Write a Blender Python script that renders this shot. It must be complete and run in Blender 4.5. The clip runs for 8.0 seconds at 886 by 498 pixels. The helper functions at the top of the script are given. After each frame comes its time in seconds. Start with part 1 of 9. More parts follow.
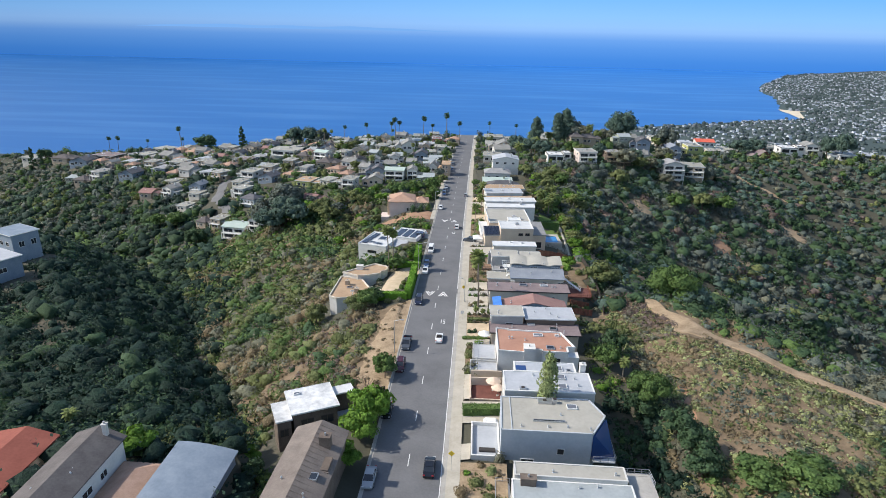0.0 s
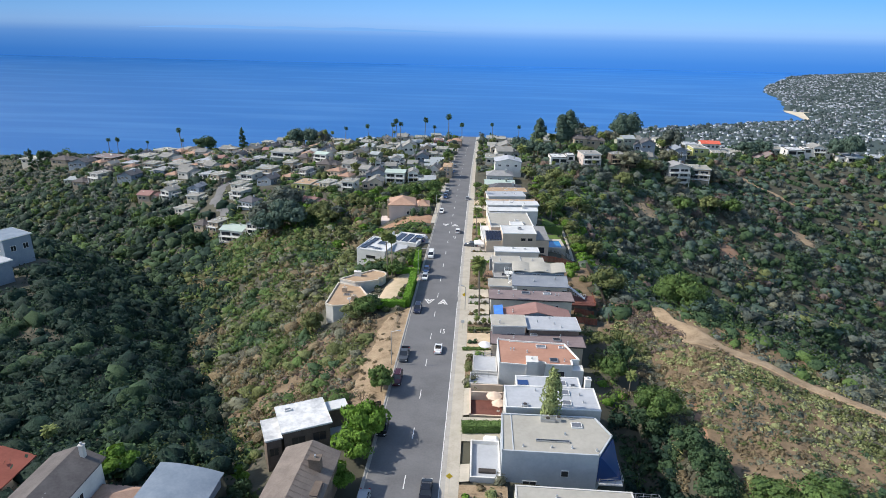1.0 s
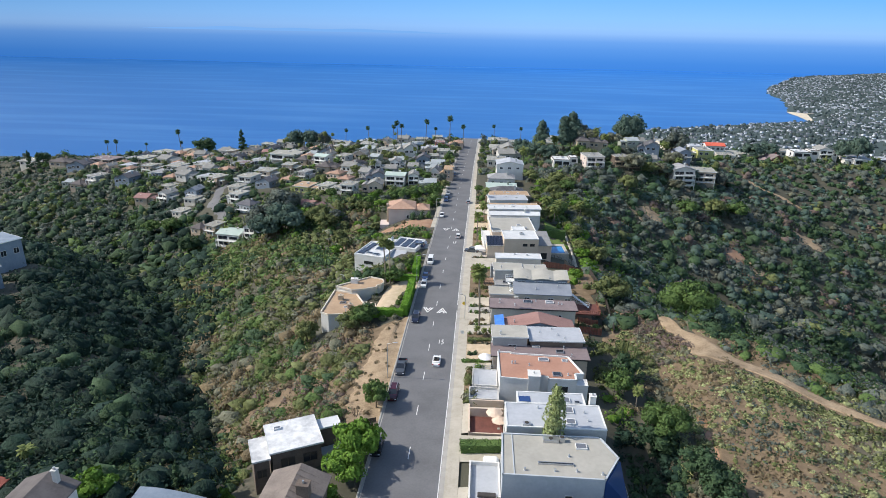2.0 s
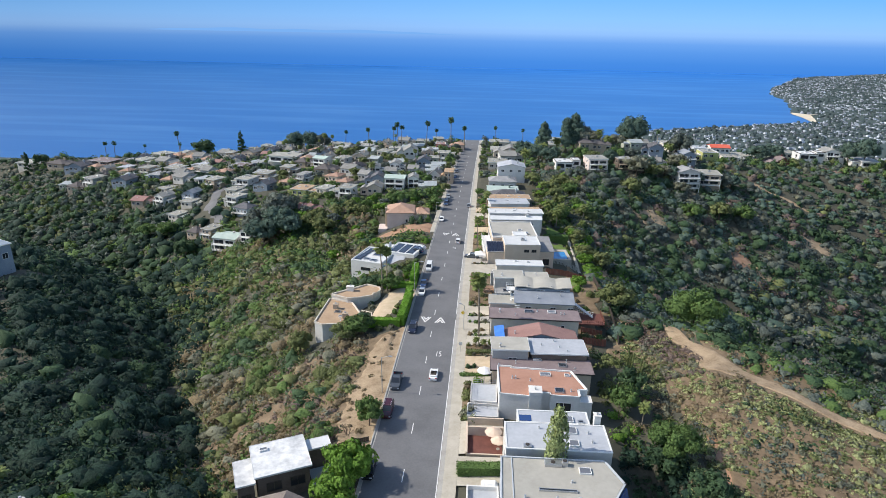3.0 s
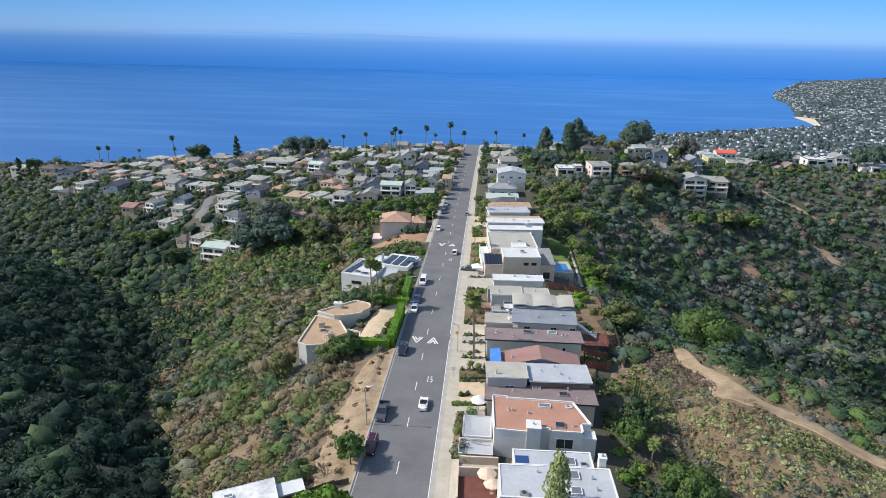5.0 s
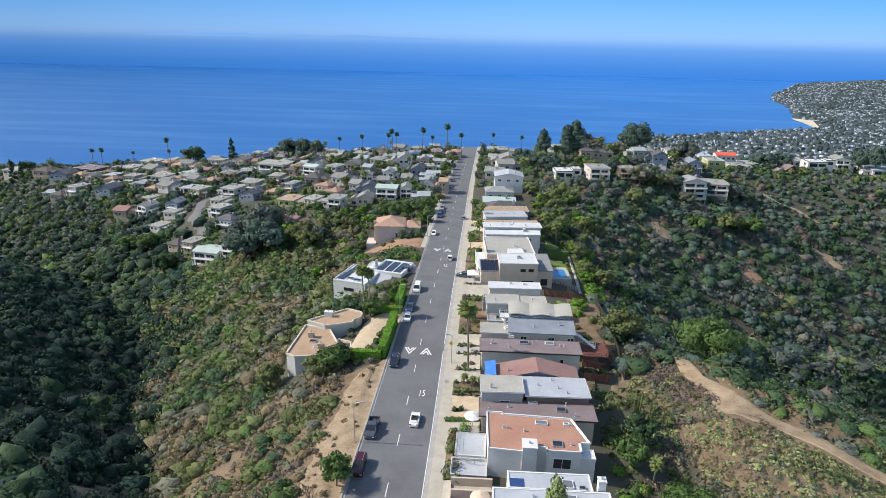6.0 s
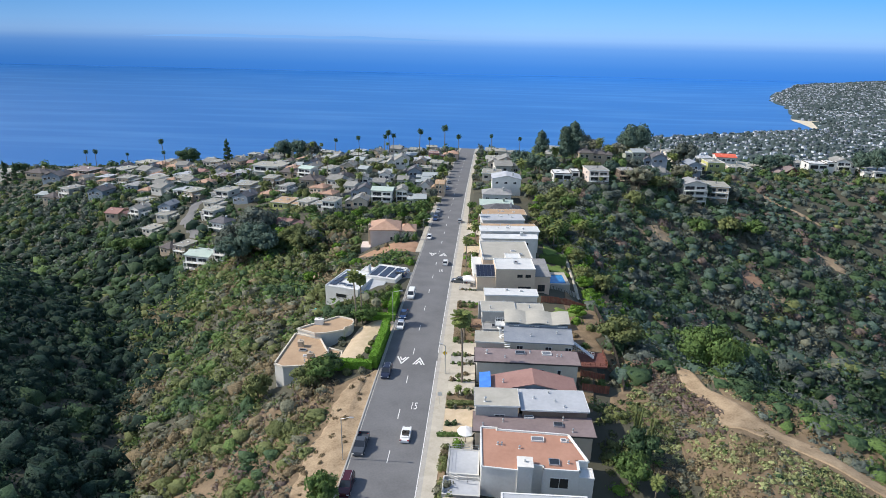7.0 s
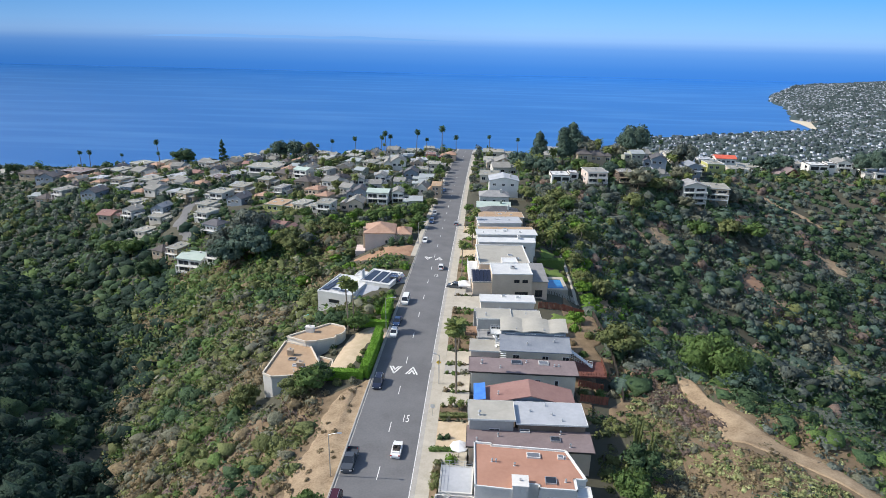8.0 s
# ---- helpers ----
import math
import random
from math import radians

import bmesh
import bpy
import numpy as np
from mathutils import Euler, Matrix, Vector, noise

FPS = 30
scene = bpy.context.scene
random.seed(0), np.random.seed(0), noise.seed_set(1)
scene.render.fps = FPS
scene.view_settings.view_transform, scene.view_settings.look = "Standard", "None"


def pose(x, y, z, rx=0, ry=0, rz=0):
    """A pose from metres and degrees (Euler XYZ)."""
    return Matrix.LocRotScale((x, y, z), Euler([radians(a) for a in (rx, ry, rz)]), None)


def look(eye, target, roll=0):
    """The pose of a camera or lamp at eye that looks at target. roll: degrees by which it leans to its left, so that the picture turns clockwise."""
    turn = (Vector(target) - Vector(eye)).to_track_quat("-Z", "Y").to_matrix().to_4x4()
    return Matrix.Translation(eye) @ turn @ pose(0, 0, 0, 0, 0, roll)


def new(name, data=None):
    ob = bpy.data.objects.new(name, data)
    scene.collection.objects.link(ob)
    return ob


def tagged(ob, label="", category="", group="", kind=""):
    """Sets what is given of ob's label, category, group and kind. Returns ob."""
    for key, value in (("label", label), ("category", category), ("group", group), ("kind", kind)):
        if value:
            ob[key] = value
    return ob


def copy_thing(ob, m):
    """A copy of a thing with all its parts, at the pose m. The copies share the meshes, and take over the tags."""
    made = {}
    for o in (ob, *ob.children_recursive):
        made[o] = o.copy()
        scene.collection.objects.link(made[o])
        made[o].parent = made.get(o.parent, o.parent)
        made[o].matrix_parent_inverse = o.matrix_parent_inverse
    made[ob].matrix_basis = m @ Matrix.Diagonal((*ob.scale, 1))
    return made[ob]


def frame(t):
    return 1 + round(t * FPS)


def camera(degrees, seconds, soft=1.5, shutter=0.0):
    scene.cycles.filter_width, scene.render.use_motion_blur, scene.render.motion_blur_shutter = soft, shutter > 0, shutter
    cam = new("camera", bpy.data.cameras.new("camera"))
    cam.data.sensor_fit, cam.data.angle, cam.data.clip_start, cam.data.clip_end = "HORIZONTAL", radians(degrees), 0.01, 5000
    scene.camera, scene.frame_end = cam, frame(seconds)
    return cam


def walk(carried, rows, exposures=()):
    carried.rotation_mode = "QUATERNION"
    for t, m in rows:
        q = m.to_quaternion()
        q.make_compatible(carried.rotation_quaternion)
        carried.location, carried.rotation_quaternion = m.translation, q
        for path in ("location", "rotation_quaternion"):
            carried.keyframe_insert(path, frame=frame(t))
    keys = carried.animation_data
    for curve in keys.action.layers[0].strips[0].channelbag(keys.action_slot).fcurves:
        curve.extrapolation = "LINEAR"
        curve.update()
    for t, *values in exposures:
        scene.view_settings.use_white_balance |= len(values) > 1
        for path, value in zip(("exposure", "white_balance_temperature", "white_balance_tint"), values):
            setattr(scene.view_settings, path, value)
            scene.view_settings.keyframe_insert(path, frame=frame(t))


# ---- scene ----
cam = camera(73.23, 8.0, 0.5)
PATH = [
    (0, pose(0.086, 0.043, 60.057, 69.950, -1.114, 3.706)),
    (0.5, pose(0.282, 2.497, 59.903, 69.988, -1.127, 3.853)),
    (1, pose(0.537, 5.264, 59.702, 70.034, -1.090, 3.989)),
    (1.5, pose(0.719, 7.807, 59.534, 70.093, -1.072, 4.099)),
    (3, pose(1.502, 16.070, 59.101, 70.222, -1.008, 4.404)),
    (3.5, pose(1.795, 18.589, 58.949, 70.295, -1.011, 4.516)),
    (4, pose(2.108, 21.273, 58.821, 70.390, -1.008, 4.593)),
    (4.5, pose(2.477, 23.720, 58.620, 70.468, -1.006, 4.647)),
    (6, pose(3.575, 31.076, 58.142, 70.702, -1.029, 4.483)),
    (6.5, pose(4.021, 33.367, 58.008, 70.736, -1.026, 4.444)),
    (7, pose(4.383, 35.558, 57.877, 70.785, -1.058, 4.383)),
    (7.5, pose(4.758, 37.733, 57.806, 70.808, -1.072, 4.326)),
    (8, pose(5.102, 39.700, 57.745, 70.803, -1.101, 4.276)),
]
walk(cam, PATH)

# ---- world, sun ----
SUN_FROM = Vector((-0.765, -0.01, 0.645))
sky_world = bpy.data.worlds.new("sky")
scene.world = sky_world
sky_world.use_nodes = True
wn = sky_world.node_tree.nodes
sky = wn.new("ShaderNodeTexSky")
sky.sky_type, sky.sun_disc = "NISHITA", False
sky.sun_elevation = math.asin(SUN_FROM.normalized().z)
sky.sun_rotation = math.atan2(SUN_FROM.x, SUN_FROM.y)
sky.altitude, sky.air_density, sky.dust_density, sky.ozone_density = 100.0, 1.0, 1.0, 1.5
wn["Background"].inputs[1].default_value = 0.15
sky_world.node_tree.links.new(sky.outputs[0], wn["Background"].inputs[0])
sun = new("sun", bpy.data.lights.new("sun", "SUN"))
sun.data.energy, sun.data.angle, sun.data.color = 3.75, radians(0.6), (1.0, 0.93, 0.825)
sun.matrix_world = look(SUN_FROM * 100, (0, 0, 0))
scene.view_settings.exposure = 0.30


# ---- shape of the land ----
def road_mid(y):
    """Middle of the street, along y."""
    return np.interp(y, (0, 75, 120, 160, 216, 337, 460, 520), (-9.2, -9.3, -9.55, -10.0, -10.35, -10.8, -10.4, -10.3))


def road_z(y):
    """Height of the street, falling towards the sea."""
    return np.interp(y, (-400, 0, 150, 470, 520, 700), (4.0, -2.1, -6.9, -19.4, -24.0, -90.0))


def smin(a, b, k):
    h = np.clip(0.5 + 0.5 * (b - a) / k, 0, 1)
    return b + (a - b) * h - k * h * (1 - h)


def step(a, b, v):
    t = np.clip((v - a) / (b - a), 0, 1)
    return t * t * (3 - 2 * t)


CANYON_WEST = ((-44, 92, -13), (-58, 118, -22), (-82, 152, -32), (-105, 195, -42), (-150, 250, -53), (-260, 330, -64), (-460, 440, -100))
CANYON_EAST = ((34, 192, -12), (60, 207, -27), (110, 232, -52), (160, 240, -66), (230, 252, -84), (340, 200, -100))
COAST = ((-6000, 1300), (-800, 1080), (0, 1020), (220, 1390), (357, 1640), (509, 1720), (739, 1835), (900, 1925), (994, 1935), (1034, 2116), (1031, 2194), (1140, 2454), (1230, 2720), (1292, 2990), (1480, 3400), (1750, 3850), (2000, 4280), (2450, 4700), (2700, 6000))
SEA = -175.0


def valley(x, y, line, left_slope, right_slope):
    """Height of a V-shaped valley's sides above its falling bottom line, and the side that a place is on."""
    best, side = np.full(np.shape(x), 1e9), np.zeros(np.shape(x))
    for (x0, y0, z0), (x1, y1, z1) in zip(line, line[1:]):
        dx, dy = x1 - x0, y1 - y0
        s = np.clip(((x - x0) * dx + (y - y0) * dy) / (dx * dx + dy * dy), 0, 1)
        far = np.hypot(x - x0 - s * dx, y - y0 - s * dy)
        on_left = dx * (y - y0) - dy * (x - x0) > 0
        z = z0 + s * (z1 - z0) + far * np.where(on_left, left_slope, right_slope)
        side = np.where(z < best, on_left, side)
        best = np.minimum(best, z)
    return best, side


def coast_gap(x, y):
    """Metres inland of the shore, negative out at sea."""
    best, sign = np.full(np.shape(x), 1e9), np.ones(np.shape(x))
    for (x0, y0), (x1, y1) in zip(COAST, COAST[1:]):
        dx, dy = x1 - x0, y1 - y0
        s = np.clip(((x - x0) * dx + (y - y0) * dy) / (dx * dx + dy * dy), 0, 1)
        far = np.hypot(x - x0 - s * dx, y - y0 - s * dy)
        sign = np.where(far < best, np.where(dx * (y - y0) - dy * (x - x0) > 0, -1.0, 1.0), sign)
        best = np.minimum(best, far)
    return best * sign


def ripple(x, y):
    """Small knolls and gullies of the hillsides."""
    return (np.sin(x * 0.11 + 1.3 * np.sin(y * 0.05)) * np.sin(y * 0.13 + x * 0.031) + 0.5 * np.sin(x * 0.31 + y * 0.17) * np.sin(y * 0.29 - x * 0.12))


def ground_z(x, y):
    """Height of the ground."""
    x, y = np.asarray(x, float), np.asarray(y, float)
    rz, off = road_z(y), x - road_mid(y)
    west, east = np.maximum(0, -off - 9), np.maximum(0, off - 9)
    top = rz - 0.085 * np.minimum(west, 320) - 0.02 * np.maximum(0, west - 320) - 0.045 * np.minimum(east, 400)
    top = top + 13.0 * np.exp(-((x - 66) / 52) ** 2 - ((y - 352) / 56) ** 2)
    top = top + 5.0 * np.exp(-((x + 90) / 45) ** 2 - ((y - 410) / 50) ** 2)
    top = top + 9.0 * step(345, 395, y) * step(500, 445, y) * step(25, 60, x) * step(430, 300, x)
    top = top + 3.5 * step(33, 55, x) * step(175, 135, y) - 4.5 * np.exp(-((x - 29) / 4.5) ** 2) * step(112, 98, y)
    top = top - 0.30 * np.clip(west - 7, 0, 22) * step(268, 236, y) * step(60, 96, y)
    beyond = (x - 44) * 0.714 + (y - 150) * 0.70
    top = top - 0.42 * np.maximum(0, beyond - 3.0) * step(34, 44, x) * step(215, 180, y)
    low, side = valley(x, y, CANYON_WEST, 0.74, 0.5)
    bank = -2.0 - 0.38 * np.maximum(0, y - 180) - 0.03 * np.maximum(0, y - 70)
    top = np.where((side > 0.5) & (x < -35) & (y < 420), np.minimum(bank, top + 8), top)
    z = smin(top, low, 7.0)
    low_e, _ = valley(x, y, CANYON_EAST, 0.5, 0.6)
    z = np.where(x > 22, smin(z, np.maximum(low_e, -130), 6.0), z)
    z = z + ripple(x, y) * 0.9 * step(14, 40, np.abs(off)) * step(700, 420, y)
    edge = 500 + 0.12 * np.abs(x)
    z = z - 0.36 * np.maximum(0, y - edge)
    gap = coast_gap(x, y)
    shelf = np.where(gap > 0, SEA + 4 + 28 * step(0, 420, gap) + 0.016 * np.maximum(0, gap - 420), SEA - 6 + 0.05 * np.maximum(gap, -80))
    shelf = np.where(gap > 0, SEA - 1 + (shelf - SEA + 1) * step(0, 30, gap), shelf)
    z = np.where(y > 420, np.maximum(z, shelf), z)
    return np.where(np.abs(off) < 8.6, np.minimum(z, rz - 0.35), z)
# ---- materials ----
def surface(name, one, two, size=1.0, rough=0.85, bump=0.15, vary=0.0, metal=0.0, fine=6.0, island=0.0, spec=0.4, weight=0.55):
    """A node material: two colours mixed by coarse and fine noise of a real size in metres, with relief."""
    m = bpy.data.materials.new(name)
    m.use_nodes = True
    n, k = m.node_tree.nodes, m.node_tree.links.new
    b = n["Principled BSDF"]
    b.inputs["Roughness"].default_value, b.inputs["Metallic"].default_value = rough, metal
    b.inputs["Specular IOR Level"].default_value = spec
    where = n.new("ShaderNodeNewGeometry")
    coarse, grain = n.new("ShaderNodeTexNoise"), n.new("ShaderNodeTexNoise")
    for tex, s in ((coarse, 1.0 / size), (grain, fine / size)):
        tex.inputs["Scale"].default_value, tex.inputs["Detail"].default_value = s, 4.0
        k(where.outputs["Position"], tex.inputs["Vector"])
    add = n.new("ShaderNodeMath")
    add.operation = "MULTIPLY_ADD"
    k(grain.outputs["Fac"], add.inputs[0])
    add.inputs[1].default_value = weight
    k(coarse.outputs["Fac"], add.inputs[2])
    ramp = n.new("ShaderNodeMapRange")
    ramp.inputs["From Min"].default_value, ramp.inputs["From Max"].default_value = 0.245 + 0.5 * weight, 0.745 + 0.5 * weight
    k(add.outputs[0], ramp.inputs["Value"])
    mix = n.new("ShaderNodeMix")
    mix.data_type = "RGBA"
    k(ramp.outputs[0], mix.inputs[0])
    mix.inputs[6].default_value, mix.inputs[7].default_value = (*one, 1), (*two, 1)
    colour = mix.outputs[2]
    if vary or island:
        hue = n.new("ShaderNodeHueSaturation")
        rnd = n.new("ShaderNodeMapRange")
        if island:
            k(where.outputs["Random Per Island"], rnd.inputs["Value"])
        else:
            info = n.new("ShaderNodeObjectInfo")
            k(info.outputs["Random"], rnd.inputs["Value"])
        spread = vary or island
        rnd.inputs["To Min"].default_value, rnd.inputs["To Max"].default_value = 1 - spread, 1 + spread
        k(rnd.outputs[0], hue.inputs["Value"])
        k(colour, hue.inputs["Color"])
        colour = hue.outputs[0]
    k(colour, b.inputs["Base Color"])
    if bump:
        relief = n.new("ShaderNodeBump")
        relief.inputs["Strength"].default_value, relief.inputs["Distance"].default_value = bump, 0.05 * size
        k(add.outputs[0], relief.inputs["Height"])
        k(relief.outputs[0], b.inputs["Normal"])
    return m


def leafy(name, one, two, island=0.2, size=6.0):
    """Foliage: slightly translucent, each leaf clump with a shade of its own."""
    m = surface(name, one, two, size=size, rough=0.75, bump=0.8, island=island, fine=22.0, spec=0.25, weight=1.5)
    n, k = m.node_tree.nodes, m.node_tree.links.new
    b = n["Principled BSDF"]
    thin, both = n.new("ShaderNodeBsdfTranslucent"), n.new("ShaderNodeMixShader")
    both.inputs[0].default_value = 0.22
    k(b.inputs["Base Color"].links[0].from_socket, thin.inputs["Color"])
    k(b.outputs[0], both.inputs[1])
    k(thin.outputs[0], both.inputs[2])
    k(both.outputs[0], n["Material Output"].inputs["Surface"])
    return m


ASPHALT = surface("asphalt", (0.128, 0.129, 0.133), (0.178, 0.179, 0.184), size=5.0, rough=0.9, bump=0.1, fine=14)
CONCRETE = surface("concrete", (0.33, 0.315, 0.285), (0.44, 0.42, 0.385), size=2.0, rough=0.9, bump=0.1)
PALE_CONCRETE = surface("pale_concrete", (0.40, 0.36, 0.29), (0.52, 0.48, 0.40), size=2.0, rough=0.9, bump=0.1)
TAN_PAVING = surface("tan_paving", (0.46, 0.36, 0.24), (0.58, 0.47, 0.33), size=1.5, rough=0.9, bump=0.1)
PAINT_WHITE = surface("road_paint", (0.62, 0.62, 0.60), (0.80, 0.80, 0.78), size=0.6, rough=0.7, bump=0.05)
STUCCO = {
    "white": surface("white_stucco", (0.63, 0.615, 0.585), (0.75, 0.735, 0.70), size=2.5, bump=0.08, vary=0.04),
    "grey": surface("grey_stucco", (0.36, 0.355, 0.345), (0.46, 0.455, 0.44), size=2.5, bump=0.08, vary=0.06),
    "pale": surface("pale_grey_stucco", (0.50, 0.49, 0.465), (0.60, 0.59, 0.56), size=2.5, bump=0.08, vary=0.06),
    "beige": surface("beige_stucco", (0.60, 0.48, 0.37), (0.69, 0.57, 0.45), size=2.5, bump=0.08, vary=0.08),
    "tan": surface("tan_stucco", (0.40, 0.32, 0.24), (0.50, 0.41, 0.31), size=2.5, bump=0.08, vary=0.08),
    "pink": surface("pinkish_stucco", (0.56, 0.47, 0.43), (0.65, 0.56, 0.51), size=2.5, bump=0.08, vary=0.06),
    "mist": surface("pale_blue_grey_stucco", (0.40, 0.435, 0.465), (0.50, 0.53, 0.555), size=2.5, bump=0.08),
    # cream and the beige above are lightened and warmed for bounced light
    "cream": surface("cream_stucco", (0.62, 0.56, 0.47), (0.72, 0.66, 0.56), size=2.5, bump=0.08, vary=0.06),
    "brown": surface("brown_siding", (0.11, 0.085, 0.07), (0.19, 0.15, 0.12), size=1.5, bump=0.15, vary=0.1),
    "blue": surface("blue_grey_siding", (0.20, 0.25, 0.31), (0.28, 0.33, 0.39), size=2.0, bump=0.1, vary=0.08),
    "green": surface("sage_siding", (0.30, 0.33, 0.27), (0.40, 0.43, 0.35), size=2.0, bump=0.1, vary=0.08),
    "olive": surface("olive_yellow_stucco", (0.42, 0.42, 0.16), (0.52, 0.52, 0.22), size=2.0, bump=0.1),
    "red": surface("brick_red_siding", (0.30, 0.10, 0.08), (0.42, 0.16, 0.12), size=2.0, bump=0.1, vary=0.1),
    "maroon": surface("maroon_deck_boards", (0.13, 0.05, 0.04), (0.20, 0.08, 0.06), size=1.0, bump=0.1),
}
ROOF = {
    "white": surface("white_roof_coating", (0.54, 0.55, 0.55), (0.68, 0.69, 0.68), size=3.0, rough=0.8, bump=0.06, vary=0.05),
    "light": surface("light_grey_roofing", (0.35, 0.335, 0.29), (0.44, 0.42, 0.37), size=3.5, rough=0.9, bump=0.1, vary=0.07),
    "ash": surface("ash_grey_roofing", (0.215, 0.215, 0.20), (0.30, 0.295, 0.275), size=3.0, rough=0.95, bump=0.15, vary=0.12),
    "putty": surface("putty_grey_roofing", (0.28, 0.275, 0.235), (0.365, 0.355, 0.31), size=3.0, rough=0.95, bump=0.12, vary=0.12),
    "brick": surface("brick_red_roofing", (0.24, 0.070, 0.048), (0.32, 0.10, 0.07), size=2.5, rough=0.9, bump=0.15),
    "bluish": surface("pale_blue_grey_roofing", (0.36, 0.38, 0.41), (0.46, 0.48, 0.51), size=3.5, rough=0.85, bump=0.08, vary=0.05),
    "grey": surface("grey_gravel_roofing", (0.24, 0.24, 0.24), (0.33, 0.33, 0.33), size=2.0, rough=0.95, bump=0.2, vary=0.1),
    "dark": surface("dark_composition_shingle", (0.09, 0.09, 0.10), (0.15, 0.15, 0.16), size=1.5, rough=0.95, bump=0.2, vary=0.15),
    "mauve": surface("mauve_brown_roofing", (0.185, 0.145, 0.145), (0.25, 0.20, 0.20), size=3.0, rough=0.95, bump=0.15, vary=0.06),
    "orange": surface("terracotta_coloured_roofing", (0.37, 0.195, 0.135), (0.45, 0.25, 0.18), size=4.0, rough=0.95, bump=0.12),
    "tan": surface("tan_gravel_roofing", (0.38, 0.26, 0.165), (0.48, 0.345, 0.225), size=3.0, rough=0.95, bump=0.15, vary=0.06),
    "rust": surface("rust_red_roofing", (0.265, 0.15, 0.132), (0.335, 0.20, 0.175), size=3.0, rough=0.95, bump=0.15),
    "tile": surface("clay_tile_roofing", (0.38, 0.235, 0.165), (0.49, 0.32, 0.235), size=1.2, rough=0.9, bump=0.3, vary=0.1),
    "green": surface("sea_green_roofing", (0.40, 0.50, 0.45), (0.50, 0.58, 0.52), size=2.5, rough=0.9, bump=0.1, vary=0.06),
    "wood": surface("weathered_board_roofing", (0.15, 0.125, 0.11), (0.23, 0.195, 0.17), size=1.8, rough=0.95, bump=0.25),
    "steel": surface("blue_grey_sheet_roofing", (0.17, 0.215, 0.27), (0.25, 0.30, 0.36), size=2.5, rough=0.6, bump=0.06),
    "slate": surface("slate_blue_sheet_roofing", (0.21, 0.235, 0.275), (0.285, 0.31, 0.35), size=2.5, rough=0.75, bump=0.06),
    "shake": surface("weathered_shake_roofing", (0.095, 0.085, 0.083), (0.155, 0.14, 0.135), size=2.0, rough=0.95, bump=0.3),
    "sea": surface("pale_sea_grey_roofing", (0.30, 0.335, 0.345), (0.40, 0.435, 0.445), size=3.0, rough=0.9, bump=0.08),
    "stained": surface("stained_white_roofing", (0.40, 0.41, 0.42), (0.84, 0.84, 0.82), size=2.2, rough=0.85, bump=0.05, fine=3.0),
    "red": surface("bright_red_roofing", (0.60, 0.10, 0.06), (0.68, 0.16, 0.10), size=2.5, rough=0.9, bump=0.1),
}
TRIM_WHITE = surface("white_trim", (0.66, 0.66, 0.64), (0.78, 0.78, 0.76), size=1.0, rough=0.6, bump=0.03)
TRIM_DARK = surface("dark_trim", (0.04, 0.035, 0.03), (0.07, 0.06, 0.055), size=1.0, rough=0.6, bump=0.05)
METAL = surface("galvanised_metal", (0.45, 0.46, 0.47), (0.60, 0.61, 0.62), size=0.5, rough=0.45, bump=0.05, metal=0.8)
WOOD = surface("weathered_wood", (0.20, 0.12, 0.075), (0.32, 0.21, 0.14), size=0.8, rough=0.9, bump=0.2, vary=0.15)
RED_WOOD = surface("red_stained_wood", (0.22, 0.08, 0.05), (0.32, 0.13, 0.09), size=0.8, rough=0.9, bump=0.2, vary=0.15)
CLOTH_TAN = surface("tan_canvas", (0.62, 0.47, 0.36), (0.72, 0.57, 0.45), size=0.8, rough=0.95, bump=0.05)
CLOTH_WHITE = surface("white_canvas", (0.74, 0.74, 0.73), (0.84, 0.84, 0.83), size=0.8, rough=0.95, bump=0.05)
TARP = surface("blue_tarpaulin", (0.05, 0.18, 0.62), (0.09, 0.27, 0.75), size=1.0, rough=0.5, bump=0.2)
BARK = surface("bark", (0.10, 0.075, 0.055), (0.19, 0.15, 0.115), size=0.4, rough=0.95, bump=0.4)
PALM_BARK = surface("palm_bark", (0.17, 0.14, 0.11), (0.28, 0.24, 0.19), size=0.4, rough=0.95, bump=0.4)
YELLOW = surface("yellow_sign_paint", (0.75, 0.50, 0.03), (0.82, 0.58, 0.05), size=0.5, rough=0.5, bump=0.0)
POOL_WATER = surface("pool_water", (0.02, 0.16, 0.42), (0.04, 0.26, 0.55), size=2.0, rough=0.05, bump=0.05)
TURQUOISE = surface("turquoise_water", (0.12, 0.46, 0.42), (0.20, 0.56, 0.52), size=2.0, rough=0.08, bump=0.05)
RUBBER = surface("tyre_rubber", (0.02, 0.02, 0.02), (0.03, 0.03, 0.03), size=0.3, rough=0.9, bump=0.05)
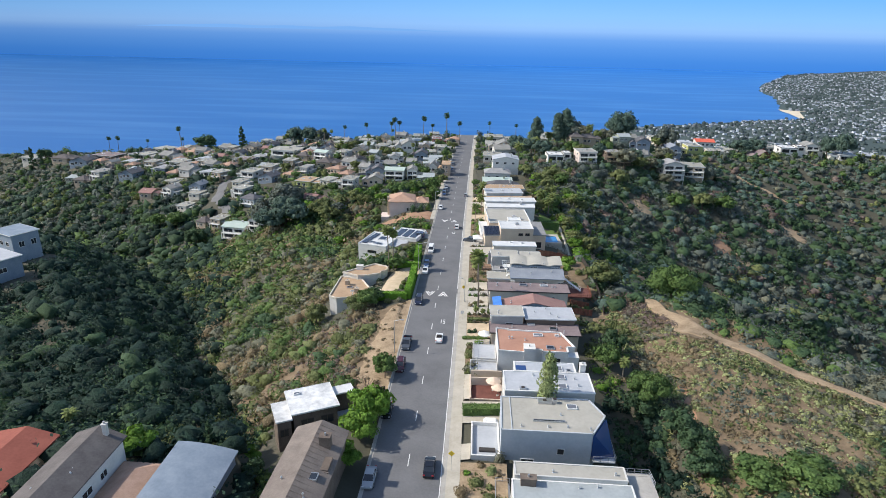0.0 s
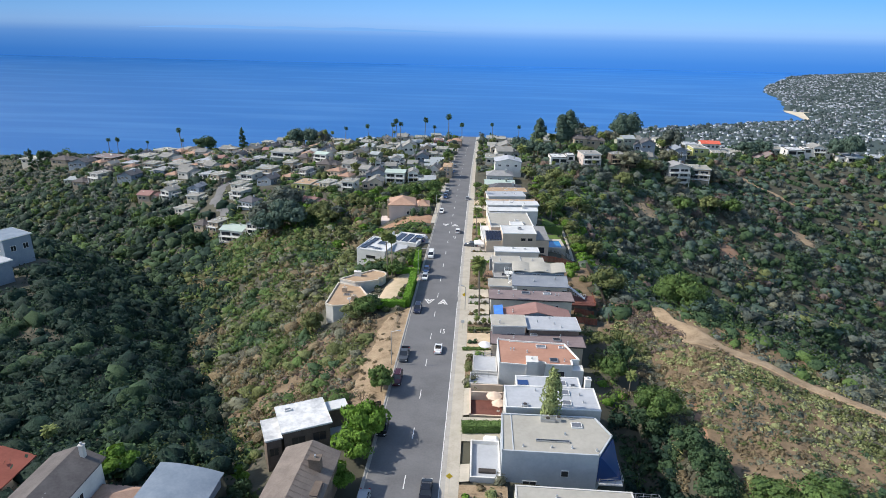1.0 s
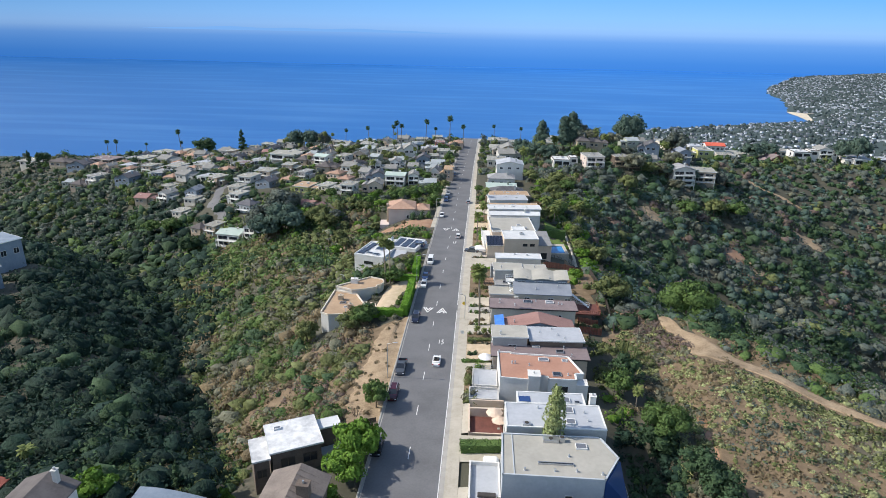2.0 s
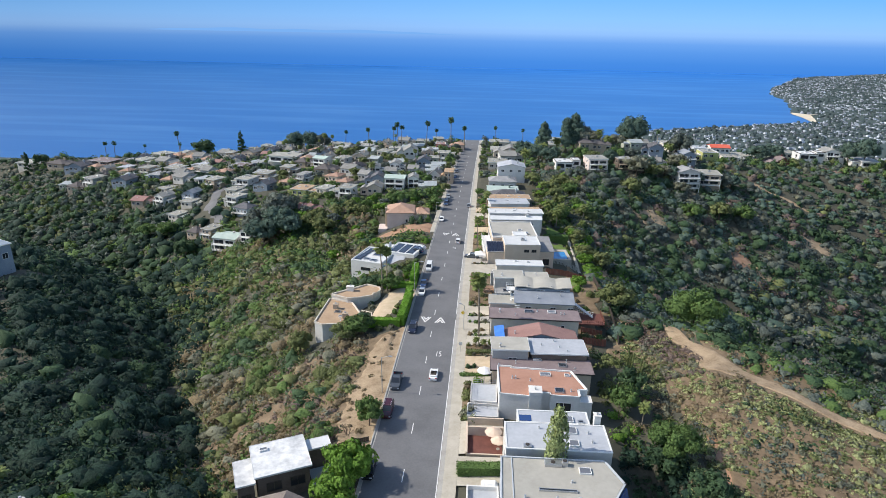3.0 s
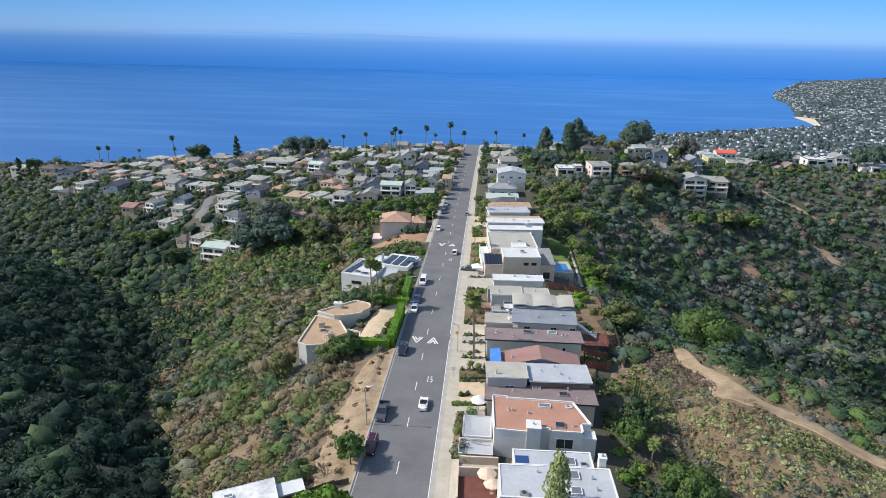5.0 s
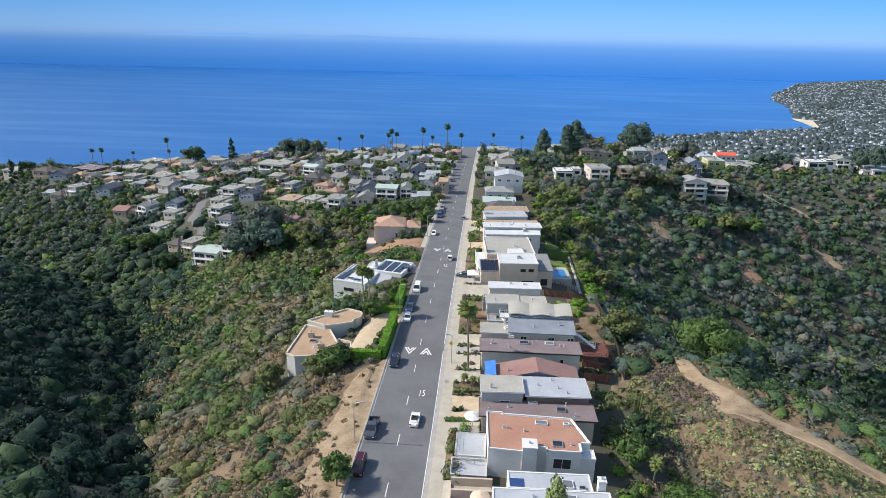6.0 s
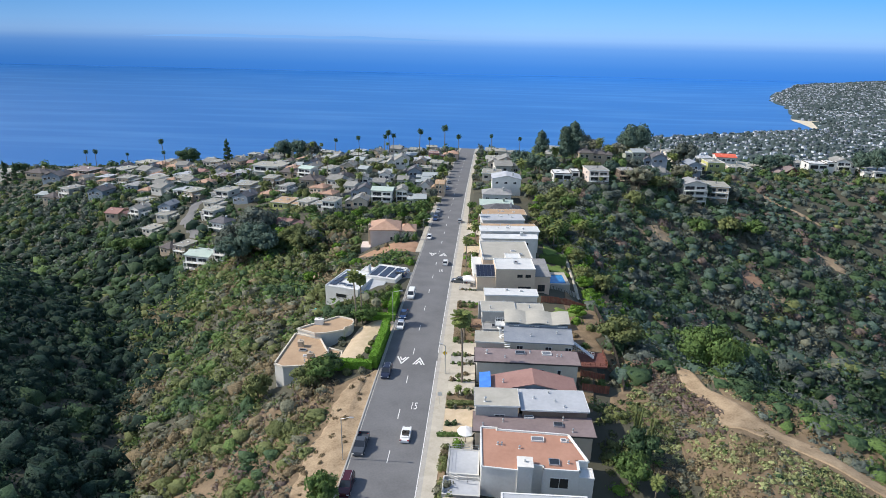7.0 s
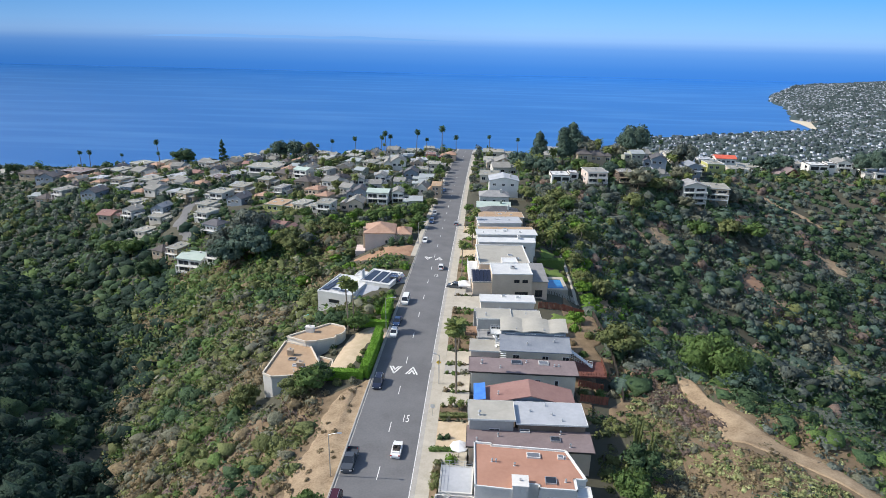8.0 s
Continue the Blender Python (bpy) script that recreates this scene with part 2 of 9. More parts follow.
LEAF = {
    "bright": leafy("bright_green_foliage", (0.11, 0.22, 0.03), (0.18, 0.32, 0.05)),
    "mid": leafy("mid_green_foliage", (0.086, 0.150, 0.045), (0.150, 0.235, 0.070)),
    "dark": leafy("dark_green_foliage", (0.045, 0.088, 0.044), (0.088, 0.150, 0.068)),
    # deep is darkened so that canyon shade lies in the leaf colour
    "deep": leafy("shade_darkened_foliage", (0.012, 0.034, 0.025), (0.032, 0.070, 0.045)),
    # teal and slate are lightened and blued, far-slope haze put into their colour
    "teal": leafy("blue_green_foliage", (0.072, 0.122, 0.096), (0.135, 0.200, 0.155)),
    "slate": leafy("grey_green_foliage", (0.092, 0.116, 0.098), (0.175, 0.205, 0.172)),
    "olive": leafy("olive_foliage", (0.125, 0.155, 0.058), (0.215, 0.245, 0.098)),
    "sage": leafy("grey_sage_foliage", (0.145, 0.155, 0.105), (0.250, 0.255, 0.185)),
    "dry": leafy("dry_brown_brush", (0.19, 0.150, 0.090), (0.32, 0.26, 0.155)),
    # hazy is lightened and blued, distance haze put into the leaf colour
    "hazy": leafy("haze_tinted_distant_foliage", (0.058, 0.088, 0.090), (0.096, 0.132, 0.130), size=40.0),
    "purple": leafy("purple_brown_dry_brush", (0.15, 0.112, 0.095), (0.25, 0.195, 0.165)),
    "hedge": leafy("clipped_hedge_foliage", (0.13, 0.27, 0.03), (0.20, 0.38, 0.05)),
    "palm": leafy("palm_foliage", (0.13, 0.17, 0.05), (0.24, 0.28, 0.095)),
    "silver": leafy("silver_green_foliage", (0.25, 0.31, 0.12), (0.39, 0.45, 0.21)),
    "cactus": leafy("pale_cactus_pads", (0.28, 0.31, 0.13), (0.43, 0.46, 0.23)),
}


def glassy(name, colour, rough=0.06):
    m = bpy.data.materials.new(name)
    m.use_nodes = True
    b = m.node_tree.nodes["Principled BSDF"]
    b.inputs["Base Color"].default_value, b.inputs["Roughness"].default_value = (*colour, 1), rough
    b.inputs["Specular IOR Level"].default_value = 0.7
    return m


PANE = glassy("dark_window_glass", (0.025, 0.03, 0.038))
BLUE_PANE = glassy("blue_glass", (0.03, 0.07, 0.20))
SOLAR = glassy("solar_panel_glass", (0.02, 0.025, 0.045), 0.12)
SKYLIGHT = glassy("skylight_acrylic", (0.16, 0.17, 0.19), 0.2)
CAR_PAINT = {
    "white": glassy("white_car_paint", (0.78, 0.78, 0.77), 0.2),
    "black": glassy("black_car_paint", (0.012, 0.013, 0.018), 0.15),
    "navy": glassy("navy_car_paint", (0.02, 0.025, 0.05), 0.15),
    "silver": glassy("silver_car_paint", (0.36, 0.38, 0.40), 0.25),
    "grey": glassy("grey_car_paint", (0.07, 0.08, 0.095), 0.2),
    "maroon": glassy("maroon_car_paint", (0.06, 0.012, 0.02), 0.15),
    "blue": glassy("blue_car_paint", (0.03, 0.06, 0.14), 0.15),
}
LAMP_RED = glassy("red_lamp_glass", (0.45, 0.02, 0.02))
LAMP_CLEAR = glassy("clear_lamp_glass", (0.7, 0.7, 0.7))


def earth_material():
    """Hillside soil: tan and reddish bare earth, dry litter and low green growth, in patches."""
    m = surface("hillside_soil", (0.145, 0.118, 0.085), (0.22, 0.182, 0.135), size=7.0, rough=0.95, bump=0.5, fine=9)
    n, k = m.node_tree.nodes, m.node_tree.links.new
    b = n["Principled BSDF"]
    soil = b.inputs["Base Color"].links[0].from_socket
    where = n.new("ShaderNodeNewGeometry")
    big, small = n.new("ShaderNodeTexNoise"), n.new("ShaderNodeTexNoise")
    for tex, s in ((big, 0.035), (small, 0.35)):
        tex.inputs["Scale"].default_value, tex.inputs["Detail"].default_value = s, 6.0
        k(where.outputs["Position"], tex.inputs["Vector"])
    total = n.new("ShaderNodeMath")
    total.operation = "MULTIPLY_ADD"
    k(small.outputs["Fac"], total.inputs[0])
    total.inputs[1].default_value = 0.6
    k(big.outputs["Fac"], total.inputs[2])
    grade = n.new("ShaderNodeMapRange")
    grade.inputs["From Min"].default_value, grade.inputs["From Max"].default_value = 0.40, 0.68
    k(total.outputs[0], grade.inputs["Value"])
    mix = n.new("ShaderNodeMix")
    mix.data_type = "RGBA"
    k(grade.outputs[0], mix.inputs[0])
    k(soil, mix.inputs[6])
    mix.inputs[7].default_value = (0.078, 0.076, 0.054, 1)
    # beyond y 520: green land cover, lightened and blued for distance haze
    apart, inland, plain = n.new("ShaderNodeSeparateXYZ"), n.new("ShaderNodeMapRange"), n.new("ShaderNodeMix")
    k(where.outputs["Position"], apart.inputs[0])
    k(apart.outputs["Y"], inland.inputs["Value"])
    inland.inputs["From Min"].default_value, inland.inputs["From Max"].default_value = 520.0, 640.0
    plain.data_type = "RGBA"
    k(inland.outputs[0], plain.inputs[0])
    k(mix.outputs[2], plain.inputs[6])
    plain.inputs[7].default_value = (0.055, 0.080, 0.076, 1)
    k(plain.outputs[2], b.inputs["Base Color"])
    return m


SOIL = earth_material()
DIRT = surface("bare_dirt", (0.235, 0.168, 0.102), (0.415, 0.315, 0.205), size=2.2, rough=0.95, bump=0.45, fine=7, weight=0.8)
RED_DIRT = surface("reddish_bare_earth", (0.27, 0.155, 0.095), (0.38, 0.24, 0.155), size=2.5, rough=0.95, bump=0.35, fine=8)
DRY_GRASS = surface("dry_grass_and_soil", (0.130, 0.094, 0.057), (0.245, 0.180, 0.112), size=2.0, rough=0.95, bump=0.5, fine=9)
SAND = surface("beach_sand", (0.52, 0.45, 0.34), (0.62, 0.55, 0.43), size=30.0, rough=0.95, bump=0.05)
GRASS = surface("lawn", (0.10, 0.16, 0.035), (0.16, 0.23, 0.055), size=2.0, rough=0.95, bump=0.2)


def sea_material():
    m = bpy.data.materials.new("sea_water")
    m.use_nodes = True
    n, k = m.node_tree.nodes, m.node_tree.links.new
    b = n["Principled BSDF"]
    b.inputs["Roughness"].default_value = 0.32
    where = n.new("ShaderNodeNewGeometry")
    stretch = n.new("ShaderNodeMapping")
    stretch.inputs["Scale"].default_value = (0.0015, 0.011, 1.0)
    stretch.inputs["Rotation"].default_value = (0, 0, 0.08)
    k(where.outputs["Position"], stretch.inputs["Vector"])
    slick = n.new("ShaderNodeTexNoise")
    slick.inputs["Scale"].default_value, slick.inputs["Detail"].default_value = 1.0, 7.0
    k(stretch.outputs[0], slick.inputs["Vector"])
    grade = n.new("ShaderNodeMapRange")
    grade.inputs["From Min"].default_value, grade.inputs["From Max"].default_value = 0.46, 0.70
    k(slick.outputs["Fac"], grade.inputs["Value"])
    mix = n.new("ShaderNodeMix")
    mix.data_type = "RGBA"
    k(grade.outputs[0], mix.inputs[0])
    mix.inputs[6].default_value, mix.inputs[7].default_value = (0.024, 0.145, 0.430, 1), (0.062, 0.210, 0.500, 1)
    # deep dims the sea westward, lens falloff put into the colour, not depth
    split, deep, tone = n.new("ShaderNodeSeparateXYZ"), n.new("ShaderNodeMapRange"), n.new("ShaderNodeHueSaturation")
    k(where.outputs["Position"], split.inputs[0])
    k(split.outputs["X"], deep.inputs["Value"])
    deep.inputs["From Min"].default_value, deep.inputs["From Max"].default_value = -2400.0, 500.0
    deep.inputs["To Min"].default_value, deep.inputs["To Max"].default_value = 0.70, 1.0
    # off brightens it seaward, sky reflection and haze put into the colour
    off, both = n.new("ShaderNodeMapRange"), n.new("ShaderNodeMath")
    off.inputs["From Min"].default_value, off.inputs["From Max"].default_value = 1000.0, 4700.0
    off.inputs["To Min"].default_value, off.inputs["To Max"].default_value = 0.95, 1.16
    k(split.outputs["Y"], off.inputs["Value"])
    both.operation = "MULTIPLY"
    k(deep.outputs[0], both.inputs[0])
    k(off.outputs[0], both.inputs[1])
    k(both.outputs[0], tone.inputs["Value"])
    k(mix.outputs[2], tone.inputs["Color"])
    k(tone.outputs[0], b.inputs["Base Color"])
    b.inputs["Specular IOR Level"].default_value = 0.03
    wave = n.new("ShaderNodeTexNoise")
    wave.inputs["Scale"].default_value, wave.inputs["Detail"].default_value = 0.06, 6.0
    k(where.outputs["Position"], wave.inputs["Vector"])
    relief = n.new("ShaderNodeBump")
    relief.inputs["Strength"].default_value, relief.inputs["Distance"].default_value = 0.05, 1.0
    k(wave.outputs["Fac"], relief.inputs["Height"])
    k(relief.outputs[0], b.inputs["Normal"])
    return m


SEA_WATER = sea_material()


def distance_material():
    """Hazy distance beyond the last of the water: sea blue that pales upwards into haze. It glows like the sky behind it."""
    m = bpy.data.materials.new("hazy_distance")
    m.use_nodes = True
    n, k = m.node_tree.nodes, m.node_tree.links.new
    n.remove(n["Principled BSDF"])
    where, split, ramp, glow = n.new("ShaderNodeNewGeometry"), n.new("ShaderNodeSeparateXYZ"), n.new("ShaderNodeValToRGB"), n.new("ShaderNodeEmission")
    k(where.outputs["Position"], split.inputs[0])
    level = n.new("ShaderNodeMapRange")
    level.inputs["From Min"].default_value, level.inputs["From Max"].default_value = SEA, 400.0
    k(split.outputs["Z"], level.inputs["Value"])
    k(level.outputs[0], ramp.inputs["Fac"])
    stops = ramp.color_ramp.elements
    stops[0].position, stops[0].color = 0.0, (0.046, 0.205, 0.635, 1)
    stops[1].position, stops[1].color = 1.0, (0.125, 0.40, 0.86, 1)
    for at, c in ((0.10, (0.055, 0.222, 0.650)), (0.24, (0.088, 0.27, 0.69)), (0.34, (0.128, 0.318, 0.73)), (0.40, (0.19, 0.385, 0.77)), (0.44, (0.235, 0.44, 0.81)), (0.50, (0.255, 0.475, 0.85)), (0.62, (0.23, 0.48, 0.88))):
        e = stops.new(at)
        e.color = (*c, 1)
    # dims the glow westward, lens falloff put into the colour
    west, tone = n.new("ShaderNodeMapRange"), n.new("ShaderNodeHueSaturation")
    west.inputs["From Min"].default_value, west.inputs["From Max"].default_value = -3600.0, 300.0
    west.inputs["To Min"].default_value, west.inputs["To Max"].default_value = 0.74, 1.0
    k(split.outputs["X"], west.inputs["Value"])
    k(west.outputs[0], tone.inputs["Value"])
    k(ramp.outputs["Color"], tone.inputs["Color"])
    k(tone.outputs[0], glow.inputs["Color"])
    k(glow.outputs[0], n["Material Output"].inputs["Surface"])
    return m


def plain_glow(name, colour):
    m = bpy.data.materials.new(name)
    m.use_nodes = True
    n = m.node_tree.nodes
    n.remove(n["Principled BSDF"])
    glow = n.new("ShaderNodeEmission")
    glow.inputs["Color"].default_value = (*colour, 1)
    m.node_tree.links.new(glow.outputs[0], n["Material Output"].inputs["Surface"])
    return m


# ---- building helpers ----
def mesh_of(bm, name, material):
    me = bpy.data.meshes.new(name)
    bm.to_mesh(me)
    bm.free()
    me.materials.append(material)
    return me


def part(name, bm, material, parent, label=""):
    """Links a bmesh as one mesh object under a thing or a part."""
    ob = new(name, mesh_of(bm, name, material))
    ob.parent = parent
    return tagged(ob, label)


def thing(name, x, y, z, turn=0.0, label="", category="", group=""):
    ob = new(name)
    ob.empty_display_size = 0.5
    ob.matrix_world = pose(x, y, z, 0, 0, turn)
    return tagged(ob, label, category, group)


def raw_mesh(name, verts, faces, material, smooth=False):
    me = bpy.data.meshes.new(name)
    me.from_pydata(verts, [], faces)
    me.materials.append(material)
    if smooth:
        me.shade_smooth()
    return me


def box(bm, x0, y0, z0, x1, y1, z1, turn=0.0):
    """A block between two corners."""
    m = Matrix.Translation(((x0 + x1) / 2, (y0 + y1) / 2, (z0 + z1) / 2)) @ Matrix.Rotation(turn, 4, "Z") @ Matrix.Diagonal((abs(x1 - x0), abs(y1 - y0), abs(z1 - z0), 1))
    return bmesh.ops.create_cube(bm, size=1, matrix=m)["verts"]


def soft_box(x0, y0, z0, x1, y1, z1, edge=0.05):
    bm = bmesh.new()
    box(bm, x0, y0, z0, x1, y1, z1)
    bmesh.ops.bevel(bm, geom=bm.edges[:], offset=edge, segments=1, affect="EDGES")
    return bm


def one_box(*corners):
    bm = bmesh.new()
    box(bm, *corners)
    return bm


def tube(bm, a, b, r0, r1, sides=8):
    """A tapered round bar from a to b."""
    a, b = Vector(a), Vector(b)
    turn = (b - a).to_track_quat("Z", "Y").to_matrix().to_4x4()
    bmesh.ops.create_cone(bm, cap_ends=True, segments=sides, radius1=r0, radius2=r1, depth=(b - a).length, matrix=Matrix.Translation((a + b) / 2) @ turn)


def prism(bm, loop, z0, z1):
    """An upright block over a plan outline, given anticlockwise."""
    low, high = [bm.verts.new((x, y, z0)) for x, y in loop], [bm.verts.new((x, y, z1)) for x, y in loop]
    n = len(loop)
    for i in range(n):
        bm.faces.new((low[i], low[(i + 1) % n], high[(i + 1) % n], high[i]))
    bm.faces.new(high)
    bm.faces.new(low[::-1])


def draped(name, xs, ys, z_of, material, lift=0.0, smooth=True):
    """A sheet over the crossings of two rows of places."""
    gx, gy = np.meshgrid(xs, ys)
    gz = z_of(gx, gy) + lift
    v = np.stack([gx, gy, gz], -1).reshape(-1, 3)
    nx, ny = len(xs), len(ys)
    i = (np.arange(ny - 1)[:, None] * nx + np.arange(nx - 1)[None]).ravel()
    f = np.stack([i, i + 1, i + nx + 1, i + nx], -1)
    return raw_mesh(name, v.tolist(), f.tolist(), material, smooth)


def ribbon(name, ys, left, right, z_of, material, thick=0.0):
    """A strip along the street between two offsets from its middle, with a depth."""
    v, f = [], []
    for y in ys:
        m = float(road_mid(y))
        for x in (m + left, m + right):
            v.append((x, y, float(z_of(y))))
        for x in (m + right, m + left):
            v.append((x, y, float(z_of(y)) - thick))
    for i in range(len(ys) - 1):
        a, b = 4 * i, 4 * i + 4
        for p, q in ((0, 1), (1, 2), (2, 3), (3, 0)):
            f.append((a + p, a + q, b + q, b + p))
    f += [(3, 2, 1, 0), tuple(4 * (len(ys) - 1) + q for q in range(4))]
    return raw_mesh(name, v, f, material)


def structure(name, me, label="", category=""):
    return tagged(new(name, me), label, category, kind="structure")


# ---- the land ----
def spaced(*runs):
    """Places from a first one on: pairs of (end, step)."""
    out = [runs[0]]
    for end, gap in runs[1:]:
        n = max(1, round((end - out[-1]) / gap))
        out += list(np.linspace(out[-1], end, n + 1)[1:])
    return np.array(out)


LAND_X = spaced(-4600, (-900, 370), (-420, 40), (-130, 6), (-18.6, 2.2), (0.0, 1.55), (90, 2.2), (340, 6), (900, 35), (2000, 45), (4600, 260))
LAND_Y = spaced(-700, (20, 80), (60, 4), (260, 2.2), (520, 4), (760, 20), (1400, 60), (3500, 45), (4600, 220))
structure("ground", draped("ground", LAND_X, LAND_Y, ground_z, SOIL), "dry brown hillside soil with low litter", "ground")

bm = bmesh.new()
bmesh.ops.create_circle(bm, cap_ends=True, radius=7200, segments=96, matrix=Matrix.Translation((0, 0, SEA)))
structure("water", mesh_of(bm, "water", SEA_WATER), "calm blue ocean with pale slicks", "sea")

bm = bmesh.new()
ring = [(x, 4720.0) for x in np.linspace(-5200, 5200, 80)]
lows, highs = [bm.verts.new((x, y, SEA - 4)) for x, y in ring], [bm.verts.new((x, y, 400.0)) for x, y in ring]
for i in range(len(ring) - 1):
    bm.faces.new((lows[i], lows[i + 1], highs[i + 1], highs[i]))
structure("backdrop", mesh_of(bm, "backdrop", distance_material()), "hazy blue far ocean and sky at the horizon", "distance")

# far island, a low ridge on the horizon, its haze a flat glowing colour
bm = bmesh.new()
crest = []
for i in range(90):
    a = radians(-29.5 + 0.30 * i)
    s = i / 89
    h = 60 + 42 * math.sin(math.pi * s) * (0.72 + 0.20 * math.sin(s * 9 + 0.6) + 0.10 * math.sin(s * 31)) * (1.0 - 0.45 * s)
    crest.append((4710 * math.tan(a), 4710.0, h))
lows, highs = [bm.verts.new((x, y, 58.0)) for x, y, _ in crest], [bm.verts.new(p) for p in crest]
for i in range(len(crest) - 1):
    bm.faces.new((lows[i], lows[i + 1], highs[i + 1], highs[i]))
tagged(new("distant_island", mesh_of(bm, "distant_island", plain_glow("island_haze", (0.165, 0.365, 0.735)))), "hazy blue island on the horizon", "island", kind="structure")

# ---- the street ----
ROAD_Y = spaced(10, (150, 5), (520, 8), (640, 10))
structure("road", ribbon("road", ROAD_Y, -6.1, 6.1, road_z, ASPHALT, 0.3), "worn grey asphalt street running downhill to the sea", "road")
for side, name in ((-1, "kerb"), (1, "kerb")):
    a, b = sorted((side * 6.1, side * 6.35))
    structure(name, ribbon(name, ROAD_Y, a, b, lambda y: road_z(y) + 0.15, CONCRETE, 0.5), "concrete kerb beside the street", "kerb")
structure("gutter", ribbon("gutter", ROAD_Y, 5.62, 6.1, lambda y: road_z(y) + 0.01, CONCRETE, 0.05), "pale concrete gutter strip", "gutter")
structure("gutter", ribbon("gutter", ROAD_Y, -6.1, -5.75, lambda y: road_z(y) + 0.01, CONCRETE, 0.05), "pale concrete gutter strip", "gutter")
structure("pavement", ribbon("pavement", ROAD_Y, 6.35, 8.4, lambda y: road_z(y) + 0.15, PALE_CONCRETE, 0.7), "pale concrete pavement", "pavement")
structure("pavement", ribbon("pavement", spaced(225, (520, 8)), -7.9, -6.35, lambda y: road_z(y) + 0.15, PALE_CONCRETE, 0.7), "pale concrete pavement", "pavement")
structure("edge_line", ribbon("edge_line", spaced(10, (520, 8)), 5.44, 5.58, lambda y: road_z(y) + 0.008, PAINT_WHITE, 0.004), "solid white edge line", "road marking")


def dash(y):
    me = ribbon("lane_dash", (y, y + 1.55, y + 3.1), 0.06, 0.20, lambda v: road_z(v) + 0.008, PAINT_WHITE, 0.004)
    return tagged(new("lane_dash", me), "white painted lane dash", "road marking", "lane dashes", "structure")


for k in range(-5, 34):
    dash(88.6 + 12.35 * k)


def strokes(name, lines, x, y, width, label):
    """Painted strokes on the street: polylines in metres round a place."""
    bm = bmesh.new()
    for line in lines:
        for (x0, y0), (x1, y1) in zip(line, line[1:]):
            run = math.hypot(x1 - x0, y1 - y0)
            nx, ny = -(y1 - y0) / run * width / 2, (x1 - x0) / run * width / 2
            ex, ey = (x1 - x0) / run * width * 0.3, (y1 - y0) / run * width * 0.3
            c = [(x0 - ex + nx, y0 - ey + ny), (x0 - ex - nx, y0 - ey - ny), (x1 + ex - nx, y1 + ey - ny), (x1 + ex + nx, y1 + ey + ny)]
            bm.faces.new([bm.verts.new((x + px_, y + py_, float(road_z(y + py_)) + 0.009)) for px_, py_ in c])
    bmesh.ops.recalc_face_normals(bm, faces=bm.faces[:])
    return tagged(new(name, mesh_of(bm, name, PAINT_WHITE)), label, "road marking", kind="structure")


UP = [[(-1.15, 0), (0, 2.9), (1.15, 0)], [(-0.6, 0), (0, 1.5), (0.6, 0)]]
DOWN = [[(-1.15, 2.9), (0, 0), (1.15, 2.9)], [(-0.6, 2.9), (0, 1.5), (0.6, 2.9)]]
for y in (146.0, 222.0):
    m = float(road_mid(y))
    strokes("hump_chevron", DOWN, m - 1.9, y, 0.34, "white painted speed hump chevron")
    strokes("hump_chevron", UP, m + 1.75, y, 0.34, "white painted speed hump chevron")


def lettering(text, x, y, wide, tall):
    cu = bpy.data.curves.new("speed_limit_numerals", "FONT")
    cu.body, cu.size, cu.align_x = text, 1.0, "CENTER"
    ob = new("speed_limit_numerals", cu)
    bpy.context.view_layer.update()
    me = bpy.data.meshes.new_from_object(ob)
    bpy.data.objects.remove(ob)
    v = np.array([p.co[:] for p in me.vertices])
    lo, hi = v.min(0), v.max(0)
    for p in me.vertices:
        px_ = x + ((p.co.x - lo[0]) / (hi[0] - lo[0]) - 0.5) * wide
        py_ = y + (p.co.y - lo[1]) / (hi[1] - lo[1]) * tall
        p.co = (px_, py_, float(road_z(py_)) + 0.01)
    me.materials.append(PAINT_WHITE)
    tagged(new("speed_limit_numerals", me), "white painted numerals reading 15", "road marking", kind="structure")


lettering("15", -7.0, 128.9, 1.05, 2.3)
lettering("15", -8.1, 205.8, 1.05, 2.3)

# dirt trail along the spur, and bare patches
def path_sheet(name, line, half, material, label, lift=0.12):
    v, f = [], []
    pts = []
    for (x0, y0), (x1, y1) in zip(line, line[1:]):
        n = max(2, int(math.hypot(x1 - x0, y1 - y0) / 1.5))
        pts += [(x0 + (x1 - x0) * i / n, y0 + (y1 - y0) * i / n) for i in range(n)]
    pts.append(line[-1])
    for i, (x, y) in enumerate(pts):
        a, b = pts[max(0, i - 3)], pts[min(len(pts) - 1, i + 3)]
        run = math.hypot(b[0] - a[0], b[1] - a[1])
        nx, ny = -(b[1] - a[1]) / run, (b[0] - a[0]) / run
        w = half * (1 + 0.12 * math.sin(i * 0.35) + 0.07 * math.sin(i * 0.9))
        for s in (-1.0, -0.33, 0.33, 1.0):
            px_, py_ = x + nx * w * s, y + ny * w * s
            v.append((px_, py_, float(ground_z(px_, py_)) + (lift if abs(s) < 0.9 else -0.15)))
        if i:
            for j in range(3):
                q = 4 * i + j
                f.append((q - 4, q, q + 1, q - 3))
    return structure(name, raw_mesh(name, v, f, material, True), label, "path")


TRAIL = [(47.5, 162), (47.0, 156), (47.7, 150.2), (48.6, 141.7), (51.4, 135), (54.6, 129.4), (59.7, 120.4), (66.3, 114.0), (72.0, 108.6), (84, 99), (98, 91)]


